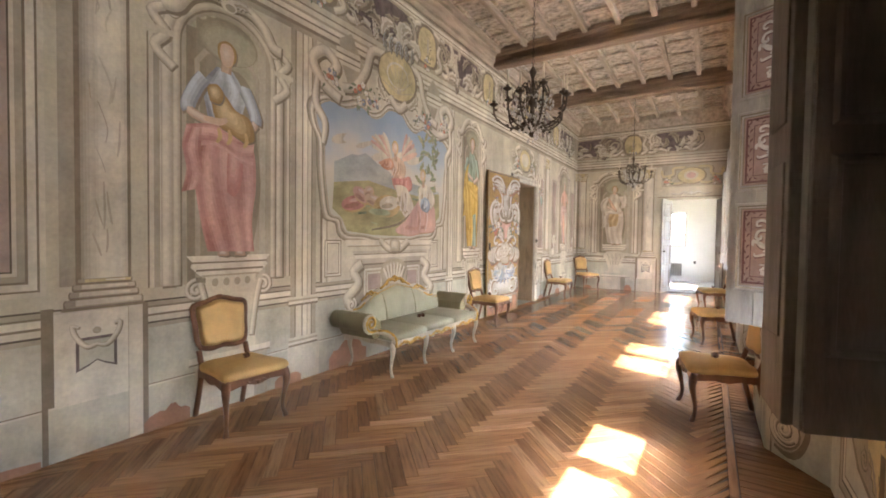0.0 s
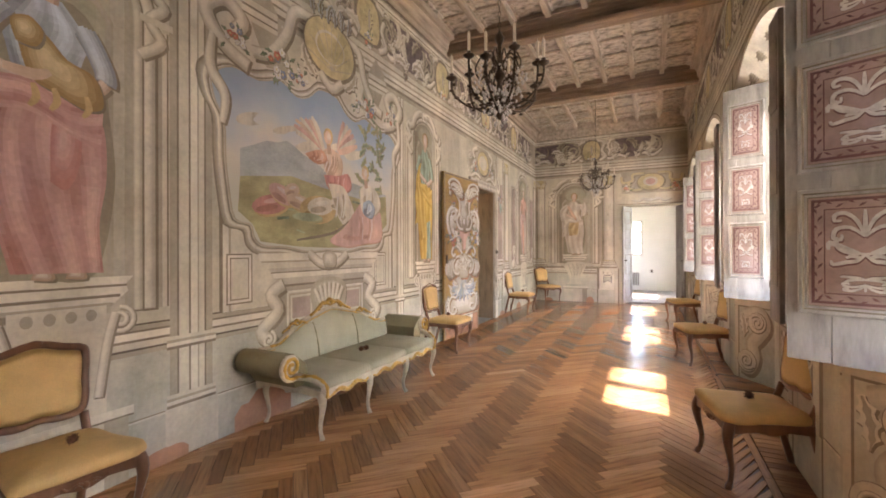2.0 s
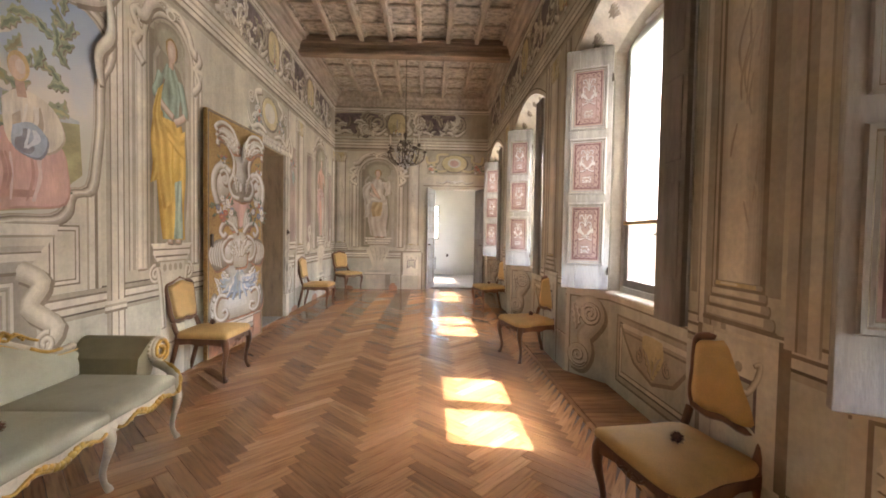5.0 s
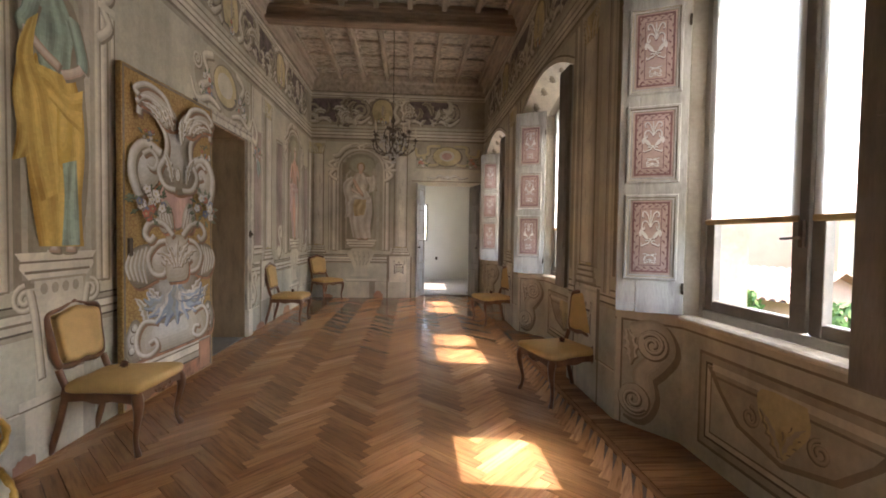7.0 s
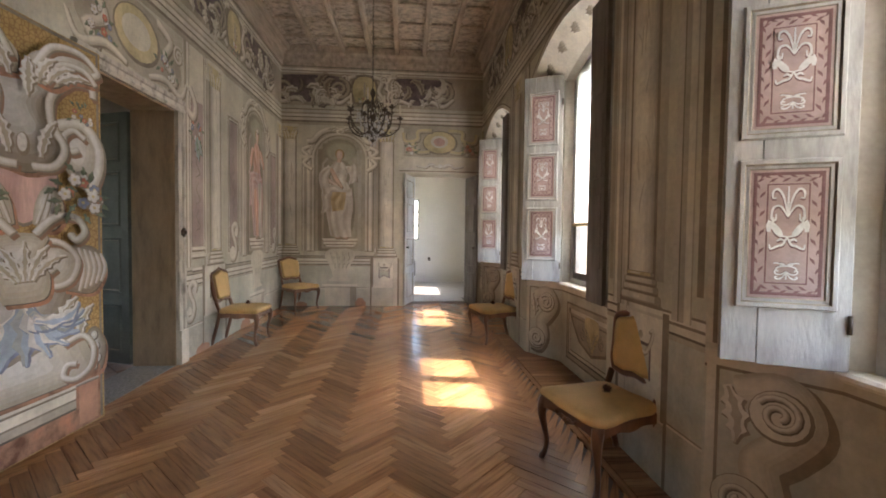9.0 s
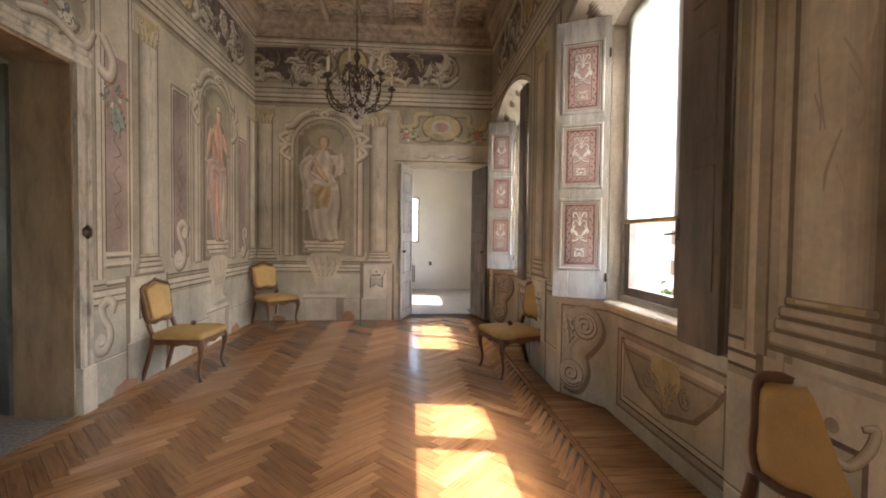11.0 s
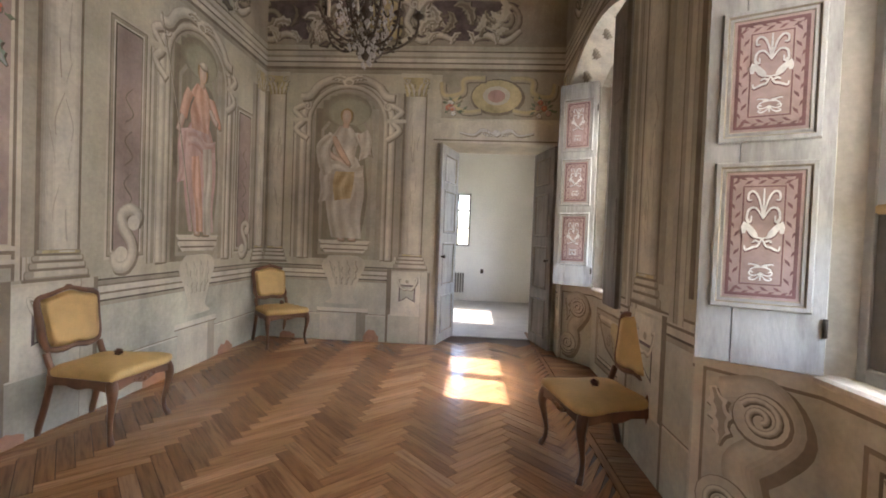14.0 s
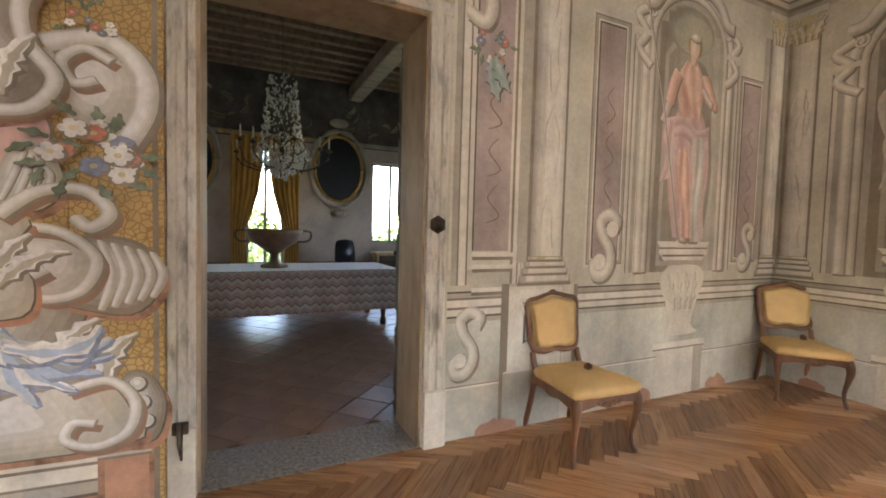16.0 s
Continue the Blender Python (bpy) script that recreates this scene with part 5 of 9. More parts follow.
def paint_plinth(wall, fn, u0, u1, z1, foot=0.35):
    f = Fresco(fn, 0.0035)
    f.rect(u0 - 0.06, u0, 0, z1 + 0.02, "shade")
    f.rect(u0 - 0.03, u1 + 0.03, 0.0, foot, "dado").rect(u0 - 0.03, u1 + 0.03, foot - 0.012, foot, "stone")
    f.rect(u0, u1, foot, z1, "stone")
    f.rect(u0, u1, z1 - 0.02, z1, "cream").rect(u1 - 0.18 * (u1 - u0), u1, 0.0, z1, "cream").rect(u1 - 0.185 * (u1 - u0), u1 - 0.175 * (u1 - u0), 0.0, z1, "mid")
    f.rect(u1, u1 + 0.035, 0.0, z1, "shade")
    c, w = u0 + (u1 - u0) * 0.45, (u1 - u0) * 0.46
    zc = foot + (z1 - foot) * 0.5
    q = [(c - w / 2, zc - 0.11), (c - w * 0.2, zc - 0.08), (c, zc - 0.05), (c + w * 0.2, zc - 0.08), (c + w / 2, zc - 0.11), (c + w / 2, zc + 0.11), (c - w / 2, zc + 0.11)]
    f.field([(x, y) for x, y in q], "violet")
    f.field([(c + (x - c) * 0.84, zc + (y - zc) * 0.82) for x, y in q], "dado")
    for d in (-1, 1):
        f.stroke([(c, zc + 0.06), (c + d * w * 0.25, zc + 0.05), (c + d * w * 0.5, zc + 0.12), (c + d * w * 0.58, zc + 0.19), (c + d * w * 0.42, zc + 0.18)], 0.03, GREY)
    f.disc(c, zc + 0.15, 0.025, 0.025, "mid", 8)
    return f.part("painted_plinth", wall, "painted stone plinth with scroll plaque")


def paint_niche(wall, fn, u0, u1, z0, z1):
    """An arched painted niche with a moulded frame, volutes at the springing and a scrolled crown."""
    f = Fresco(fn)
    c, w = (u0 + u1) / 2, u1 - u0
    zs = z1 - w * 0.46

    def arch(k, dz=0.0):
        hw = w / 2 * k
        pts = [(c - hw, z0 + dz)]
        pts += [(c - hw * math.cos(math.pi * i / 16), zs + hw * 0.92 * math.sin(math.pi * i / 16)) for i in range(17)]
        return pts + [(c + hw, z0 + dz)]
    # outer pilaster strips
    for d in (-1, 1):
        a = c + d * w * 0.5
        for o, ww, t in ((0.0, 0.03, "tone_a"), (0.03, 0.03, "stone"), (0.06, 0.012, "mid"), (0.072, 0.03, "tone_b"), (0.102, 0.03, "cream"), (0.132, 0.012, "shade")):
            x0, x1 = sorted((a + d * o, a + d * (o + ww)))
            f.rect(x0, x1, z0, zs - 0.02, t)
    for k, t in ((1.10, "shade"), (1.075, "tone_a"), (1.05, "stone"), (1.0, "tone_a"), (0.975, "tone_b"), (0.955, "shade"), (0.94, "tone_a"), (0.915, "cream"), (0.875, "tone_b"), (0.85, "mid"), (0.80, "tone_b"), (0.765, "mid"), (0.735, "niche")):
        f.field(arch(k), t)
    # the painted hollow: tones climb from the shaded side to the lit side
    n = 9
    for k in range(n):
        a, b = -0.365 + 0.73 * k / n, -0.365 + 0.73 * (k + 1) / n
        top = zs + 0.92 * w / 2 * 0.735 * math.sqrt(max(0.0, 1 - ((a + b) / 0.735) ** 2)) - 0.01
        f.rect(c + a * w, c + b * w, z0, top, tone("shade", "niche", 0.25 + 1.1 * k / n) if k < 7 else tone("niche", "tone_a", (k - 6) / 3))
    # chamfered inner panel and the dusky half dome
    hw = w * 0.30
    f.border([(c - hw, z0 + 0.05), (c + hw, z0 + 0.05), (c + hw, zs - 0.10), (c + hw * 0.7, zs + 0.02), (c - hw * 0.7, zs + 0.02), (c - hw, zs - 0.10)], [(0.012, "mid"), (0.022, "tone_b"), (0.008, "mid")])
    for k in range(5):
        t = k / 4
        f.disc(c + 0.03 * t * w, zs + w * (0.13 - 0.03 * t), w * (0.28 - 0.05 * t), w * (0.19 - 0.045 * t), tone("shade", "niche", 0.3 + 0.65 * t), 22)
    f.round_bar(arch(1.03), 0.085, ("shade", "stone", "tone_b"))
    f.round_bar(arch(0.89), 0.055, ("shade", "cream", "mid"))
    # volutes at the springing and a crown
    for d in (-1, 1):
        f.stroke([(c + d * w * 0.46, zs - 0.22), (c + d * w * 0.60, zs - 0.10), (c + d * w * 0.52, zs + 0.02), (c + d * w * 0.62, zs + 0.14), (c + d * w * 0.50, zs + 0.22)], 0.07, GREY, False)
        f.spiral(c + d * w * 0.47, zs + 0.20, 0.06, d, 1.57, 1.4, 0.02)
        f.rect(min(c + d * w * 0.46, c + d * w * 0.68), max(c + d * w * 0.46, c + d * w * 0.68), zs + 0.0, zs + 0.045, "cream")
        f.stroke([(c, z1 + 0.02), (c + d * w * 0.18, z1 + 0.03), (c + d * w * 0.34, z1 - 0.05), (c + d * w * 0.44, z1 - 0.18), (c + d * w * 0.54, z1 - 0.20)], 0.10, GREY, False)
        f.acanthus(c, z1 + 0.0, w * 0.22, 1.57 - d * 1.0, GREY, 4, 0.4, -d * 0.6)
    f.disc(c, z1 - 0.01, 0.07, 0.05, "stone", 12).disc(c + 0.01, z1 - 0.018, 0.045, 0.03, "mid", 12)
    return f.part("painted_niche", wall, "painted arched niche with scrolled frame")


def paint_pedestal(wall, fn, c, w, z1, zb, vase=False):
    f = Fresco(fn, 0.0085)
    f.field([(c - w / 2, z1), (c - w * 0.44, z1 - 0.05), (c - w * 0.46, z1 - 0.09), (c - w * 0.36, z1 - 0.16), (c + w * 0.36, z1 - 0.16), (c + w * 0.46, z1 - 0.09), (c + w * 0.44, z1 - 0.05), (c + w / 2, z1)], "stone")
    f.rect(c - w * 0.45, c + w * 0.45, z1 - 0.062, z1 - 0.048, "shade").rect(c - w * 0.40, c + w * 0.40, z1 - 0.125, z1 - 0.108, "shade")
    f.rect(c - w * 0.15, c + w * 0.15, z1 - 0.05, z1 + 0.012, "cream").rect(c - w * 0.34, c + w * 0.34, z1 - 0.18, z1 - 0.155, "mid")
    if vase:
        f.field(rounded([(c - w * 0.28, z1 - 0.2), (c - w * 0.42, z1 - 0.32), (c - w * 0.30, z1 - 0.5), (c - w * 0.2, zb + 0.14), (c - w * 0.32, zb + 0.06), (c + w * 0.32, zb + 0.06), (c + w * 0.2, zb + 0.14), (c + w * 0.30, z1 - 0.5), (c + w * 0.42, z1 - 0.32), (c + w * 0.28, z1 - 0.2)], 3), "cream")
        for k in (-0.24, -0.08, 0.08, 0.24):
            f.acanthus(c + k * w * 0.6, z1 - 0.56, 0.32, 1.57 - k, SOFT, 3, 0.3, 0.1)
    else:
        f.rect(c - w * 0.30, c + w * 0.30, zb, z1 - 0.17, "cream")
        for d in (-1, 1):
            f.spiral(c + d * w * 0.40, z1 - 0.27, 0.085, -d, 1.57, 1.7, 0.03)
            f.stroke([(c + d * w * 0.36, z1 - 0.22), (c + d * w * 0.30, z1 - 0.4), (c + d * w * 0.24, zb + 0.1)], 0.05, GREY, False)
        for k in range(4):
            f.disc(c + (k - 1.5) * w * 0.13, z1 - 0.22, 0.028, 0.035, "mid", 10)
    f.rect(c - w * 0.42, c + w * 0.46, 0.0, zb, "cream").rect(c - w * 0.48, c + w * 0.50, zb - 0.05, zb, "stone").rect(c - w * 0.48, c + w * 0.50, zb - 0.062, zb - 0.05, "shade")
    f.rect(c + w * 0.28, c + w * 0.46, 0.0, zb - 0.06, "mid")
    return f.part("painted_pedestal", wall, "painted stone pedestal with mouldings")


def paint_figure(wall, fn, c, w, z0, z1, robe, tunic, seed, arms=((0.40, 0.66, 0.16, 0.60), (-0.40, 0.66, -0.14, 0.60)), lean=0.0):
    """A draped statue shape: skirt, tunic, sash, arms and a plain head. arms: elbow and wrist for each side."""
    f = Fresco(fn, 0.012)
    H = z1 - z0
    ph = seed * 1.7

    def P(u, v):
        return (c + u * w + lean * w * v, z0 + v * H)

    def Q(*pts):
        return [P(*p) for p in pts]

    def arm(pts, wd, cloth, skin):
        p = smooth_line(pts, 6)
        k = int(len(p) * 0.55)
        for q, m in ((p[:k + 1], cloth), (p[k:], skin)):
            ww = wd if m == cloth else wd * 0.62
            f.line([(x + 0.012, y - 0.014) for x, y in q], ww * 1.1, "shade")
            for j in range(4):
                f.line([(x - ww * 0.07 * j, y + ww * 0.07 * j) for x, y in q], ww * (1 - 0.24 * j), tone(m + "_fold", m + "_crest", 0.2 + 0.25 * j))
    # cast shade on the niche, feet, then the cloth from the ground up
    f.field(rounded(Q((-0.02, 0.0), (0.30, 0.01), (0.44, 0.30), (0.40, 0.55), (0.30, 0.82), (0.0, 0.86), (-0.2, 0.6), (-0.16, 0.2)), 4), tone("shade", "niche", 0.35))
    for u in (-0.03, 0.17):
        f.body(Q((u - 0.06, 0.0), (u + 0.07, -0.004), (u + 0.06, 0.022), (u - 0.03, 0.03)), "flesh_fold", "flesh_crest", 4)
    f.drape(Q((-0.22, 0.63), (-0.36, 0.50), (-0.34, 0.34), (-0.28, 0.17), (-0.20, 0.02)), Q((0.22, 0.63), (0.36, 0.50), (0.38, 0.33), (0.33, 0.17), (0.36, 0.015)), robe, 22, 3.2, ph)
    # the bent knee
    f.body(Q((0.02, 0.30), (0.12, 0.28), (0.20, 0.36), (0.21, 0.48), (0.12, 0.54), (0.03, 0.48)), robe, robe + "_crest", 5, 0.1, robe, 0.0)
    f.drape(Q((-0.18, 0.60), (-0.22, 0.68), (-0.25, 0.77), (-0.10, 0.865)), Q((0.19, 0.60), (0.21, 0.68), (0.25, 0.77), (0.09, 0.865)), tunic, 16, 2.6, ph + 1)
    for (eu, ev, wu, wv), sx in zip(arms, (0.235, -0.235)):
        arm(Q((sx, 0.80), (sx * 0.45 + eu * 0.55, 0.74), (eu, ev), ((eu + wu) / 2, (ev + wv) / 2 - 0.01), (wu, wv)), 0.155 * w, tunic, "flesh")
    # sash over the hip with a hanging end
    f.drape(Q((-0.42, 0.575), (-0.12, 0.60), (0.14, 0.545), (0.36, 0.575)), Q((-0.40, 0.47), (-0.12, 0.505), (0.16, 0.45), (0.34, 0.42)), robe, 9, 1.7, ph + 2, 0.06, 0.05)
    f.drape(Q((-0.42, 0.57), (-0.46, 0.48), (-0.42, 0.38), (-0.47, 0.28)), Q((-0.26, 0.57), (-0.27, 0.47), (-0.25, 0.37), (-0.31, 0.30)), robe, 8, 1.5, ph)
    # neck, hair and a plain oval head
    f.line(Q((0.01, 0.85), (0.02, 0.90)), 0.12 * w, "flesh_fold").line(Q((0.0, 0.85), (0.012, 0.90)), 0.08 * w, "flesh")
    hb = 0.060 * H
    x, y = P(0.02, 0.938)
    f.body([(x - hb * 0.72, y - hb * 0.2), (x - hb * 0.4, y - hb * 0.7), (x + hb * 0.42, y - hb * 0.7), (x + hb * 0.78, y - hb * 0.2), (x + hb * 0.7, y + hb * 0.6), (x, y + hb * 1.0), (x - hb * 0.7, y + hb * 0.55)], "tan_fold", "tan", 4)
    f.body([(x - hb * 0.58, y), (x - hb * 0.42, y - hb * 0.72), (x, y - hb * 0.98), (x + hb * 0.42, y - hb * 0.72), (x + hb * 0.58, y), (x + hb * 0.42, y + hb * 0.62), (x, y + hb * 0.78), (x - hb * 0.42, y + hb * 0.62)], "flesh", "flesh_crest", 5, 0.06, "tan", 0.003)
    return f, P


def paint_flank(wall, fn, u0, u1, v0, v1, mats, label="mauve painted panel with moulded border"):
    """A tall recessed panel."""
    f = Fresco(fn)
    f.border([(u0, v0), (u1, v0), (u1, v1), (u0, v1)], [(0.02, "cream"), (0.01, "shade"), (0.024, "mid"), (0.012, "stone"), (0.01, "shade")])
    m = 0.075
    f.rect(u0 + m, u1 - m, v0 + m, v1 - m, mats)
    f.line([(u0 + m, v0 + m), (u0 + m, v1 - m)], 0.012, "deep")
    f.line([(u0 + m, v1 - m), (u1 - m, v1 - m)], 0.012, "deep")
    c = (u0 + u1) / 2
    if u1 - u0 > 0.2:
        for k, z in enumerate((0.3, 0.48, 0.66)):
            zz = v0 + (v1 - v0) * z
            f.line([(c - 0.03, zz - 0.16), (c + 0.05, zz - 0.08), (c - 0.03, zz + 0.03), (c + 0.04, zz + 0.12)], 0.012, "shade", True, 4)
    return f.part("painted_panel", wall, label)


def paint_frieze(wall, fn, u0, u1, seed):
    """The entablature and the frieze of curling leaves, shields and garlands above it."""
    f = Fresco(fn)
    f.rect(u0, u1, 3.78, 4.52, "frieze")
    f.bands(u0, u1, 3.42, ENTAB)
    f.bands(u0, u1, 4.38, [(0.03, "cream"), (0.015, "shade"), (0.04, "stone"), (0.03, "mid"), (0.015, "deep")])
    f.part("painted_entablature", wall, "painted classical cornice bands")
    rnd = random.Random(seed)
    u = u0 + 0.55
    k = 0
    while u < u1 - 0.35:
        f = Fresco(fn, 0.010)
        if k % 2 == 0:
            # violet cartouche field with leaves around
            f.field(rounded([(u - 0.62, 3.86), (u + 0.62, 3.86), (u + 0.55, 4.12), (u + 0.62, 4.32), (u - 0.62, 4.32), (u - 0.55, 4.12)], 4), "violet")
            for d in (-1, 1):
                f.spiral(u + d * 0.52, 4.10, 0.20, -d, 1.57, 1.8, 0.06, DARK)
                f.stroke([(u + d * 0.10, 3.84), (u + d * 0.3, 3.92), (u + d * 0.52, 3.84), (u + d * 0.72, 3.98)], 0.08, GREY)
                f.acanthus(u + d * 0.22, 4.02, 0.30, 1.57 - d * 0.9, GREY, 4, 0.45, -d * 0.9)
                f.acanthus(u + d * 0.40, 3.84, 0.26, 1.57 - d * 0.2, SOFT, 4, 0.4, -d * 0.8)
            f.cluster(u, 4.05, 0.95, 0.36, 9, seed + k, (DARK, SOFT, VIOL))
            for j in range(7):
                f.acanthus(u + rnd.uniform(-0.55, 0.55), rnd.uniform(3.84, 4.1), rnd.uniform(0.3, 0.46), 1.57 + rnd.uniform(-1.2, 1.2), (GREY, SOFT, DARK)[j % 3], 5, 0.42, rnd.choice((-1.1, 1.1)))
            for j in range(4):
                f.acanthus(u - 0.42 + 0.28 * j, 3.80, 0.2, 1.57 + rnd.uniform(-0.3, 0.3), GREY, 3, 0.4, rnd.choice((-0.6, 0.6)))
        else:
            f.field(rounded([(u - 0.20, 3.84), (u + 0.20, 3.84), (u + 0.27, 4.1), (u + 0.16, 4.36), (u - 0.16, 4.36), (u - 0.27, 4.1)], 4), "shade")
            f.field(rounded([(u - 0.16, 3.87), (u + 0.16, 3.87), (u + 0.22, 4.1), (u + 0.13, 4.32), (u - 0.13, 4.32), (u - 0.22, 4.1)], 4), "gold_paint")
            for d in (-1, 1):
                f.stroke([(u + d * 0.16, 4.36), (u + d * 0.33, 4.28), (u + d * 0.27, 4.08), (u + d * 0.36, 3.92), (u + d * 0.22, 3.82)], 0.075, GREY, False)
                f.spiral(u + d * 0.36, 4.30, 0.08, d, 0, 1.5, 0.028)
            f.flowers(u, 3.86, 0.10, 8, seed + k)
            f.acanthus(u, 3.98, 0.26, 1.57, WARM, 5, 0.6, 0.0)
        f.part("painted_frieze_ornament", wall, "painted scrolling leaves and shield" if k % 2 else "violet frieze field with curling leaves")
        u += 0.98
        k += 1


def paint_dado(wall, fn, u0, u1):
    f = Fresco(fn, 0.0012)
    f.rect(u0, u1, 0.0, 0.78, "dado")
    f.bands(u0, u1, 0.76, [(0.03, "mid"), (0.014, "deep"), (0.04, "cream"), (0.016, "shade"), (0.045, "stone"), (0.014, "shade"), (0.03, "mid"), (0.012, "deep")])
    f.bands(u0, u1, 0.33, [(0.012, "stone"), (0.008, "shade")])
    f.part("painted_dado", wall, "grey painted dado with moulded rail")


def bare_patch(wall, fn, u0, u1, h):
    f = Fresco(fn, 0.016)
    rnd = random.Random(int(u0 * 100))
    top = [(u0 + (u1 - u0) * k / 9, h * (0.35 + 0.65 * math.sin(math.pi * (0.08 + 0.84 * k / 9))) * rnd.uniform(0.75, 1.1)) for k in range(10)]
    f.field([(u0, 0.0)] + top + [(u1, 0.0)], "terra")
    f.part("bare_plaster_patch", wall, "patch of bare terracotta plaster at the foot")


W = wall_left
for a, b in ((NY, 8.26), (9.76, FY)):
    paint_dado(W, left, a, b)
# first bay: mauve panel, column, niche with a shepherdess shape
for a, b in ((-1.1, 1.14),):
    f = Fresco(left)
    f.border([(a, 1.05), (b, 1.05), (b, 3.25), (a, 3.25)], [(0.03, "cream"), (0.012, "shade"), (0.04, "stone"), (0.014, "shade"), (0.035, "mid"), (0.02, "cream"), (0.012, "deep")])
    f.rect(a + 0.16, b - 0.16, 1.21, 3.09, "pink")
    f.line([(b - 0.30, 1.35), (b - 0.30, 2.95)], 0.01, "shade")
    f.line([(b - 0.30, 1.42), (b - 0.42, 1.42), (b - 0.5, 1.33), (b - 0.7, 1.33)], 0.012, "shade", False, 3)
    f.flowers(b - 0.42, 2.55, 0.16, 10, 4, ("red_flower", "rose_pale", "white_flower"))
    f.stroke([(b - 0.55, 2.9), (b - 0.38, 2.85), (b - 0.42, 2.7), (b - 0.6, 2.72)], 0.08, GREY)
    f.part("painted_panel", W, "large mauve panel with painted moulding and flowers")
paint_plinth(W, left, 1.17, 1.66, 0.95)
paint_column(W, left, 1.31, 1.57, 1.10, 3.18)
paint_capital(W, left, 1.31, 1.57, 3.14)
paint_niche(W, left, 1.84, 2.78, 1.05, 3.34)
paint_pedestal(W, left, 2.33, 0.74, 1.27, 0.46)
f, P = paint_figure(W, left, 2.27, 0.74, 1.27, 3.04, "rose", "blue", 1, ((0.38, 0.66, 0.20, 0.575), (-0.40, 0.65, -0.10, 0.60)))
f.body([P(-0.14, 0.66), P(-0.16, 0.74), P(-0.02, 0.75), P(0.12, 0.69), P(0.30, 0.66), P(0.36, 0.57), P(0.24, 0.545), P(0.06, 0.575), P(-0.08, 0.60)], "tan_fold", "tan_crest", 6)
f.body([P(-0.17, 0.70), P(-0.20, 0.76), P(-0.10, 0.785), P(-0.02, 0.75), P(-0.06, 0.70)], "tan_fold", "tan_crest", 5)
for u in (-0.08, 0.04, 0.24):
    f.line([P(u, 0.59), P(u + 0.02, 0.55), P(u - 0.02, 0.52)], 0.035, "tan", True, 3)
f.line([P(-0.24, 0.62), P(-0.08, 0.615), P(0.02, 0.635)], 0.06, "flesh", True, 4)
f.part("painted_figure", W, "painted draped figure in rose and blue holding a lamb")
# pilaster strips either side of the big picture
for u0 in (2.93, 5.80):
    f = Fresco(left)
    f.strips(u0, 0.35, 3.42, [(0.05, "mid"), (0.014, "shade"), (0.07, "cream"), (0.014, "shade"), (0.05, "stone"), (0.012, "mid"), (0.04, "cream"), (0.014, "shade"), (0.05, "mid")] if u0 < 4 else [(0.04, "mid"), (0.014, "shade"), (0.06, "cream"), (0.012, "shade"), (0.05, "stone"), (0.014, "shade")])
    f.rect(u0 - 0.03, u0 + 0.36 if u0 < 4 else u0 + 0.22, 0.0, 0.35, "cream")
    for z in (0.35, 0.75):
        f.bands(u0 - 0.02, u0 + 0.34 if u0 < 4 else u0 + 0.21, z, [(0.02, "shade"), (0.025, "stone"), (0.02, "mid"), (0.025, "cream")])
    f.part("painted_pilaster", W, "painted pilaster of pale vertical mouldings")


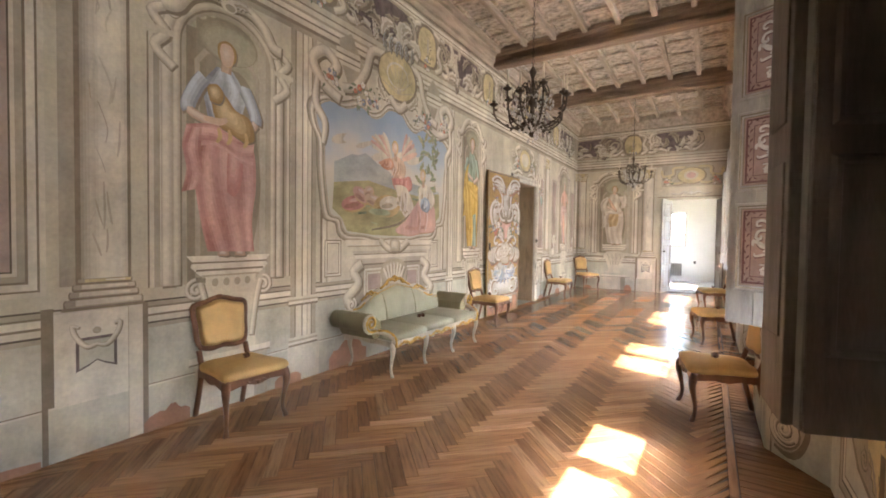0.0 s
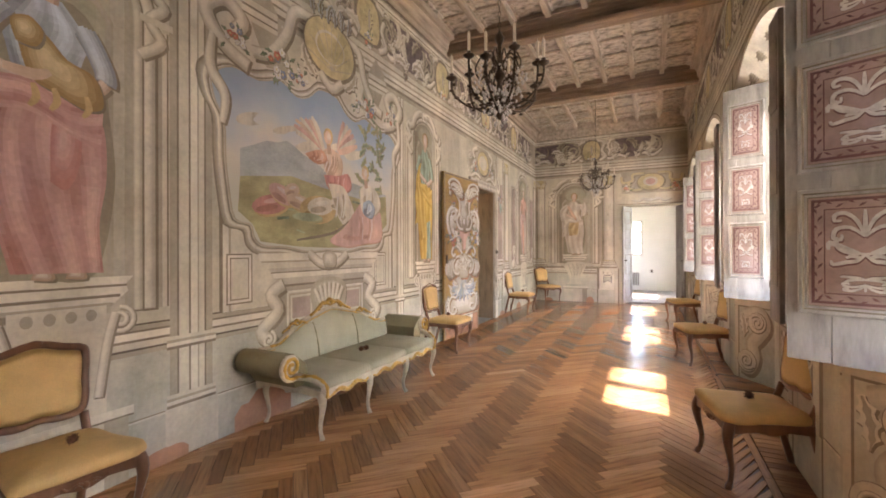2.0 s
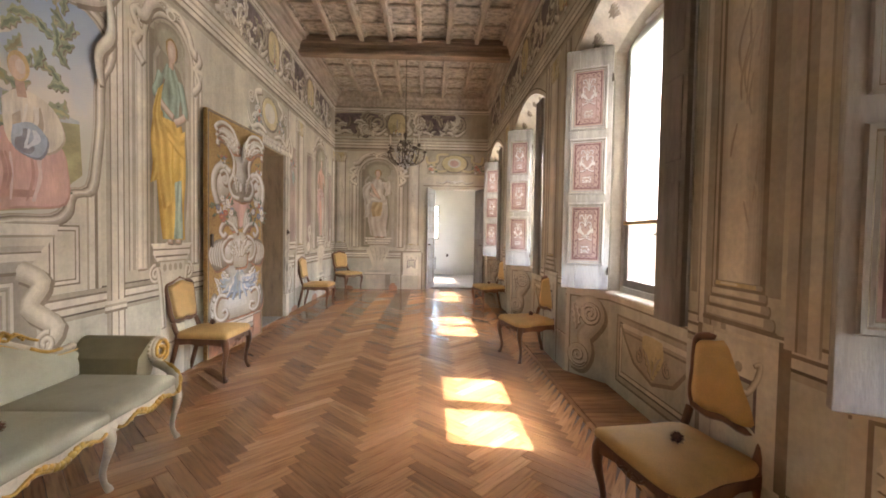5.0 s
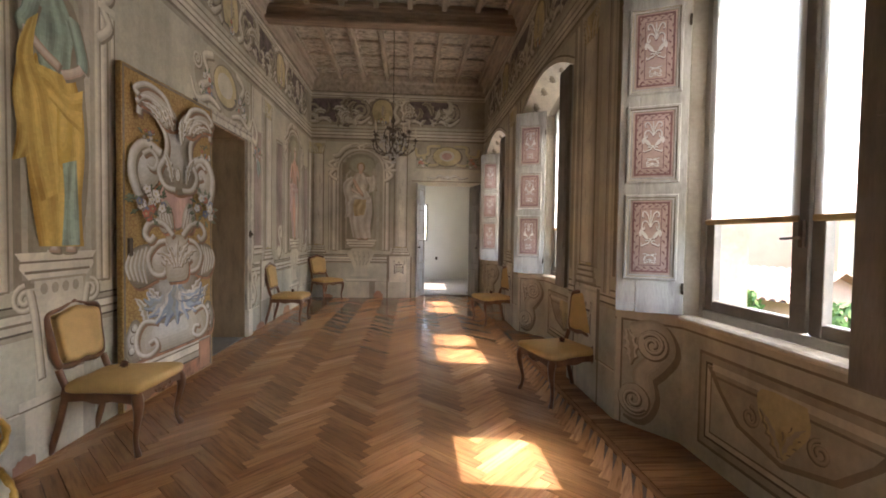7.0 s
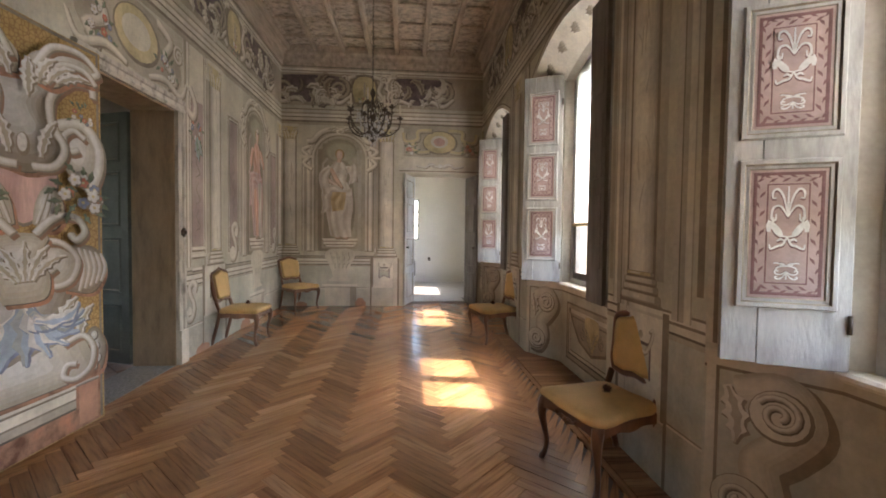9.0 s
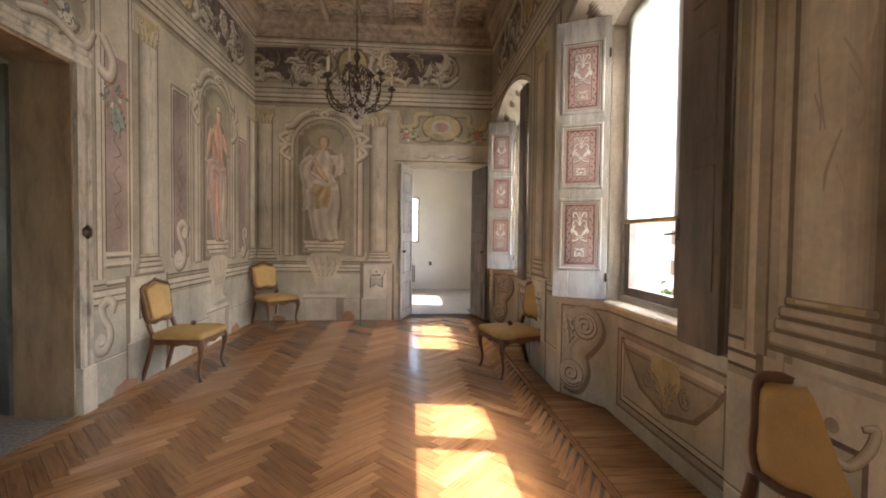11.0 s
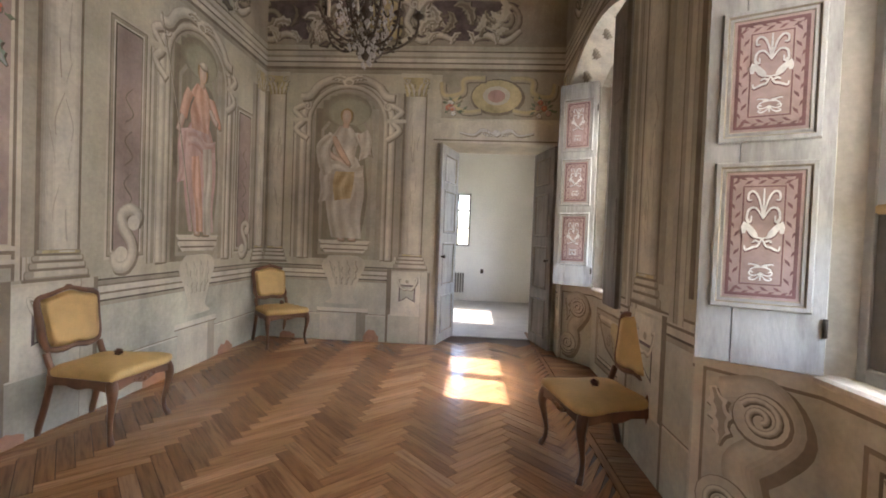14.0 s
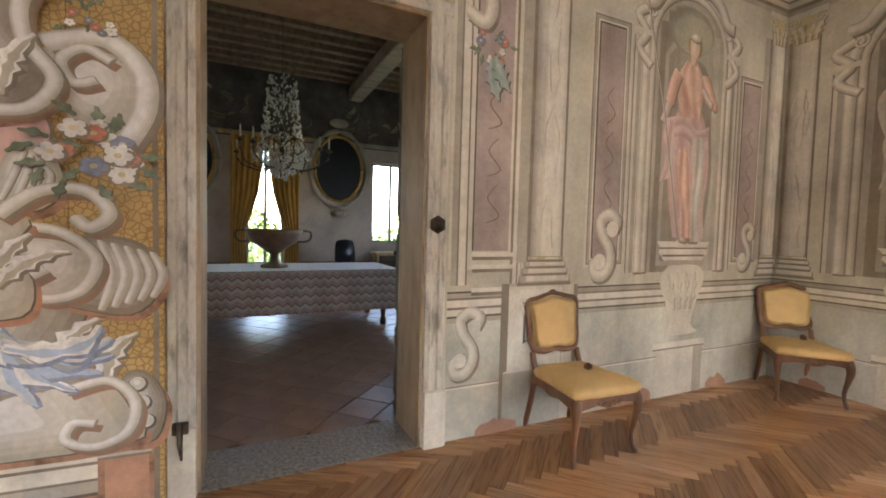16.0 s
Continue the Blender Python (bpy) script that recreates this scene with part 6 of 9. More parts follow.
def big_picture():
    """Landscape in a shaped frame with a scrolled crown and a console below."""
    c = 4.52
    f = Fresco(left)
    f.rect(3.30, 5.75, 0.95, 3.42, "cream")
    f.strips(3.30, 0.95, 2.9, [(0.03, "shade"), (0.05, "stone"), (0.02, "mid")])
    f.strips(5.62, 0.95, 2.9, [(0.02, "mid"), (0.05, "stone"), (0.03, "shade")])
    for a, b in ((3.36, 3.60), (5.32, 5.56)):
        f.border([(a, 1.0), (b, 1.0), (b, 1.40), (a, 1.40)], [(0.012, "shade"), (0.02, "stone"), (0.01, "shade")])
    f.part("painted_surround", W, "cream painted wall surround")
    half = [(0.0, 1.44), (0.30, 1.42), (0.55, 1.46), (0.80, 1.47), (0.90, 1.54), (0.93, 1.64), (1.08, 1.68), (1.13, 1.90), (1.16, 2.15), (1.17, 2.42), (1.25, 2.56), (1.27, 2.74), (1.10, 2.86), (0.86, 2.84), (0.62, 2.92), (0.44, 2.84), (0.28, 2.88), (0.14, 3.00), (0.0, 3.02)]
    half = smooth_line(half, 3)
    out = [(c + u, v) for u, v in half] + [(c - u, v) for u, v in half[-2:0:-1]]
    f = Fresco(left, 0.004)
    for k, t in ((1.10, "shade"), (1.088, tone("shade", "mid", 0.6)), (1.078, "tone_b"), (1.068, "tone_a"), (1.058, "stone"), (1.046, "cream"), (1.036, "tone_b"), (1.028, "shade"), (1.018, "tone_a"), (1.010, "mid")):
        f.field([(c + (x - c) * k, 2.2 + (y - 2.2) * (1 + (k - 1) * 1.05)) for x, y in out], t)
    f.part("picture_frame_painted", W, "shaped stone-coloured painted frame")
    f = Fresco(left, 0.007)
    f.field(out, "sky_pic")
    inside = lambda pts: [(min(max(x, c - 1.12), c + 1.12), y) for x, y in pts]
    rnd = random.Random(3)
    for k in range(14):
        f.disc(c - 0.9 + 0.11 * k + rnd.uniform(-0.05, 0.05), 2.50 + 0.10 * math.sin(k) + rnd.uniform(-0.05, 0.05), rnd.uniform(0.12, 0.22), rnd.uniform(0.03, 0.07), "sky_pic" if k % 3 else "white_cloth", 16, 0.3)
    f.field(inside([(c - 1.04, 2.24), (c - 0.9, 2.30), (c - 0.78, 2.36), (c - 0.66, 2.37), (c - 0.55, 2.41), (c - 0.46, 2.38), (c - 0.34, 2.32), (c - 0.2, 2.29), (c - 0.05, 2.22), (c + 0.15, 2.17), (c + 0.4, 2.16), (c + 1.04, 2.1), (c + 1.04, 1.95), (c - 1.04, 1.95)]), "hill")
    f.field(inside([(c - 1.04, 2.02), (c - 0.5, 2.10), (c - 0.1, 2.05), (c + 0.5, 2.0), (c + 1.04, 2.08), (c + 1.06, 1.74), (c + 0.92, 1.64), (c + 0.84, 1.50), (c + 0.4, 1.46), (c, 1.45), (c - 0.4, 1.46), (c - 0.84, 1.50), (c - 0.92, 1.64), (c - 1.06, 1.74)]), "meadow")
    rnd = random.Random(8)
    for k in range(16):
        x, y = c + rnd.uniform(-1.0, 0.9), rnd.uniform(1.5, 2.02)
        f.line([(x, y), (x + rnd.uniform(0.1, 0.35), y + rnd.uniform(-0.05, 0.05))], rnd.uniform(0.015, 0.05), rnd.choice(("meadow", "leaf_green", "tan", "tree_paint")), True)
    for k in range(36):
        a, r = rnd.uniform(0, 6.28), math.sqrt(rnd.random())
        f.acanthus(c + 0.76 + 0.28 * r * math.cos(a), 2.42 + 0.42 * r * math.sin(a), 0.16, rnd.uniform(-1.2, 4.0), (("shade", "tree_paint", "leaf_green"), ("mid", "tree_paint", "meadow"))[k % 2], 3, 0.5, 0.4)
    # resting group: reclining shapes and pale sheep
    for x, y, a, b, m, r in ((-0.74, 1.82, 0.20, 0.085, "rose", 0.2), (-0.62, 1.92, 0.15, 0.08, "rose_pale", -0.4), (-0.50, 1.97, 0.09, 0.065, "flesh", 0.3), (-0.40, 1.87, 0.17, 0.07, "flesh", -0.2), (-0.16, 1.83, 0.25, 0.13, "tan", 0.1), (-0.12, 1.86, 0.19, 0.09, "white_cloth", 0.15), (0.08, 1.90, 0.07, 0.06, "white_cloth", 0.0), (-0.30, 1.74, 0.2, 0.04, "tree_paint", 0.0)):
        f.disc(c + x + 0.012, y - 0.02, a, b, "meadow" if m == "tree_paint" else "tan", 16, r).disc(c + x, y, a, b, m, 16, r)
        if m + "_fold" in M:
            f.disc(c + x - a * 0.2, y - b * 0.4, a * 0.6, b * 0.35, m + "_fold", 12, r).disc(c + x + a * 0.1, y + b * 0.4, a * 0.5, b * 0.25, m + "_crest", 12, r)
    # the winged figure's feathers, fanned
    for k in range(7):
        a = math.radians(168 - 8 * k)
        L = 0.38 + 0.05 * math.sin(k * 0.9)
        f.line([(4.44, 2.42), (4.44 + L * 0.5 * math.cos(a), 2.43 + L * 0.62 * math.sin(a)), (4.44 + L * math.cos(a), 2.44 + L * 0.92 * math.sin(a))], 0.055, ("white_cloth", "rose_pale", "flesh")[k % 3], True, 4)
    for k in range(6):
        a = math.radians(75 - 11 * k)
        f.line([(4.66, 2.44), (4.66 + 0.16 * math.cos(a), 2.44 + 0.18 * math.sin(a)), (4.66 + 0.34 * math.cos(a), 2.46 + 0.34 * math.sin(a))], 0.075, ("rose_pale", "white_cloth", "salmon_crest")[k % 3], True, 4)
    figures = (([(4.40, 2.40), (4.52, 2.46), (4.68, 2.42), (4.72, 2.30), (4.66, 2.16), (4.52, 2.14), (4.44, 2.26)], "flesh"),
               ([(4.18, 2.34), (4.40, 2.42), (4.48, 2.34), (4.34, 2.28)], "salmon"),
               ([(4.44, 2.18), (4.66, 2.20), (4.82, 2.24), (4.86, 2.10), (4.70, 2.02), (4.50, 2.06)], "rose"),
               ([(4.50, 2.10), (4.72, 2.10), (4.84, 1.98), (4.92, 1.80), (4.80, 1.66), (4.66, 1.76), (4.58, 1.92)], "white_cloth"),
               ([(4.78, 1.72), (4.86, 1.74), (4.84, 1.58), (4.76, 1.52), (4.70, 1.56)], "flesh"),
               ([(5.02, 1.94), (5.36, 1.92), (5.44, 1.76), (5.42, 1.54), (5.10, 1.50), (4.80, 1.46), (4.52, 1.52), (4.74, 1.66), (4.90, 1.82)], "rose_pale"),
               ([(5.02, 2.10), (5.14, 2.18), (5.34, 2.12), (5.42, 1.96), (5.30, 1.84), (5.06, 1.86)], "white_cloth"),
               ([(5.08, 1.96), (5.20, 2.00), (5.30, 1.92), (5.24, 1.80), (5.08, 1.84)], "blue"))
    for pts, m in figures:
        q = rounded(pts, 4)
        mx, my = sum(p[0] for p in q) / len(q), sum(p[1] for p in q) / len(q)
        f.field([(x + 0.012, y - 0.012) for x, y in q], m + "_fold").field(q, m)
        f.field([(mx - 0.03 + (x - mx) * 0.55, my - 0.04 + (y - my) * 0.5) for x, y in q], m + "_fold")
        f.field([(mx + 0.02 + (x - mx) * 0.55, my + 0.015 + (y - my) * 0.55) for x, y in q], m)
        ys = [p[1] for p in q]
        span = max(ys) - min(ys)
        for k in range(6):
            x = mx + rnd.uniform(-0.35, 0.35) * (max(p[0] for p in q) - min(p[0] for p in q)) * 0.7
            f.line([(x, my + span * 0.26), (x + rnd.uniform(-0.02, 0.03), my), (x - 0.03 + rnd.uniform(-0.04, 0.04), my - span * 0.3)], rnd.uniform(0.014, 0.03), m + ("_fold", "_crest")[k % 2], True, 4)
    for x, y in ((4.50, 2.56), (5.12, 2.29)):
        f.line([(x + 0.02, y - 0.16), (x, y - 0.05)], 0.06, "flesh_fold").disc(x, y + 0.012, 0.068, 0.085, "tan").disc(x - 0.008, y, 0.052, 0.068, "flesh").disc(x + 0.01, y + 0.012, 0.03, 0.04, "flesh_crest")
    f.line([(c - 0.45, 1.52), (c + 0.05, 1.60), (c + 0.3, 1.74)], 0.03, "shade", True, 3)
    f.part("painted_landscape", W, "painted pastoral landscape under a blue sky")
    # crown: broken pediment, shell shield, garlands
    f = Fresco(left, 0.013)
    for d in (-1, 1):
        f.field([(c + d * 0.48, 3.02), (c + d * 0.62, 3.42), (c + d * 0.80, 3.68), (c + d * 0.98, 3.56), (c + d * 0.94, 3.30), (c + d * 0.78, 2.98)], "mid")
        f.bands(min(c + d * 0.66, c + d * 1.02), max(c + d * 0.66, c + d * 1.02), 3.30, [(0.04, "cream"), (0.015, "shade"), (0.05, "stone"), (0.02, "shade"), (0.05, "cream")])
        f.stroke([(c + d * 0.22, 3.66), (c + d * 0.46, 3.62), (c + d * 0.56, 3.36), (c + d * 0.74, 3.12), (c + d * 0.92, 3.06)], 0.11, GREY, False)
        f.stroke([(c + d * 0.96, 2.92), (c + d * 1.20, 3.02), (c + d * 1.34, 3.22), (c + d * 1.18, 3.36), (c + d * 1.02, 3.26), (c + d * 1.10, 3.14)], 0.12, GREY, False)
        f.stroke([(c + d * 1.28, 3.05), (c + d * 1.30, 2.80), (c + d * 1.18, 2.62), (c + d * 1.20, 2.40)], 0.09, GREY)
        f.flowers(c + d * 1.10, 3.10, 0.12, 9, 21 + d)
        f.flowers(c + d * 0.62, 3.06, 0.16, 12, 31 + d)
        f.flowers(c + d * 0.40, 3.02, 0.10, 8, 41 + d)
        f.acanthus(c + d * 0.2, 3.12, 0.34, 1.57 - d * 1.1, GREY, 5, 0.45, d * 0.7)
    f.disc(c, 3.44, 0.40, 0.31, "shade", 24).disc(c - 0.01, 3.45, 0.37, 0.285, "gold_paint", 24).disc(c - 0.015, 3.46, 0.22, 0.16, "cream", 20).disc(c - 0.01, 3.452, 0.20, 0.145, "gold_paint", 20)
    for k in range(9):
        a = math.pi * (0.05 + 0.9 * k / 8)
        f.line([(c, 3.24), (c + 0.34 * math.cos(a), 3.26 + 0.44 * math.sin(a))], 0.016, "mid", True)
    for k in range(6):
        f.acanthus(c - 0.25 + 0.1 * k, 3.70, 0.22, 1.57 + 0.35 * (k - 2.5) * -0.5, ("deep", "hill", "shade"), 4, 0.4, 0.5 * (1 if k > 2 else -1))
    f.stroke([(c - 0.16, 3.16), (c, 3.06), (c + 0.16, 3.16)], 0.1, GREY, False)
    f.part("painted_crown", W, "scrolled painted crown with ochre shell shield and garlands")
    # console below: stepped stone cornice, a block with sunk panels, a fluted shell and side scrolls
    f = Fresco(left, 0.010)
    f.field([(c - 0.72, 0.62), (c - 0.66, 1.12), (c + 0.66, 1.12), (c + 0.72, 0.62)], "tone_b")
    for z0, z1, a, b, t in ((1.335, 1.40, 0.87, 0.85, "stone"), (1.32, 1.335, 0.84, 0.84, "mid"), (1.27, 1.32, 0.82, 0.79, "cream"), (1.235, 1.27, 0.77, 0.74, "tone_a"), (1.225, 1.235, 0.74, 0.74, "shade"), (1.18, 1.225, 0.73, 0.70, "stone"), (1.12, 1.18, 0.69, 0.66, "tone_a"), (1.10, 1.12, 0.66, 0.66, "shade")):
        f.field([(c - b, z0), (c + b, z0), (c + a, z1), (c - a, z1)], t)
    for d in (-1, 1):
        q = sorted((c + d * 0.20, c + d * 0.56))
        f.border([(q[0], 0.74), (q[1], 0.74), (q[1], 1.06), (q[0], 1.06)], [(0.02, "stone"), (0.012, "tone_a"), (0.012, "mid"), (0.02, "cream"), (0.008, "mid")])
        f.rect(q[0] + 0.07, q[1] - 0.07, 0.81, 0.99, "pink")
        f.stroke([(c + d * 0.60, 1.13), (c + d * 0.74, 1.04), (c + d * 0.66, 0.90), (c + d * 0.84, 0.74), (c + d * 0.70, 0.62)], 0.12, GREY, False)
        f.spiral(c + d * 0.76, 0.66, 0.075, d, 1.2, 1.5, 0.035)
    f.body([(c - 0.20, 0.78), (c, 0.68), (c + 0.20, 0.78), (c + 0.27, 1.0), (c + 0.20, 1.12), (c, 1.16), (c - 0.20, 1.12), (c - 0.27, 1.0)], "mid", "cream", 4)
    for k in range(-3, 4):
        f.round_bar([(c + 0.020 * k, 0.74), (c + 0.045 * k, 0.92), (c + 0.068 * k, 1.10 - 0.006 * k * k)], 0.052, GREY)
    f.stroke([(c - 0.28, 1.40), (c - 0.14, 1.31), (c, 1.285), (c + 0.14, 1.31), (c + 0.28, 1.40)], 0.09, GREY, False)
    f.body([(c - 0.08, 1.26), (c + 0.08, 1.26), (c + 0.10, 1.38), (c, 1.42), (c - 0.10, 1.38)], "mid", "stone", 5)
    f.part("painted_console", W, "painted stone console with fluted shell")


big_picture()
# second niche with a figure in yellow and teal
paint_niche(W, left, 6.18, 6.98, 1.05, 3.34)
paint_pedestal(W, left, 6.60, 0.62, 1.26, 0.40)
f, P = paint_figure(W, left, 6.57, 0.62, 1.26, 3.12, "yellow", "teal", 2, ((0.36, 0.66, 0.10, 0.60), (-0.34, 0.70, 0.06, 0.62)))
f.drape([P(0.08, 0.30), P(0.10, 0.18), P(0.06, 0.02)], [P(0.26, 0.32), P(0.28, 0.18), P(0.30, 0.02)], "teal", 8, 1.6, 0.5)
f.drape([P(-0.30, 0.72), P(-0.42, 0.60), P(-0.34, 0.48), P(-0.30, 0.30), P(-0.20, 0.16)], [P(-0.18, 0.76), P(-0.24, 0.62), P(-0.06, 0.50), P(0.02, 0.32), P(0.04, 0.20)], "yellow", 10, 2.0, 1.0)
f.part("painted_figure", W, "painted draped figure in yellow and teal")
# over the doorway
f = Fresco(left, 0.004)
f.field(rounded([(8.45, 2.80), (9.55, 2.80), (9.72, 3.05), (9.40, 3.36), (8.60, 3.36), (8.28, 3.05)], 4), "mid")
f.disc(9.02, 3.10, 0.33, 0.25, "shade", 22).disc(9.01, 3.11, 0.30, 0.225, "gold_paint", 22).disc(9.0, 3.12, 0.2, 0.14, "cream", 18)
for d in (-1, 1):
    f.stroke([(9.0 + d * 0.30, 3.36), (9.0 + d * 0.52, 3.26), (9.0 + d * 0.40, 3.06), (9.0 + d * 0.60, 2.92), (9.0 + d * 0.44, 2.82)], 0.09, GREY, False)
    f.spiral(9.0 + d * 0.66, 3.18, 0.10, d, 0.8, 1.6, 0.032)
    f.flowers(9.0 + d * 0.44, 2.98, 0.15, 10, 61 + d)
    f.stroke([(9.0 + d * 0.15, 2.80), (9.0 + d * 0.4, 2.86), (9.0 + d * 0.68, 2.78), (9.0 + d * 0.80, 2.94)], 0.07, GREY)
f.part("painted_overdoor", W, "painted overdoor shield with scrolls and flowers")
# bay beyond the doorway
f = Fresco(left)
f.rect(9.76, 10.32, 1.1, 3.42, "cream")
f.strips(9.78, 1.0, 3.42, [(0.04, "mid"), (0.012, "shade"), (0.05, "stone"), (0.012, "shade")])
f.strips(10.22, 1.0, 3.42, [(0.02, "shade"), (0.03, "cream"), (0.012, "shade"), (0.02, "stone"), (0.012, "mid")])
f.rect(9.93, 10.20, 1.22, 2.85, "pink")
f.line([(9.93, 1.22), (9.93, 2.85)], 0.012, "deep")
for z in (1.16, 1.08, 0.93):
    f.rect(9.93, 10.24, z, z + 0.022, "shade").rect(9.93, 10.24, z + 0.022, z + 0.05, "stone")
for z in (1.5, 1.8, 2.1):
    f.line([(10.02, z - 0.1), (10.12, z - 0.05), (10.03, z + 0.06), (10.1, z + 0.15)], 0.012, "shade", True, 4)
f.stroke([(9.86, 2.70), (9.98, 2.66), (10.02, 2.80), (9.9, 2.96)], 0.09, GREY, False)
f.flowers(10.03, 2.52, 0.13, 10, 77, ("red_flower", "white_flower", "blue_flower"))
f.acanthus(10.03, 2.44, 0.26, -1.5, ("deep", "hill", "teal"), 4, 0.5, 0.2)
f.acanthus(10.05, 2.46, 0.24, -1.2, ("deep", "teal", "hill"), 4, 0.5, 0.2)
f.s_scroll(9.90, 0.62, 0.42, 1, 0.075, GREY)
f.part("painted_panel", W, "narrow mauve panel with hanging flowers")
paint_plinth(W, left, 10.22, 10.78, 0.98, 0.40)
paint_column(W, left, 10.38, 10.64, 1.14, 3.18)
paint_capital(W, left, 10.38, 10.64, 3.14)
paint_flank(W, left, 10.86, 11.26, 1.10, 2.95, "pink")
paint_flank(W, left, 12.58, 12.98, 1.10, 2.80, "pink")
paint_niche(W, left, 11.42, 12.42, 1.05, 3.34)
paint_pedestal(W, left, 11.95, 0.66, 1.30, 0.46, True)
f, P = paint_figure(W, left, 11.93, 0.70, 1.30, 3.0, "rose_pale", "salmon", 3, ((0.40, 0.68, 0.22, 0.74), (-0.36, 0.66, -0.46, 0.56)))
f.drape([P(0.06, 0.50), P(0.10, 0.34), P(0.10, 0.16), P(0.12, 0.0)], [P(0.26, 0.52), P(0.30, 0.34), P(0.28, 0.16), P(0.30, 0.0)], "white_cloth", 9, 1.8, 0.4)
f.drape([P(-0.18, 0.44), P(-0.16, 0.30), P(-0.08, 0.16), P(-0.04, 0.02)], [P(-0.02, 0.46), P(0.04, 0.30), P(0.08, 0.16), P(0.10, 0.02)], "salmon", 8, 1.6, 1.2)
f.line([P(-0.80, 1.12), P(-0.45, 0.62), P(-0.12, 0.02)], 0.018, "shade").line([P(-0.806, 1.12), P(-0.456, 0.62), P(-0.126, 0.02)], 0.007, "cream")
f.body([P(-0.08, 0.975), P(0.0, 1.0), P(0.10, 1.0), P(0.12, 0.97), P(0.02, 0.96)], "mid", "stone", 4)
f.part("painted_figure", W, "painted draped figure in salmon holding a staff")
f = Fresco(left, 0.0105)
f.s_scroll(11.06, 1.26, 0.48, 1, 0.095)
f.s_scroll(12.80, 1.26, 0.40, 1, 0.075)
f.part("painted_scroll", W, "white painted S-scrolls beside the niche")
paint_column(W, left, 13.04, 13.24, 1.14, 3.18, "painted brown marble corner column")
paint_capital(W, left, 13.04, 13.24, 3.14)
paint_frieze(W, left, NY, FY, 100)
for a, b, hh in ((0.0, 1.10, 0.09), (1.66, 1.98, 0.16), (2.75, 3.05, 0.13), (3.42, 4.0, 0.30), (6.25, 6.4, 0.1), (9.98, 10.3, 0.10), (11.25, 11.62, 0.14), (12.32, 12.6, 0.12)):
    bare_patch(W, left, a, b, hh)

# end wall
W = wall_far
paint_dado(W, far, LX, -0.24)
paint_column(W, far, -2.32, -2.12, 1.14, 3.18, "painted brown marble corner column")
paint_capital(W, far, -2.32, -2.12, 3.14)
paint_niche(W, far, -1.86, -0.74, 1.05, 3.32)
paint_pedestal(W, far, -1.29, 0.68, 1.29, 0.42, True)
f, P = paint_figure(W, far, -1.32, 0.70, 1.29, 2.98, "white_cloth", "white_cloth", 4, ((0.40, 0.70, 0.28, 0.80), (-0.34, 0.68, 0.10, 0.56)))
f.drape([P(-0.34, 0.80), P(-0.52, 0.72), P(-0.50, 0.60), P(-0.40, 0.48)], [P(-0.20, 0.78), P(-0.26, 0.70), P(-0.24, 0.60), P(-0.20, 0.52)], "white_cloth", 8, 1.6, 0.6)
f.drape([P(0.26, 0.80), P(0.30, 0.70), P(0.26, 0.60)], [P(0.42, 0.84), P(0.50, 0.74), P(0.44, 0.64)], "white_cloth", 7, 1.5, 0.2)
f.line([P(-0.20, 0.78), P(-0.06, 0.66), P(0.10, 0.57)], 0.09, "flesh_fold", True, 4).line([P(-0.21, 0.785), P(-0.07, 0.67), P(0.09, 0.58)], 0.06, "flesh", True, 4)
f.drape([P(-0.16, 0.52), P(-0.20, 0.42), P(-0.16, 0.30)], [P(0.20, 0.52), P(0.18, 0.42), P(0.14, 0.32)], "tan", 9, 2.0, 0.5)
f.part("painted_figure", W, "painted draped figure in white with an ochre sash")
paint_plinth(W, far, -0.66, -0.20, 0.92, 0.36)
paint_column(W, far, -0.55, -0.30, 1.10, 3.18)
paint_capital(W, far, -0.55, -0.30, 3.14)
f = Fresco(far, 0.004)
f.field([(-0.10, 2.88), (1.40, 2.88), (1.40, 3.42), (-0.10, 3.42)], "mid")
f.disc(0.60, 3.15, 0.34, 0.23, "shade", 22).disc(0.59, 3.16, 0.31, 0.205, "gold_paint", 22).disc(0.585, 3.17, 0.17, 0.12, "cream", 18).disc(0.585, 3.165, 0.11, 0.08, "rose_pale", 14)
for d in (-1, 1):
    f.stroke([(0.6 + d * 0.16, 3.38), (0.6 + d * 0.42, 3.36), (0.6 + d * 0.44, 3.20), (0.6 + d * 0.66, 3.16), (0.6 + d * 0.70, 3.32)], 0.08, ("shade", "gold_paint", "mid"), False)
    f.stroke([(0.6 + d * 0.20, 2.98), (0.6 + d * 0.40, 2.96), (0.6 + d * 0.56, 3.06), (0.6 + d * 0.46, 3.14)], 0.07, WARM, False)
    f.flowers(0.6 + d * 0.56, 3.0, 0.13, 9, 81 + d, ("rose_pale", "red_flower", "white_flower"))
f.part("painted_overdoor", W, "painted ochre shield with scrolls over the doorway")
paint_frieze(W, far, LX, RX, 300)
for a, b, hh in ((-2.1, -1.9, 0.10), (-1.0, -0.8, 0.16)):
    bare_patch(W, far, a, b, hh)
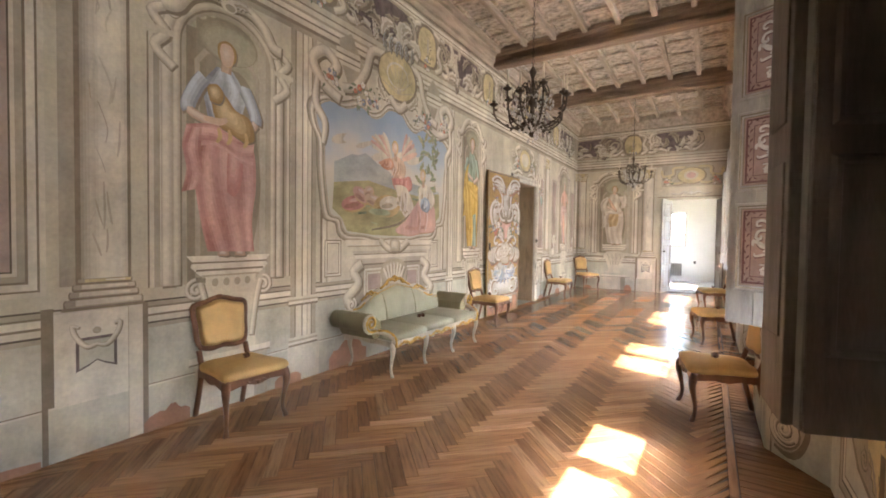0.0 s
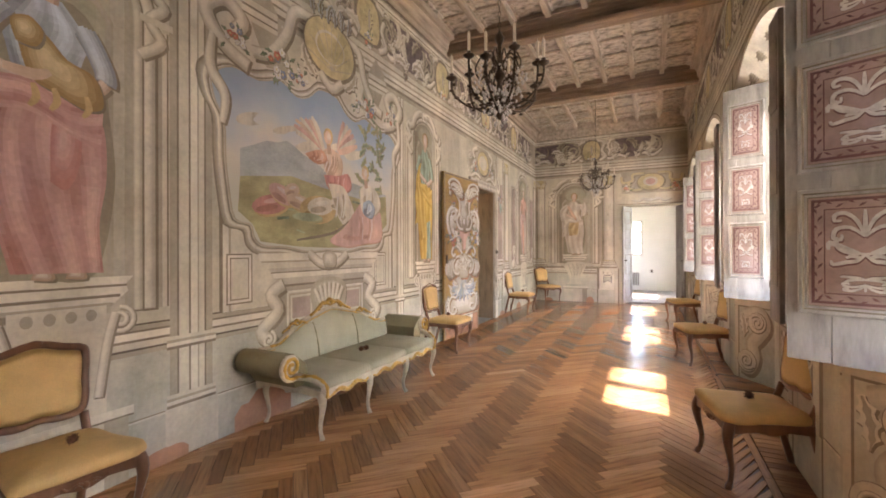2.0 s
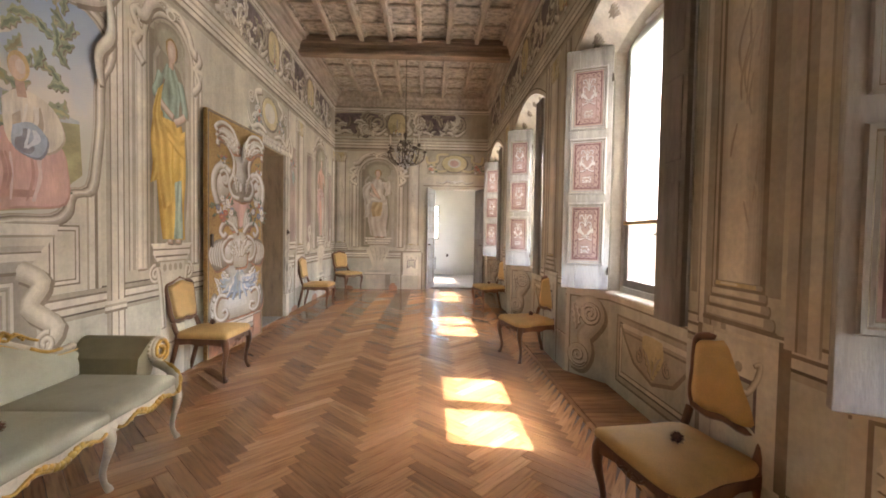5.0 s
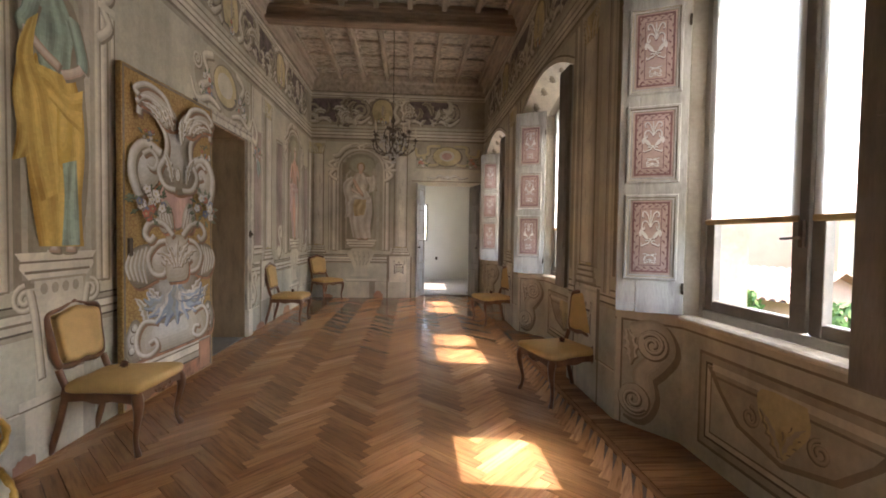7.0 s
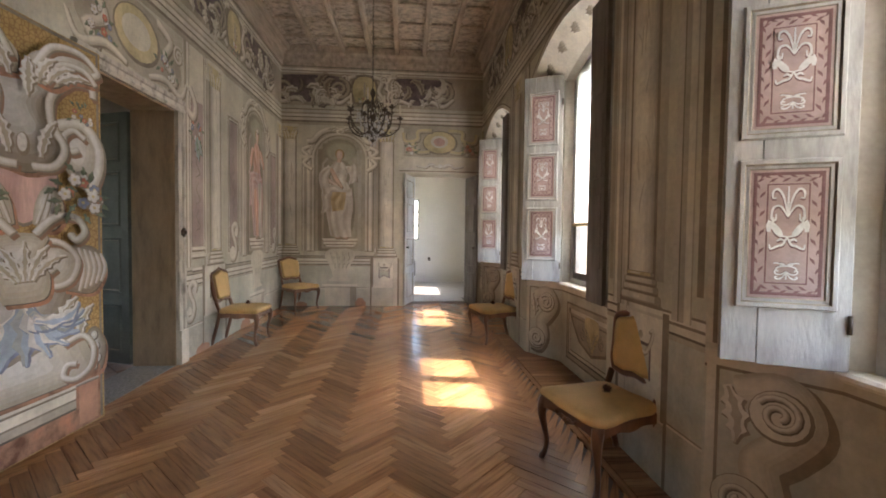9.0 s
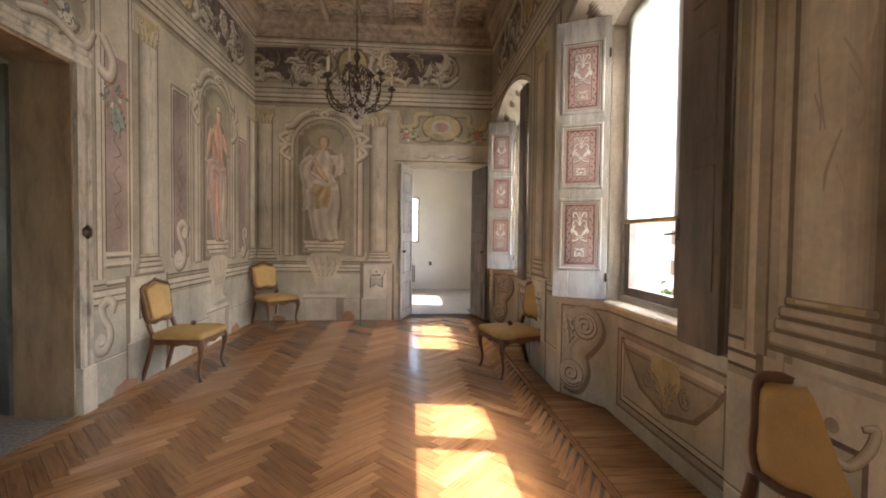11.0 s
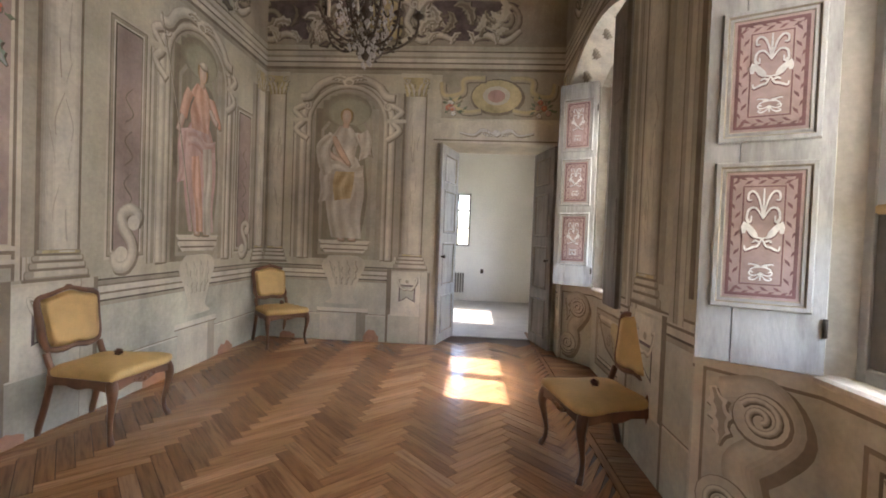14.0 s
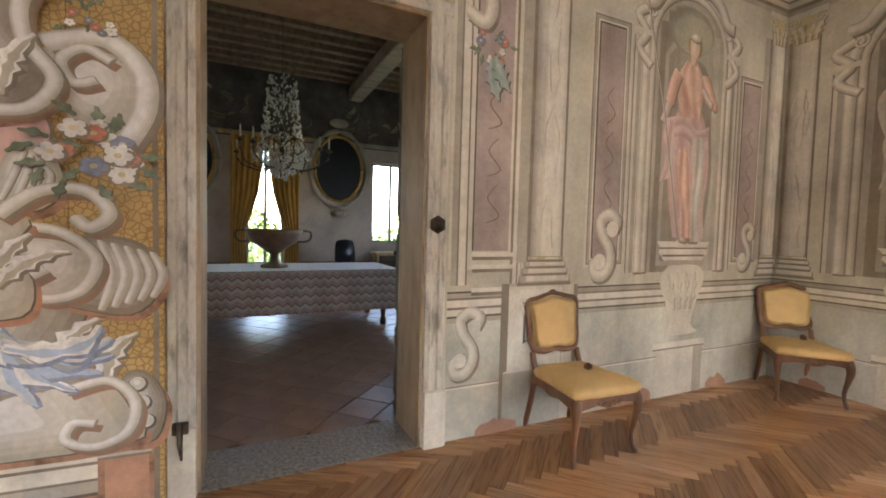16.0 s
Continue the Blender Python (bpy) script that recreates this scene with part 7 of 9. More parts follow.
# painted lintel of the end doorway
s = Shape()
n = 12
for i in range(n):
    a0, a1 = i / n, (i + 1) / n
    u0, u1 = -0.20 + 1.57 * a0, -0.20 + 1.57 * a1
    z0, z1 = 2.80 + 0.06 * math.sin(math.pi * a0), 2.80 + 0.06 * math.sin(math.pi * a1)
    s.add([far(u0, 2.575, 0.03), far(u1, 2.575, 0.03), far(u1, z1, 0.03), far(u0, z0, 0.03), far(u0, 2.575, 0), far(u1, 2.575, 0), far(u1, z1, 0), far(u0, z0, 0)], [(0, 1, 2, 3), (3, 2, 6, 7), (0, 1, 5, 4)], "cream")
lint = structure("door_trim", s, "ochre painted lintel with white scrollwork", "trim")
f = Fresco(far, 0.031)
for d in (-1, 1):
    f.stroke([(0.6, 2.66), (0.6 + d * 0.16, 2.74), (0.6 + d * 0.28, 2.67), (0.6 + d * 0.46, 2.70)], 0.04, ("shade", "white_flower", "mid"))
    f.acanthus(0.6 + d * 0.06, 2.66, 0.16, 1.57 - d * 0.9, ("shade", "white_flower", "mid"), 4, 0.4, -d * 0.5)
f.disc(0.6, 2.70, 0.05, 0.04, "white_flower", 10)
f.line([(-0.18, 2.60), (1.36, 2.60)], 0.018, "shade")
f.part("lintel_scrollwork", lint)

# window wall: piers, splays with S-scrolls, parapets
W = wall_right
edges = [NY] + [v for y in WIN for v in (y - NEAR[y], y + 1.2)] + [FY]
for a, b in zip(edges[::2], edges[1::2]):
    if b - a < 0.2:
        continue
    f = Fresco(right, 0.0015)
    f.rect(a, b, 0.0, 0.9, "dado")
    f.bands(a, b, 0.84, [(0.03, "mid"), (0.014, "deep"), (0.04, "cream"), (0.016, "shade"), (0.04, "stone"), (0.014, "shade")])
    f.bands(a, b, 0.36, [(0.012, "stone"), (0.01, "shade")])
    f.rect(a + 0.02, a + 0.07, 1.1, 3.42, "shade").rect(b - 0.07, b - 0.02, 1.1, 3.42, "mid")
    f.part("painted_dado", W, "grey painted pier base")
    if b - a < 1.4:
        c = (a + b) / 2 + 0.08
        f = Fresco(right, 0.004)
        f.strips(b - 0.30, 0.95, 3.42, [(0.035, "mid"), (0.03, "cream"), (0.04, "tone_a"), (0.012, "shade"), (0.05, "tone_b"), (0.035, "stone"), (0.012, "mid")])
        f.strips(a + 0.10, 0.95, 3.42, [(0.012, "mid"), (0.05, "cream"), (0.04, "tone_b"), (0.012, "shade"), (0.05, "tone_a")])
        f.part("painted_pilaster", W, "painted pilaster of grey vertical mouldings")
        paint_plinth(W, right, c - 0.24, c + 0.24, 0.95, 0.36)
        paint_column(W, right, c - 0.13, c + 0.13, 1.14, 3.20)
        paint_capital(W, right, c - 0.13, c + 0.13, 3.16)
paint_frieze(W, right, NY, FY, 500)
for yc in WIN:
    for d in (-1, 1):
        ang = math.atan2(0.4, 0.28)

        def splay(u, v, h, yc=yc, d=d):
            # u from the room edge (0) to the window (1)
            return (RX + 0.28 * u - h * 0.8, yc + d * ((1.2 if d > 0 else NEAR[yc]) * (1 - u) + 0.8 * u) - d * h * 0.57, v)
        f = Fresco(splay, 0.002)
        f.rect(0.0, 1.0, 0.0, 0.86, "dado").rect(0.0, 1.0, 0.80, 0.87, "cream").rect(0.0, 1.0, 0.785, 0.80, "shade")
        f.rect(0.02, 0.10, 0.0, 0.80, "cream").rect(0.10, 0.13, 0.0, 0.80, "shade").rect(0.0, 0.06, 0.9, 3.1, "cream").rect(0.06, 0.10, 0.9, 3.1, "shade")

        def splay2(u, v, h, g=splay):
            return g(0.5 + u / 0.488, v, h)
        g = Fresco(splay2, 0.006)
        g.stroke([(-0.10, 0.70), (0.06, 0.74), (0.13, 0.62), (0.06, 0.50), (-0.02, 0.40), (0.0, 0.26), (-0.06, 0.14), (-0.16, 0.16)], 0.15, ("shade", "cream", "mid"), False)
        g.acanthus(-0.15, 0.72, 0.26, -1.2, ("shade", "stone", "mid"), 4, 0.45, -0.3)
        g.disc(0.05, 0.63, 0.115, 0.115, "shade").disc(0.045, 0.635, 0.105, 0.105, "cream")
        g.spiral(0.045, 0.635, 0.085, -1, 2.6, 1.6, 0.026, ("deep", "stone", "shade"))
        g.disc(-0.08, 0.20, 0.125, 0.125, "shade").disc(-0.085, 0.205, 0.115, 0.115, "cream")
        g.spiral(-0.085, 0.205, 0.09, -1, -0.5, 1.6, 0.028, ("deep", "stone", "shade"))
        f.part("painted_splay", W, "painted reveal with moulded edge")
        g.part("painted_scroll", W, "large painted S-scroll bracket")

    def para(u, v, h, yc=yc):
        return (1.70 - h, yc + u, v)
    f = Fresco(para, 0.002)
    f.rect(-0.8, 0.8, 0.0, 0.84, "dado")
    f.rect(-0.8, 0.8, 0.80, 0.84, "cream").rect(-0.8, 0.8, 0.785, 0.80, "shade")
    f.border([(-0.62, 0.10), (0.62, 0.10), (0.62, 0.70), (-0.62, 0.70)], [(0.02, "shade"), (0.04, "mid"), (0.015, "deep"), (0.03, "cream"), (0.012, "shade")])
    f.field([(-0.55, 0.62), (0.55, 0.62), (0.46, 0.50), (0.30, 0.34), (0.0, 0.26), (-0.30, 0.34), (-0.46, 0.50)], "shade")
    f.field([(-0.50, 0.62), (0.50, 0.62), (0.42, 0.50), (0.27, 0.36), (0.0, 0.29), (-0.27, 0.36), (-0.42, 0.50)], "mid")
    f.rect(-0.50, 0.50, 0.60, 0.64, "cream").rect(-0.48, 0.48, 0.56, 0.575, "shade")
    f.field(rounded([(-0.13, 0.62), (0.13, 0.62), (0.15, 0.50), (0.07, 0.38), (0.0, 0.30), (-0.07, 0.38), (-0.15, 0.50)], 3), "gold_paint")
    for d in (-1, 1):
        f.spiral(d * 0.20, 0.44, 0.06, d, 1.57, 1.4, 0.022, DARK)
        f.acanthus(0, 0.32, 0.24, 1.57 - d * 0.35, WARM, 4, 0.4, -d * 0.3)
    f.part("painted_parapet", W, "painted parapet panel with ochre shell")
    # pale painted edge of the arch and flowers on its soffit
    f = Fresco(right, 0.004)
    ym, hw = niche_mid(yc)
    a = arc(ym, hw + 0.015, 3.13, 0.295)
    f.line(a, 0.05, "stone")
    f.line([(y, z + 0.04) for y, z in a], 0.018, "shade")
    f.part("painted_arch_edge", W, "pale painted edge of the window arch")

    def soffit(u, v, h, yc=yc):
        # u along the arch, v from the room face (0) to the window (1)
        t = (u + 1) / 2
        ym, hw = niche_mid(yc)
        y = ym + (yc - ym) * v + u * (hw + (0.8 - hw) * v) * 0.999
        z = 3.14 - 0.06 * v + (0.28 - 0.12 * v) * (1 - u * u)
        return (RX + 0.28 * v, y, z - h)
    f = Fresco(soffit, 0.005)
    n = 12
    for k in range(n):
        u0, u1 = -0.98 + 1.96 * k / n, -0.98 + 1.96 * (k + 1) / n
        f.field([(u0, 0.02), (u1, 0.02), (u1, 0.98), (u0, 0.98)], "stone")
        f.h -= 0.00006
    f.h += 0.003
    for k in range(5):
        f.acanthus(-0.75 + 0.36 * k, 0.3, 0.32, 0.8, ("shade", "mid", "gold_paint"), 4, 0.5, 0.5)
    f.part("painted_soffit", W, "white painted arch soffit with leaves")


# ---- doors and trims ----
def jamb_trim():
    prof = [(0.0, 0.0), (0.0, 0.035), (0.03, 0.045), (0.045, 0.03), (0.075, 0.03), (0.085, 0.045), (0.115, 0.05), (0.13, 0.03), (0.135, 0.0)]
    for nm, y, d in (("door_trim_left", 8.40, -1), ("door_trim_right", 9.60, 1)):
        s = Shape()
        s.rings([[(LX + h, y + d * u, z) for u, h in prof] for z in (0.36, 2.62)], "peeling", smooth=False)
        s.box(LX, LX + 0.055, min(y, y + d * 0.145), max(y, y + d * 0.145), 0, 0.36, "stone", 0.008)
        structure(nm, s, "peeling cream painted door jamb on a stone base", "trim")
    s = Shape()
    s.rings([[(LX + h, y, 2.62 + u) for u, h in prof] for y in (8.26, 9.74)], "peeling", smooth=False)
    structure("door_trim_head", s, "peeling cream painted door head", "trim")
    # inner lining of the opening
    s = Shape()
    s.box(LX - 0.42, LX - 0.002, 9.585, 9.602, 0, 2.62, "lining_tan")
    s.box(LX - 0.42, LX - 0.002, 8.398, 8.415, 0, 2.62, "lining_tan")
    s.box(LX - 0.42, LX - 0.002, 8.415, 9.585, 2.605, 2.622, "lining_tan")
    structure("door_lining", s, "brown painted lining of the doorway", "trim")
    s = Shape()
    s.lathe([(0.0, 0.0), (0.052, 0.003), (0.056, 0.010), (0.02, 0.016), (0.018, 0.034), (0.0, 0.038)], "iron", seg=6)
    plate = thing("strike_plate", s, pose(LX + 0.045, 9.66, 1.38, 0, 90, 0), "dark iron strike plate on the door jamb", "lock plate")
    s = Shape()
    s.tube([(LX + 0.07, 8.335, 0.40), (LX + 0.085, 8.335, 0.30), (LX + 0.07, 8.34, 0.22)], [0.016, 0.012, 0.006], "iron", 8)
    s.box(LX + 0.05, LX + 0.068, 8.30, 8.37, 0.34, 0.40, "iron", 0.006)
    thing("door_pintle", s, None, "dark wrought iron pintle on the jamb base", "hinge")


jamb_trim()


def painted_leaf():
    """The open door leaf folded back on the wall, painted with scrolls and flowers on ochre."""
    L, H = 1.235, 2.62
    a = math.degrees(math.atan2(8.295 - 7.06, 0.085))
    ob = thing("door_leaf", None, pose(-2.335, 7.06, 0.025, 0, 0, a), "open double door leaf painted with white scrolls and flowers on ochre", "door")
    s = Shape()
    for u0, u1 in ((0.0, 0.90), (0.903, L)):
        s.box(u0, u1, -0.042, 0.0, 0, H, "ochre_door", 0.004)
    part("board", s, ob)

    def fr(u, v, h):
        return (u, -0.042 - h, v)
    f = Fresco(fr, 0.0015)
    f.rect(0.012, L - 0.03, 0.01, 0.34, "red_marble").rect(L * 0.82, L - 0.06, 0.03, 0.30, "terra")
    f.bands(0.03, L - 0.05, 0.30, [(0.012, "shade"), (0.05, "tone_a"), (0.012, "mid"), (0.03, "stone")])
    f.bands(0.10, L * 0.80, 0.15, [(0.014, "deep"), (0.05, "tone_b"), (0.012, "shade"), (0.06, "stone"), (0.014, "shade"), (0.05, "cream"), (0.03, "tone_a"), (0.03, "stone")])
    f.line([(0.02, 0.02), (0.02, H - 0.02), (L - 0.03, H - 0.02), (L - 0.03, 0.02)], 0.022, "shade")
    f.part("painted_base", ob, "painted red marble base with stone mouldings")
    c = 0.58

    def fr2(u, v, h):
        return fr(0.625 + (u - 0.58) * 1.28, v, h)
    G = ("shade", "greywhite", "mid")
    f = Fresco(fr2, 0.006)

    def mass(pts, d=1, look_of="greywhite"):
        """A modelled scroll body: cast edge, grey rim, pale body."""
        q = [(c + d * u, v) for u, v in pts]
        f.field([(x + 0.020, y - 0.030) for x, y in rounded(q, 4)], "red_marble")
        f.body(q, "shade" if look_of == "tone_b" else "mid", "white_flower" if look_of != "tone_b" else "greywhite", 7, 0.12, "deep", 0.006)
    HI = ("shade", "white_flower", "mid")

    def bar(pts, w, d=1, taper=False):
        q = [(c + d * u, v) for u, v in pts]
        f.line([(x + 0.02, y - 0.028) for x, y in smooth_line(q, 5)], w * 0.9, tone("red_marble", "shade", 0.5), taper)
        f.stroke(q, w, HI, taper, 6)
    # tapering shank with standing leaves, and the bracket with rolled ends under it
    mass([(-0.28, 0.56), (0.28, 0.56), (0.20, 0.78), (0.25, 1.02), (-0.25, 1.02), (-0.20, 0.78)], 1, "tone_b")
    for d in (-1, 1):
        mass([(0.34, 0.36), (0.45, 0.37), (0.48, 0.54), (0.42, 0.68), (0.35, 0.64)], d, "tone_b")
        for k in range(3):
            f.disc(c + d * (0.425 - 0.012 * k), 0.45 + 0.085 * k, 0.030, 0.036, "deep", 12).disc(c + d * (0.423 - 0.012 * k), 0.455 + 0.085 * k, 0.024, 0.030, "greywhite", 10).disc(c + d * (0.421 - 0.012 * k), 0.46 + 0.085 * k, 0.010, 0.012, "white_flower", 8)
        f.acanthus(c + d * 0.30, 0.62, 0.26, 1.57 - d * 0.05, HI, 5, 0.34, -d * 0.45)
        f.acanthus(c + d * 0.16, 0.64, 0.32, 1.57 - d * 0.12, HI, 6, 0.34, -d * 0.4)
    mass([(-0.36, 0.36), (0.36, 0.36), (0.38, 0.50), (0.30, 0.65), (0.16, 0.60), (0.0, 0.57), (-0.16, 0.60), (-0.30, 0.65), (-0.38, 0.50)])
    for d in (-1, 1):
        bar([(0.20, 0.62), (0.32, 0.65), (0.39, 0.55), (0.37, 0.42), (0.28, 0.37), (0.20, 0.41), (0.22, 0.48), (0.28, 0.47)], 0.035, d)
    # blue leaves spilling over the bracket
    for k in range(13):
        q = (k - 6) / 6
        f.acanthus(c + 0.05 * q, 0.96 - 0.14 * abs(q), 0.40 - 0.10 * abs(q), -1.57 + 1.15 * q, ("blue_flower", ("white_flower", "blue", "hill", "greywhite")[k % 4], "blue"), 3, 0.34, 0.9 * q)
    # rolled side lobes, ribbed, with an inner curl
    for d in (-1, 1):
        mass([(0.20, 0.98), (0.38, 0.93), (0.47, 1.04), (0.46, 1.18), (0.37, 1.26), (0.22, 1.24)], d, "tone_b")
        for k in range(5):
            u = 0.30 + 0.036 * k
            f.stroke([(c + d * u, 1.245 - 0.012 * k), (c + d * (u + 0.030), 1.10), (c + d * u, 0.955 + 0.012 * k)], 0.026, ("mid", "white_flower", "tone_b"), True, 5)
        mass([(0.08, 1.28), (0.20, 1.28), (0.29, 1.17), (0.25, 1.03), (0.14, 1.00), (0.10, 1.12)], d)
        bar([(0.08, 1.30), (0.20, 1.28), (0.29, 1.17), (0.25, 1.04), (0.15, 1.01), (0.11, 1.08), (0.16, 1.13)], 0.038, d)
    mass([(-0.10, 0.94), (0.10, 0.94), (0.13, 1.08), (0.075, 1.20), (0.12, 1.33), (-0.12, 1.33), (-0.075, 1.20), (-0.13, 1.08)])
    for k in range(-2, 3):
        f.acanthus(c + 0.02 * k, 1.06, 0.24, 1.57 - 0.26 * k, HI, 4, 0.3, -0.25 * k)
    # rose field between two ribbed cornets
    f.field(rounded([(c - 0.13, 1.50), (c, 1.38), (c + 0.13, 1.50), (c + 0.19, 1.68), (c + 0.10, 1.80), (c - 0.10, 1.80), (c - 0.19, 1.68)], 4), "shade")
    f.field(rounded([(c - 0.12, 1.51), (c, 1.40), (c + 0.12, 1.51), (c + 0.18, 1.68), (c + 0.10, 1.79), (c - 0.10, 1.79), (c - 0.18, 1.68)], 4), "rose_pale")
    for d in (-1, 1):
        mass([(0.04, 1.40), (0.14, 1.36), (0.21, 1.45), (0.19, 1.58), (0.12, 1.64), (0.06, 1.54)], d)
        for k in range(4):
            f.stroke([(c + d * (0.06 + 0.035 * k), 1.40 + 0.01 * k), (c + d * (0.09 + 0.03 * k), 1.50), (c + d * (0.12 + 0.015 * k), 1.60 - 0.02 * k)], 0.020, HI, True, 4)
        bar([(0.05, 1.34), (0.15, 1.44), (0.27, 1.45), (0.33, 1.36), (0.28, 1.30), (0.24, 1.34)], 0.045, d)
        # tall C scrolls round a pale ground
        mass([(0.14, 1.98), (0.30, 2.06), (0.42, 1.94), (0.42, 1.78), (0.34, 1.66), (0.20, 1.78)], d)
        bar([(0.17, 2.02), (0.32, 2.07), (0.42, 1.96), (0.43, 1.80), (0.37, 1.64)], 0.07, d)
        bar([(0.34, 1.98), (0.27, 2.02), (0.21, 1.96), (0.24, 1.88), (0.30, 1.90)], 0.035, d)
    # vase body and its flared crown
    mass([(-0.16, 1.76), (0.0, 1.70), (0.16, 1.76), (0.20, 1.88), (0.13, 2.02), (0.12, 2.16), (0.22, 2.32), (-0.22, 2.32), (-0.12, 2.16), (-0.13, 2.02), (-0.20, 1.88)], 1, "tone_b")
    f.disc(c, 1.86, 0.034, 0.07, "shade", 14).disc(c - 0.004, 1.87, 0.024, 0.055, "white_flower", 12)
    for d in (-1, 1):
        bar([(0.03, 1.74), (0.14, 1.76), (0.20, 1.88), (0.13, 2.02), (0.13, 2.18), (0.24, 2.32), (0.36, 2.34), (0.38, 2.27)], 0.045, d)
        mass([(0.02, 2.26), (0.14, 2.24), (0.26, 2.34), (0.38, 2.36), (0.40, 2.46), (0.28, 2.51), (0.12, 2.46), (0.02, 2.38)], d)
        bar([(0.10, 2.26), (0.18, 2.40), (0.32, 2.43), (0.40, 2.36)], 0.038, d)
        bar([(0.05, 2.34), (0.14, 2.49), (0.30, 2.53), (0.41, 2.46), (0.38, 2.42)], 0.040, d)
        for k in range(3):
            f.acanthus(c + d * (0.06 + 0.05 * k), 2.24 + 0.02 * k, 0.22, 1.57 - d * (0.2 + 0.3 * k), HI, 4, 0.32, -d * 0.4)
        f.acanthus(c + d * 0.07, 1.80, 0.26, 1.57 - d * 0.1, HI, 5, 0.3, -d * 0.3)
        f.flowers(c + d * 0.285, 1.60, 0.15, 16, 91 + d, ("white_flower", "white_flower", "blue_flower", "red_flower", "white_flower"))
        f.flowers(c + d * 0.30, 2.12, 0.075, 7, 95 + d)
    f.acanthus(c, 2.36, 0.22, -1.57, HI, 5, 0.4, 0.0)
    f.part("painted_ornament", ob, "grey-white grisaille scrolls with flower bunches")
    s = Shape()
    s.box(0.05, 0.09, -0.062, -0.042, 1.18, 1.32, "iron", 0.005)
    part("latch", s, ob, "small dark iron latch")


painted_leaf()


def panel_leaf(name, a, b, H, mat, label, thick=0.04):
    """A panelled door leaf standing between two plan points."""
    L = math.hypot(b[0] - a[0], b[1] - a[1])
    ob = thing(name, None, pose(a[0], a[1], 0.012, 0, 0, math.degrees(math.atan2(b[1] - a[1], b[0] - a[0]))), label, "door")
    s = Shape()
    s.box(0, L, -thick / 2, thick / 2, 0, H, mat, 0.005)
    part("board", s, ob)
    for sd in (-1, 1):
        def fr(u, v, h, sd=sd):
            return (u, sd * (thick / 2 + h), v)
        for z0, z1 in ((0.12, 0.62), (0.74, 1.30), (1.42, 1.98), (2.08, H - 0.1)):
            s = Shape()
            m = min(0.10, L * 0.2)
            mould(s, fr, [(m, z0), (L - m, z0), (L - m, z1), (m, z1)], [(0, 0.0005, mat), (0.008, 0.014, mat), (0.022, 0.014, "shade"), (0.03, 0.003, mat), (0.045, 0.0035, mat)], True)
            part("panel_moulding", s, ob)
    s = Shape()
    for sd in (-1, 1):
        s.lathe([(0.012, 0), (0.012, 0.03), (0.022, 0.04), (0.022, 0.055), (0.0, 0.06)], "iron", seg=10)
        n = 50
        for i in range(len(s.v) - n, len(s.v)):
            x, y, z = s.v[i]
            s.v[i] = (L - 0.07 + x, sd * (thick / 2 + z), 1.12 + y)
    part("door_handle", s, ob, "dark iron knob")
    return ob


panel_leaf("door_leaf", (-2.825, 9.603), (-3.60, 9.90), 2.58, "green_door", "dark grey-green panelled door leaf standing open")
panel_leaf("door_leaf", (0.115, 13.82), (-0.075, 13.235), 2.54, "white_wood", "worn grey-white panelled door leaf standing open")
panel_leaf("door_leaf", (1.195, 13.82), (1.345, 13.22), 2.54, "shutter_back", "brown panelled door leaf standing open")


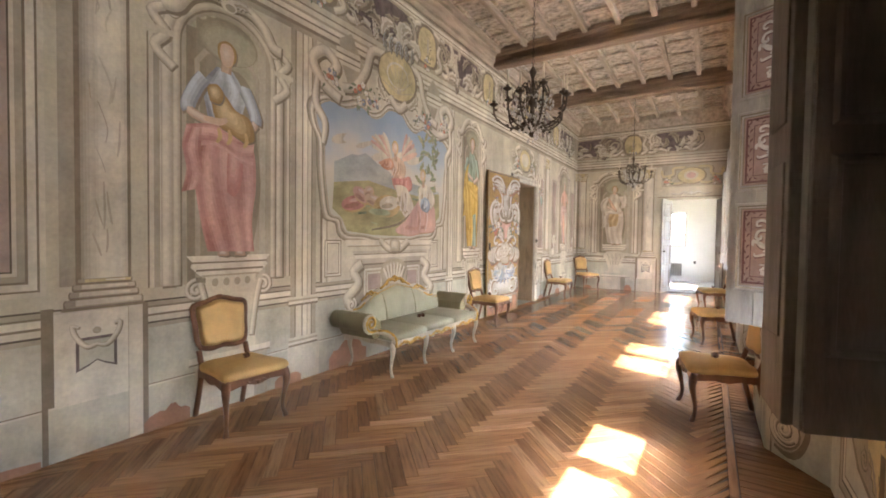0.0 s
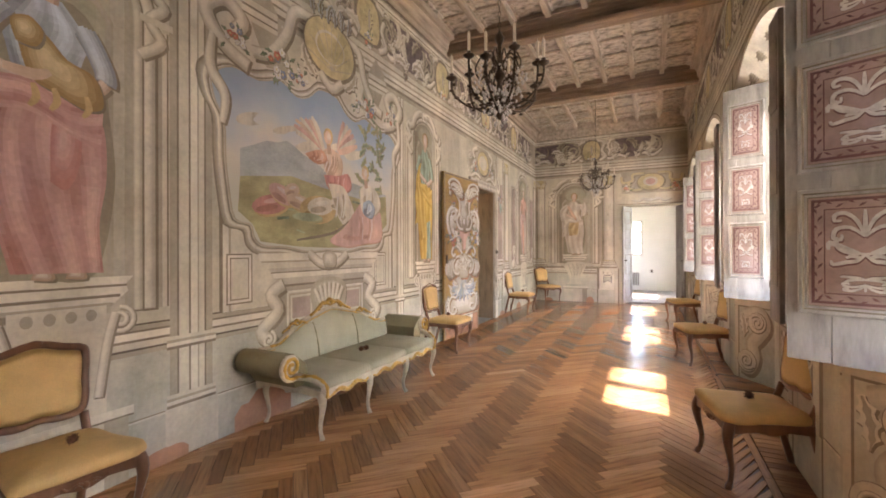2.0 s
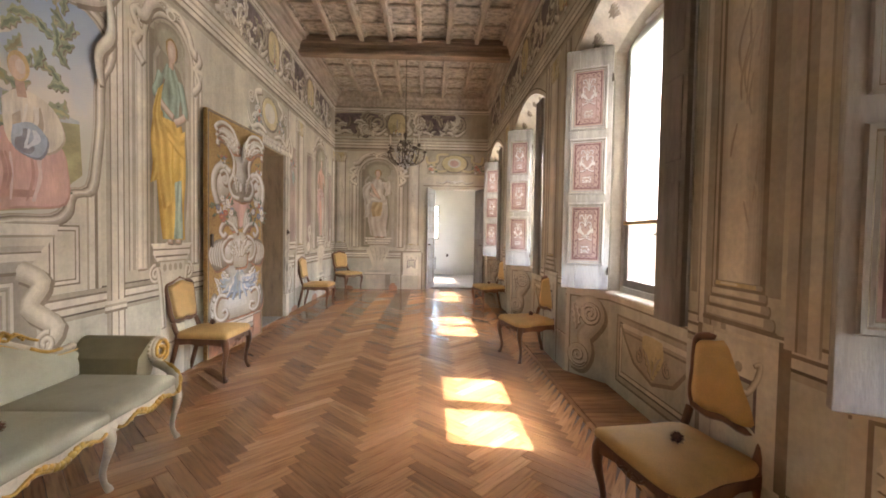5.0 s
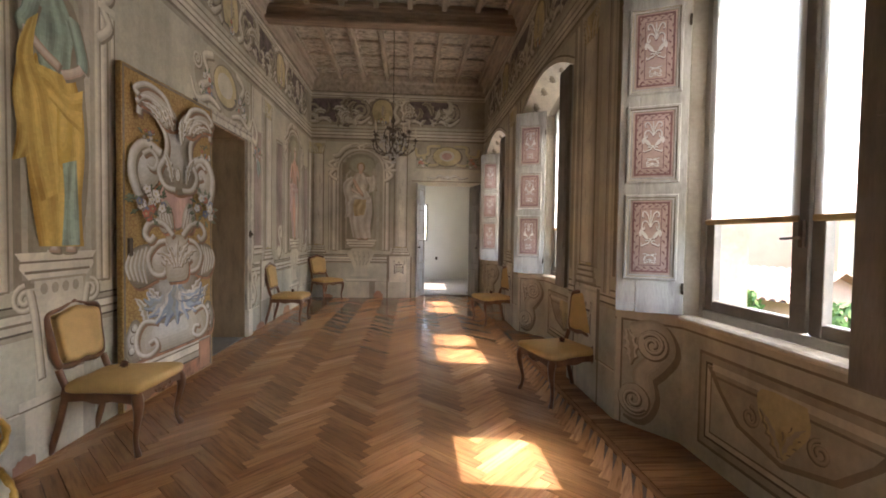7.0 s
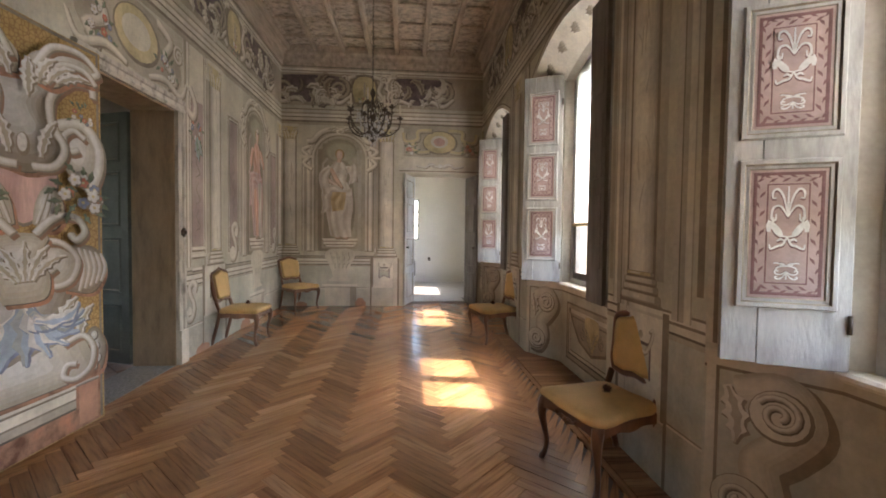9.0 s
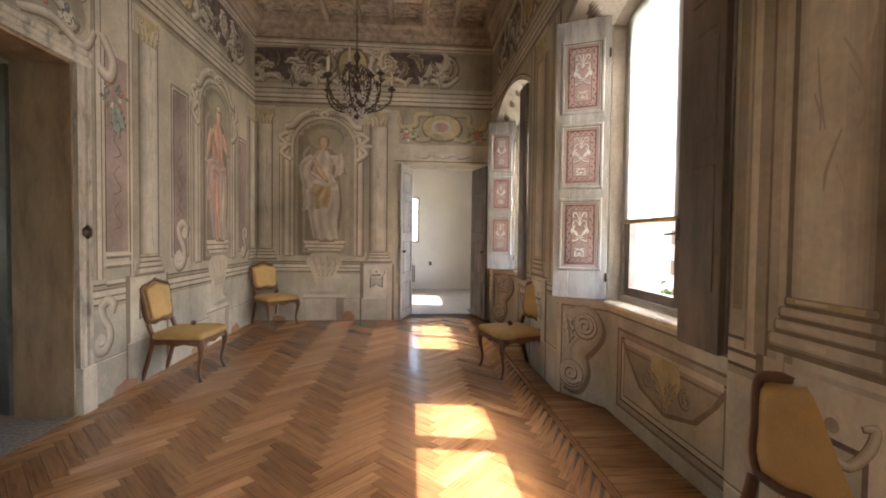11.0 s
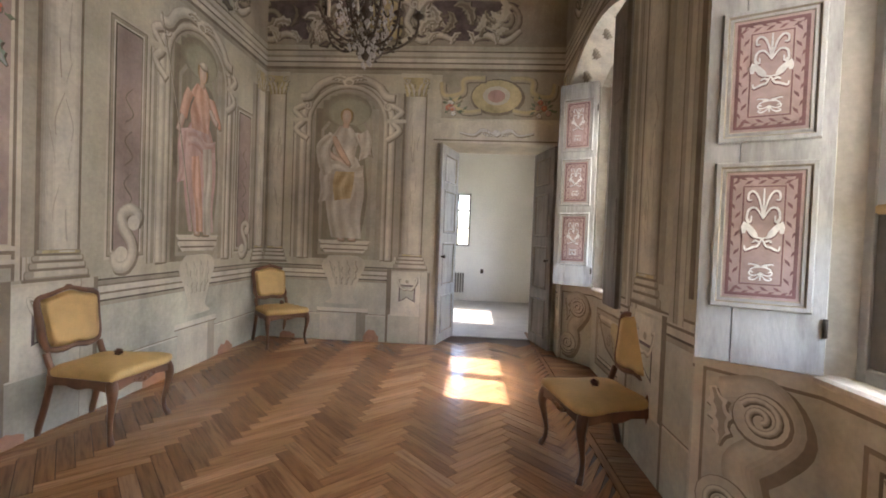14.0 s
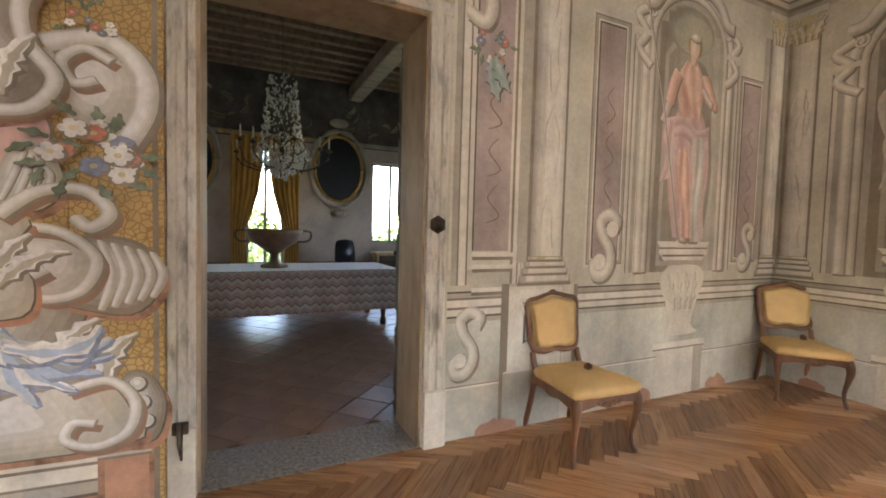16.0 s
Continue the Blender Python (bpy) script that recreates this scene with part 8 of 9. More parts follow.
# ---- chandeliers ----
def build_chandelier(at, drop, candles, R, name="chandelier", crystal=0.35, label="dark bronze chandelier with ivory candles and crystal drops"):
    """Hangs from the ceiling; origin at the lowest drop."""
    ch = thing(name, None, at, label, "chandelier", "gallery chandeliers" if name == "chandelier" else "")
    s = Shape()
    s.lathe([(0.0, 0.0), (0.02, 0.015), (0.034, 0.04), (0.015, 0.07), (0.05, 0.11), (0.07, 0.15), (0.03, 0.20), (0.022, 0.32), (0.05, 0.36), (0.022, 0.42), (0.016, 0.62), (0.04, 0.68), (0.012, 0.74), (0.0, 0.76)], "iron", seg=12)
    part("stem", s, ch, "turned dark bronze stem")
    s = Shape()
    n = int((drop - 0.74) / 0.045) + 2
    for k in range(n):
        z = 0.75 + k * 0.045
        t = [(0.011 * math.cos(a), 0, 0.026 * math.sin(a)) for a in (2 * math.pi * j / 8 for j in range(9))]
        s.tube([(x if k % 2 else 0, 0 if k % 2 else x, z + zz) for x, _, zz in t], 0.0035, "iron", 5)
    part("chain", s, ch, "iron chain to the ceiling")
    rnd = random.Random(17)
    N = candles
    for k in range(N):
        a = 2 * math.pi * k / N + 0.2
        ca, sa = math.cos(a), math.sin(a)
        r1 = R * (1.0 if k % 2 else 0.78)
        zz = 0.30 if k % 2 else 0.40
        s = Shape()
        p = smooth_line([(0.03, 0.16), (r1 * 0.30, 0.06), (r1 * 0.62, 0.07), (r1 * 0.92, 0.16), (r1, zz - 0.06), (r1, zz)], 4)
        s.tube([(x * ca, x * sa, z + 0.05) for x, z in p], 0.009, "iron", 6)
        q = smooth_line([(0.03, 0.46), (r1 * 0.30, 0.56), (r1 * 0.50, 0.44), (r1 * 0.40, 0.34), (r1 * 0.30, 0.40)], 4)
        s.tube([(x * ca, x * sa, z) for x, z in q], 0.007, "iron", 6)
        for j in range(7):
            u = p[min(len(p) - 1, 3 + 2 * j)]
            s.ball((u[0] * ca + rnd.uniform(-0.02, 0.02), u[0] * sa + rnd.uniform(-0.02, 0.02), u[1] + 0.05 + rnd.uniform(-0.02, 0.035)), rnd.uniform(0.012, 0.022), "iron", 6, (1.2, 0.8, 0.7))
        arm = part("arm", s, ch, "curling dark bronze arm with leaves")
        s = Shape()
        s.lathe([(0.012, zz + 0.04), (0.045, zz + 0.06), (0.048, zz + 0.068), (0.016, zz + 0.072), (0.018, zz + 0.10), (0.0, zz + 0.10)], "iron", (r1 * ca, r1 * sa, 0), 10)
        part("drip_pan", s, arm)
        s = Shape()
        s.lathe([(0.0115, zz + 0.10), (0.0115, zz + 0.245), (0.004, zz + 0.252), (0.0015, zz + 0.268)], "candle", (r1 * ca, r1 * sa, 0), 8)
        part("candle", s, arm, "ivory candle")
    s = Shape()
    m = int(230 * crystal)
    for k in range(m):
        a, t = rnd.uniform(0, 6.28), rnd.random()
        r = R * (0.10 + 0.55 * t) * rnd.uniform(0.7, 1.0)
        z = 0.0 + 0.30 * t + rnd.uniform(-0.05, 0.16)
        x, y, e = r * math.cos(a), r * math.sin(a), rnd.uniform(0.009, 0.017)
        s.add([(x, y, z + 1.6 * e), (x + e, y, z), (x, y + e, z), (x - e, y, z), (x, y - e, z), (x, y, z - 1.8 * e)], [(0, 1, 2), (0, 2, 3), (0, 3, 4), (0, 4, 1), (5, 2, 1), (5, 3, 2), (5, 4, 3), (5, 1, 4)], "crystal")
    if crystal > 2:
        for k in range(420):
            a, t = rnd.uniform(0, 6.28), rnd.random()
            r, z, e = R * (0.42 - 0.16 * t) * rnd.uniform(0.9, 1.05), 0.35 + 1.05 * t, rnd.uniform(0.010, 0.018)
            x, y = r * math.cos(a), r * math.sin(a)
            s.add([(x, y, z + 1.6 * e), (x + e, y, z), (x, y + e, z), (x - e, y, z), (x, y - e, z), (x, y, z - 1.8 * e)], [(0, 1, 2), (0, 2, 3), (0, 3, 4), (0, 4, 1), (5, 2, 1), (5, 3, 2), (5, 4, 3), (5, 1, 4)], "crystal")
    ob = part("crystal_drop", s, ch, "cut crystal drops")
    tagged(ob, kind="stuff")
    s = Shape()
    for j in range(3):
        for k in range(22):
            a, b = 2 * math.pi * (k / 22) , j
            r = R * (0.2 + 0.14 * j)
            s.ball((r * math.cos(a), r * math.sin(a), 0.12 + 0.14 * j + 0.025 * math.cos(6 * a)), 0.010, "iron" if j == 1 else "crystal", 5)
    tagged(part("bead_string", s, ch, "strings of glass beads"), kind="stuff")
    return ch


build_chandelier(pose(-0.56, 4.53, 2.50, 0, 0, 10), 2.30, 10, 0.40, crystal=0.8)
build_chandelier(pose(-0.50, 11.0, 2.64, 0, 0, 35), 2.16, 10, 0.38, crystal=0.8)


# ---- white room beyond the end doorway ----
def white_room():
    y0, y1, x0, x1, H = FY + 0.6, 17.5, -2.2, 1.75, 3.9
    s = Shape()
    s.box(x0 - 0.3, x1 + 0.9, y0, y1 + 0.5, -0.2, -0.004, "pale_floor")
    structure("floor_white_room", s, "pale polished stone floor", "floor")
    s = Shape()
    # back wall with a window
    wx0, wx1, wz0, wz1 = -0.26, 0.32, 1.22, 2.42
    for a, b, c, d in ((x0, wx0, 0, H), (wx1, x1 + 0.9, 0, H), (wx0, wx1, 0, wz0), (wx0, wx1, wz1, H)):
        s.box(a, b, y1, y1 + 0.45, c, d, "white_plaster")
    structure("wall_white_back", s, "white limewashed wall", "wall")
    s = Shape()
    s.box(x0 - 0.3, x0, y0, y1 + 0.45, 0, H, "white_plaster")
    structure("wall_white_left", s, "white limewashed wall", "wall")
    s = Shape()
    for a, b, c, d in ((y0, 14.55, 0, H), (16.0, y1 + 0.45, 0, H), (14.55, 16.0, 0, 0.9), (14.55, 16.0, 3.0, H)):
        s.box(x1, x1 + 0.4, a, b, c, d, "white_plaster")
    s.box(1.21, x1, y0, y0 + 0.10, 0, H, "white_plaster")
    structure("wall_white_right", s, "white limewashed wall with a window", "wall")
    s = Shape()
    s.box(x0 - 0.3, x1 + 0.9, y0, y1 + 0.5, H, H + 0.2, "white_plaster")
    structure("ceiling_white_room", s, "white limewashed ceiling", "ceiling")
    w = thing("window_11", None, pose(0.03, y1 + 0.20, wz0), "dark framed casement window with glazing bars", "window", kind="structure")
    s = Shape()
    hw, hh = 0.29, wz1 - wz0
    for a, b in ((-hw, -hw + 0.045), (hw - 0.045, hw), (-0.02, 0.02)):
        s.box(a, b, -0.02, 0.02, 0, hh, "window_grey", 0.004)
    for z in (0, hh / 3, 2 * hh / 3, hh - 0.045):
        s.box(-hw, hw, -0.018, 0.018, z, z + 0.04, "window_grey", 0.004)
    part("window_frame", s, w)
    s = Shape()
    s.box(-hw, hw, -0.002, 0.002, 0, hh, "glass")
    part("pane", s, w).visible_shadow = False
    w = thing("window_12", None, pose(x1 + 0.18, 15.27, 0.9), "pale casement window with two sashes", "window", kind="structure")
    s = Shape()
    for a, b in ((-0.72, -0.66), (0.66, 0.72), (-0.04, 0.04)):
        s.box(-0.03, 0.03, a, b, 0, 2.1, "window_light", 0.004)
    for z in (0, 2.04):
        s.box(-0.03, 0.03, -0.72, 0.72, z, z + 0.06, "window_light", 0.004)
    part("window_frame", s, w)
    # radiator grille under the small window, socket, leaning canvas and sill stone
    s = Shape()
    for k in range(8):
        s.box(-0.22 + 0.055 * k, -0.185 + 0.055 * k, -0.06, 0, 0.0, 0.44, "window_grey", 0.006)
    thing("radiator", s, pose(0.02, y1 - 0.005, 0.18), "low grey radiator under the window", "radiator")
    s = Shape()
    s.box(-0.035, 0.035, -0.012, 0, 0, 0.10, "iron", 0.004)
    thing("wall_socket", s, pose(0.62, y1 - 0.001, 0.62), "dark wall socket on white plaster", "socket")
    cv = thing("wall_painting", None, pose(x1 - 0.01, 16.75, 1.0, 0, 0, 90), "tall faded grey-green painting in a thin dark frame", "painting")
    s = Shape()
    s.box(-0.42, 0.42, -0.0, 0.02, 0, 1.75, "tree_paint")
    part("canvas", s, cv)
    s = Shape()
    for a, b, c, d in ((-0.46, -0.42, 0, 1.8), (0.42, 0.46, 0, 1.8), (-0.46, 0.46, -0.04, 0.0), (-0.46, 0.46, 1.75, 1.8)):
        s.box(a, b, 0, 0.035, c, d, "shutter_back", 0.004)
    part("frame", s, cv)


white_room()


# ---- dim room beyond the side doorway ----
def dim_room():
    x1, x0, y0, y1, H = LX - 0.42, -9.8, 4.2, 13.2, 4.6
    s = Shape()
    s.box(x0, x1, y0, y1, -0.2, -0.022, "joint")
    fl = structure("floor_dim_room", s, "old glossy terracotta tile floor laid on the diagonal", "floor")
    t = Shape()
    a, g = 0.30, 0.004
    t.rings([[(-a / 2 + g, -a / 2 + g, -0.02), (a / 2 - g, -a / 2 + g, -0.02), (a / 2 - g, a / 2 - g, -0.02), (-a / 2 + g, a / 2 - g, -0.02)], [(-a / 2 + g + 0.004, -a / 2 + g + 0.004, 0), (a / 2 - g - 0.004, -a / 2 + g + 0.004, 0), (a / 2 - g - 0.004, a / 2 - g - 0.004, 0), (-a / 2 + g + 0.004, a / 2 - g - 0.004, 0)]], "terracotta", smooth=False)
    me = t.mesh("floor_tile")
    rnd = random.Random(4)
    k = 0
    rest = Shape()
    c45 = a / math.sqrt(2)
    for i in range(-40, 40):
        for j in range(-40, 40):
            x = -5.2 + (i + j) * c45
            y = 9.0 + (i - j) * c45
            if not (x0 + 0.2 < x < x1 + 0.12 and 6.2 < y < y1 - 0.2):
                continue
            m = pose(x, y, -0.004 + rnd.uniform(-0.002, 0.001), rnd.uniform(-0.35, 0.35), rnd.uniform(-0.35, 0.35), 45)
            if x > -5.6 and 7.8 < y < 11.2 and k < 300:
                ob = new("floor_tile", me)
                ob.parent = fl
                ob.matrix_basis = m
                k += 1
            else:
                rest.add([m @ Vector(v) for v in t.v], [tuple(f) for f in t.f], "terracotta")
    tagged(part("floor_tiles_rest", rest, fl), kind="stuff")
    s = Shape()
    s.box(LX - 0.42, LX - 0.002, 8.415, 9.585, -0.15, 0.002, "pebble", 0.004)
    structure("threshold", s, "speckled grey stone threshold", "threshold")
    # back wall with four windows; the first two, unseen, are added to brighten the room
    wins = [(4.5, 5.3, 0.98, 2.85), (6.1, 6.9, 0.35, 3.0), (8.66, 9.40, 0.35, 3.0), (11.35, 12.30, 0.98, 2.85)]
    s = Shape()
    y = y0
    for a0, a1, z0, z1 in wins:
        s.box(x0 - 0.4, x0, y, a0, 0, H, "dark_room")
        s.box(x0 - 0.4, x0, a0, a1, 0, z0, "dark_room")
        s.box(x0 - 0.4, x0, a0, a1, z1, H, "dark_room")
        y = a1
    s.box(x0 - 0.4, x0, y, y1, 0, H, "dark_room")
    wb = structure("wall_dim_back", s, "dim rose-grey wall with two tall windows and two added unseen ones", "wall")
    # the end wall's two openings are unseen too, cut for the daylight on the floor
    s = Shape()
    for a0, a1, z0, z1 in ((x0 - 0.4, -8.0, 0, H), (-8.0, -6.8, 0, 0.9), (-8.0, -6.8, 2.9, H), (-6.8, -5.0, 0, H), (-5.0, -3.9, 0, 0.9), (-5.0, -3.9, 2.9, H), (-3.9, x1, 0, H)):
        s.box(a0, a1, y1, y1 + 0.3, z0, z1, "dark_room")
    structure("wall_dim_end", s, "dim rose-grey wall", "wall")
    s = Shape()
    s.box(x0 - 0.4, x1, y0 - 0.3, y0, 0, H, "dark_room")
    structure("wall_dim_start", s, "dim rose-grey wall", "wall")

    def bw(u, v, h=0.0):
        return (x0 + h, u, v)
    f = Fresco(bw, 0.003)
    f.rect(y0, y1, 3.25, H, "dark_fresco")
    f.rect(y0, y1, 3.18, 3.26, "mid").rect(y0, y1, 3.14, 3.17, "deep")
    f.cluster(9.5, 3.8, 5.0, 0.8, 26, 9, (DARK, VIOL, ("deep", "shade", "deep")))
    f.rect(y0, y1, 0.0, 0.55, "shade")
    f.part("painted_frieze", wb, "dark painted frieze")
    s = Shape()
    s.box(x0 - 0.4, x1, y0 - 0.3, y1 + 0.3, H, H + 0.2, "beam")
    for k in range(18):
        x = x0 + 0.3 + k * 0.38
        s.box(x - 0.06, x + 0.06, y0, y1, H - 0.14, H - 0.001, "beam", 0.012)
    structure("ceiling_dim_room", s, "dark timber ceiling with close joists", "ceiling")
    s = Shape()
    s.box(x0, x1, 10.75, 11.05, H - 0.42, H - 0.14, "joist", 0.02)
    structure("ceiling_beam_dim", s, "old timber beam with worn pale paint", "beam")
    for i, (a0, a1, z0, z1) in enumerate(wins):
        w = thing(f"window_{7 + i}", None, pose(x0 - 0.16, (a0 + a1) / 2, z0), "casement window open to bright greenery", "window", kind="structure")
        hw, hh = (a1 - a0) / 2, z1 - z0
        s = Shape()
        for a, b in ((-hw, -hw + 0.05), (hw - 0.05, hw), (-0.03, 0.03)):
            s.box(-0.025, 0.025, a, b, 0, hh, "window_grey", 0.004)
        for z in (0, hh - 0.05):
            s.box(-0.024, 0.024, -hw, hw, z, z + 0.05, "window_grey", 0.004)
        part("window_frame", s, w)
    # balcony rail outside the first
    rail = thing("balcony_rail", None, pose(x0 - 0.62, 9.03, -0.02), "thin dark iron balcony railing", "railing")
    s = Shape()
    s.box(-0.02, 0.02, -0.8, 0.8, 0.98, 1.02, "iron", 0.005)
    s.box(-0.02, 0.02, -0.8, 0.8, 0.10, 0.13, "iron", 0.005)
    s.box(-0.02, 0.55, -0.8, 0.8, 0.02, 0.10, "wall_grey", 0.01)
    part("rail", s, rail)
    for k in range(15):
        s = Shape()
        s.tube([(0, -0.77 + 0.11 * k, 0.1), (0, -0.77 + 0.11 * k, 1.0)], 0.008, "iron", 6)
        part("baluster", s, rail)
    # curtains drawn apart, tied low
    for d in (-1, 1):
        s = Shape()
        rows = []
        for z, wide in ((3.15, 0.62), (2.6, 0.60), (2.0, 0.52), (1.5, 0.38), (1.15, 0.26), (0.9, 0.28), (0.03, 0.34)):
            r = []
            for k in range(30):
                t = k / 29
                y = 9.03 + d * (0.64 - wide * t + 0.02)
                r.append((x0 + 0.16 + 0.035 * math.sin(t * 34) + 0.01 * math.sin(t * 11 + z), y, z))
            rows.append(r)
        s.rings(rows, "curtain", closed=False, caps=False)
        c = thing("curtain", s, None, "amber silk curtain drawn aside and tied", "curtain", "amber curtains")
    s = Shape()
    s.tube([(x0 + 0.14, 8.2, 3.2), (x0 + 0.14, 9.86, 3.2)], 0.02, "gilt", 8)
    for y in (8.2, 9.86):
        s.ball((x0 + 0.14, y, 3.2), 0.04, "gilt", 8)
    thing("curtain_pole", s, None, "slim gilded wooden curtain pole", "curtain pole")
    # oval pictures in carved surrounds
    for yc in (10.55, 7.55):
        o = thing("oval_painting", None, pose(x0, yc, 2.62), "dark oval painting in a gilt and carved frame", "painting", "oval paintings")
        s = Shape()
        s.add([(0.03, 0.50 * math.cos(t), 0.70 * math.sin(t)) for t in (2 * math.pi * k / 32 for k in range(32))], [tuple(range(32))], "picture_dark")
        part("canvas", s, o, "nearly black canvas")
        s = Shape()
        s.tube([(0.035, 0.52 * math.cos(t), 0.72 * math.sin(t)) for t in (2 * math.pi * k / 32 for k in range(33))], 0.028, "gilt", 6)
        part("frame", s, o, "slim gilt frame")
        s = Shape()
        ring = [2 * math.pi * k / 60 for k in range(61)]
        s.tube([(0.02, 0.62 * math.cos(t), 0.84 * math.sin(t)) for t in ring], [0.075 + 0.025 * math.cos(10 * t) for t in ring], "mid", 8, (1, 0.6))
        part("surround", s, o, "carved pale surround")
        for z, r, wide in ((1.02, 0.15, 1.5), (-0.98, 0.12, 1.6)):
            s = Shape()
            s.ball((0.03, 0, z), r, "mid", 10, (0.3, wide, 0.7))
            part("crest", s, o, "carved pale shell")
    # table with a patterned cloth, urn on it
    tb = thing("long_table", None, pose(-6.12, 9.0, 0), "long dark wooden table under a patterned cloth", "table")
    s = Shape()
    s.box(-0.52, 0.52, -1.75, 1.5, 0.73, 0.775, "walnut", 0.008)
    part("tabletop", s, tb)
    for x in (-0.42, 0.42):
        for y in (-1.6, 1.38):
            s = Shape()
            s.lathe([(0.04, 0.0), (0.05, 0.05), (0.03, 0.12), (0.055, 0.3), (0.035, 0.5), (0.05, 0.62), (0.05, 0.73)], "walnut", (x, y, 0), 10)
            part("leg", s, tb)
    s = Shape()
    a0, a1, b0, b1 = -0.56, 0.56, -1.80, 1.56
    s.box(a0 + 0.01, a1 - 0.01, b0 + 0.01, b1 - 0.01, 0.778, 0.784, "white_linen")
    out = []
    n = 60
    for k in range(n + 1):
        out.append((a1, b0 + (b1 - b0) * k / n))
    for k in range(1, 20):
        out.append((a1 - (a1 - a0) * k / 20, b1))
    for k in range(n + 1):
        out.append((a0, b1 - (b1 - b0) * k / n))
    for k in range(1, 20):
        out.append((a0 + (a1 - a0) * k / 20, b0))
    rows = []
    for z, fl2 in ((0.784, 0.0), (0.74, 0.004), (0.55, 0.012), (0.24, 0.022)):
        rows.append([(x * (1 + fl2) + fl2 * 0.8 * math.sin(i * 0.9), y * (1 + fl2 * 0.3), z) for i, (x, y) in enumerate(out)])
    s.rings(rows, "chevron", caps=False)
    thing("tablecloth", s, pose(-6.12, 9.0, 0), "chevron-patterned tablecloth with a white top", "tablecloth")
    u = thing("urn", None, pose(-6.05, 8.98, 0.785), "wide brown two-handled urn on the table", "urn")
    s = Shape()
    s.lathe([(0.0, 0), (0.17, 0.0), (0.17, 0.03), (0.06, 0.07), (0.055, 0.18), (0.15, 0.25), (0.30, 0.35), (0.33, 0.44), (0.37, 0.50), (0.35, 0.505), (0.31, 0.42), (0.0, 0.30)], "copper", seg=20)
    part("bowl", s, u)
    for d in (-1, 1):
        s = Shape()
        s.tube(smooth_line([(0, d * 0.29, 0.34), (0, d * 0.44, 0.36), (0, d * 0.46, 0.47), (0, d * 0.34, 0.49)], 4), 0.016, "copper", 8)
        part("handle", s, u)
    # a dark chair back and a side table under the far window
    s = Shape()
    s.rings([[(x0 + 0.5 + dx, 10.6 + u, v) for u, v in rounded([(-0.2, 0.45), (0.2, 0.45), (0.2, 0.95), (0.1, 1.05), (-0.1, 1.05), (-0.2, 0.95)], 3)] for dx in (0, 0.05)], "picture_dark")
    for d in (-1, 1):
        s.tube([(x0 + 0.52, 10.6 + d * 0.18, 0), (x0 + 0.52, 10.6 + d * 0.18, 0.5)], 0.022, "walnut", 8)
        s.tube([(x0 + 0.95, 10.6 + d * 0.2, 0), (x0 + 0.95, 10.6 + d * 0.2, 0.45)], 0.022, "walnut", 8)
    s.box(x0 + 0.48, x0 + 1.0, 10.38, 10.82, 0.42, 0.5, "picture_dark", 0.02)
    thing("dark_chair", s, None, "dark upholstered chair by the far wall", "chair")
    s = Shape()
    s.box(x0 + 0.05, x0 + 0.55, 11.3, 12.2, 0.70, 0.78, "tan", 0.015)
    for y in (11.36, 12.14):
        for x in (x0 + 0.1, x0 + 0.5):
            s.tube([(x, y, 0), (x, y, 0.72)], 0.025, "tan", 8)
    thing("console_table", s, None, "ochre console table under the window", "table")
    build_chandelier(pose(-6.5, 9.10, 2.02), 2.50, 8, 0.70, "crystal_chandelier", 3.0, "large crystal chandelier with candles over the table")


dim_room()


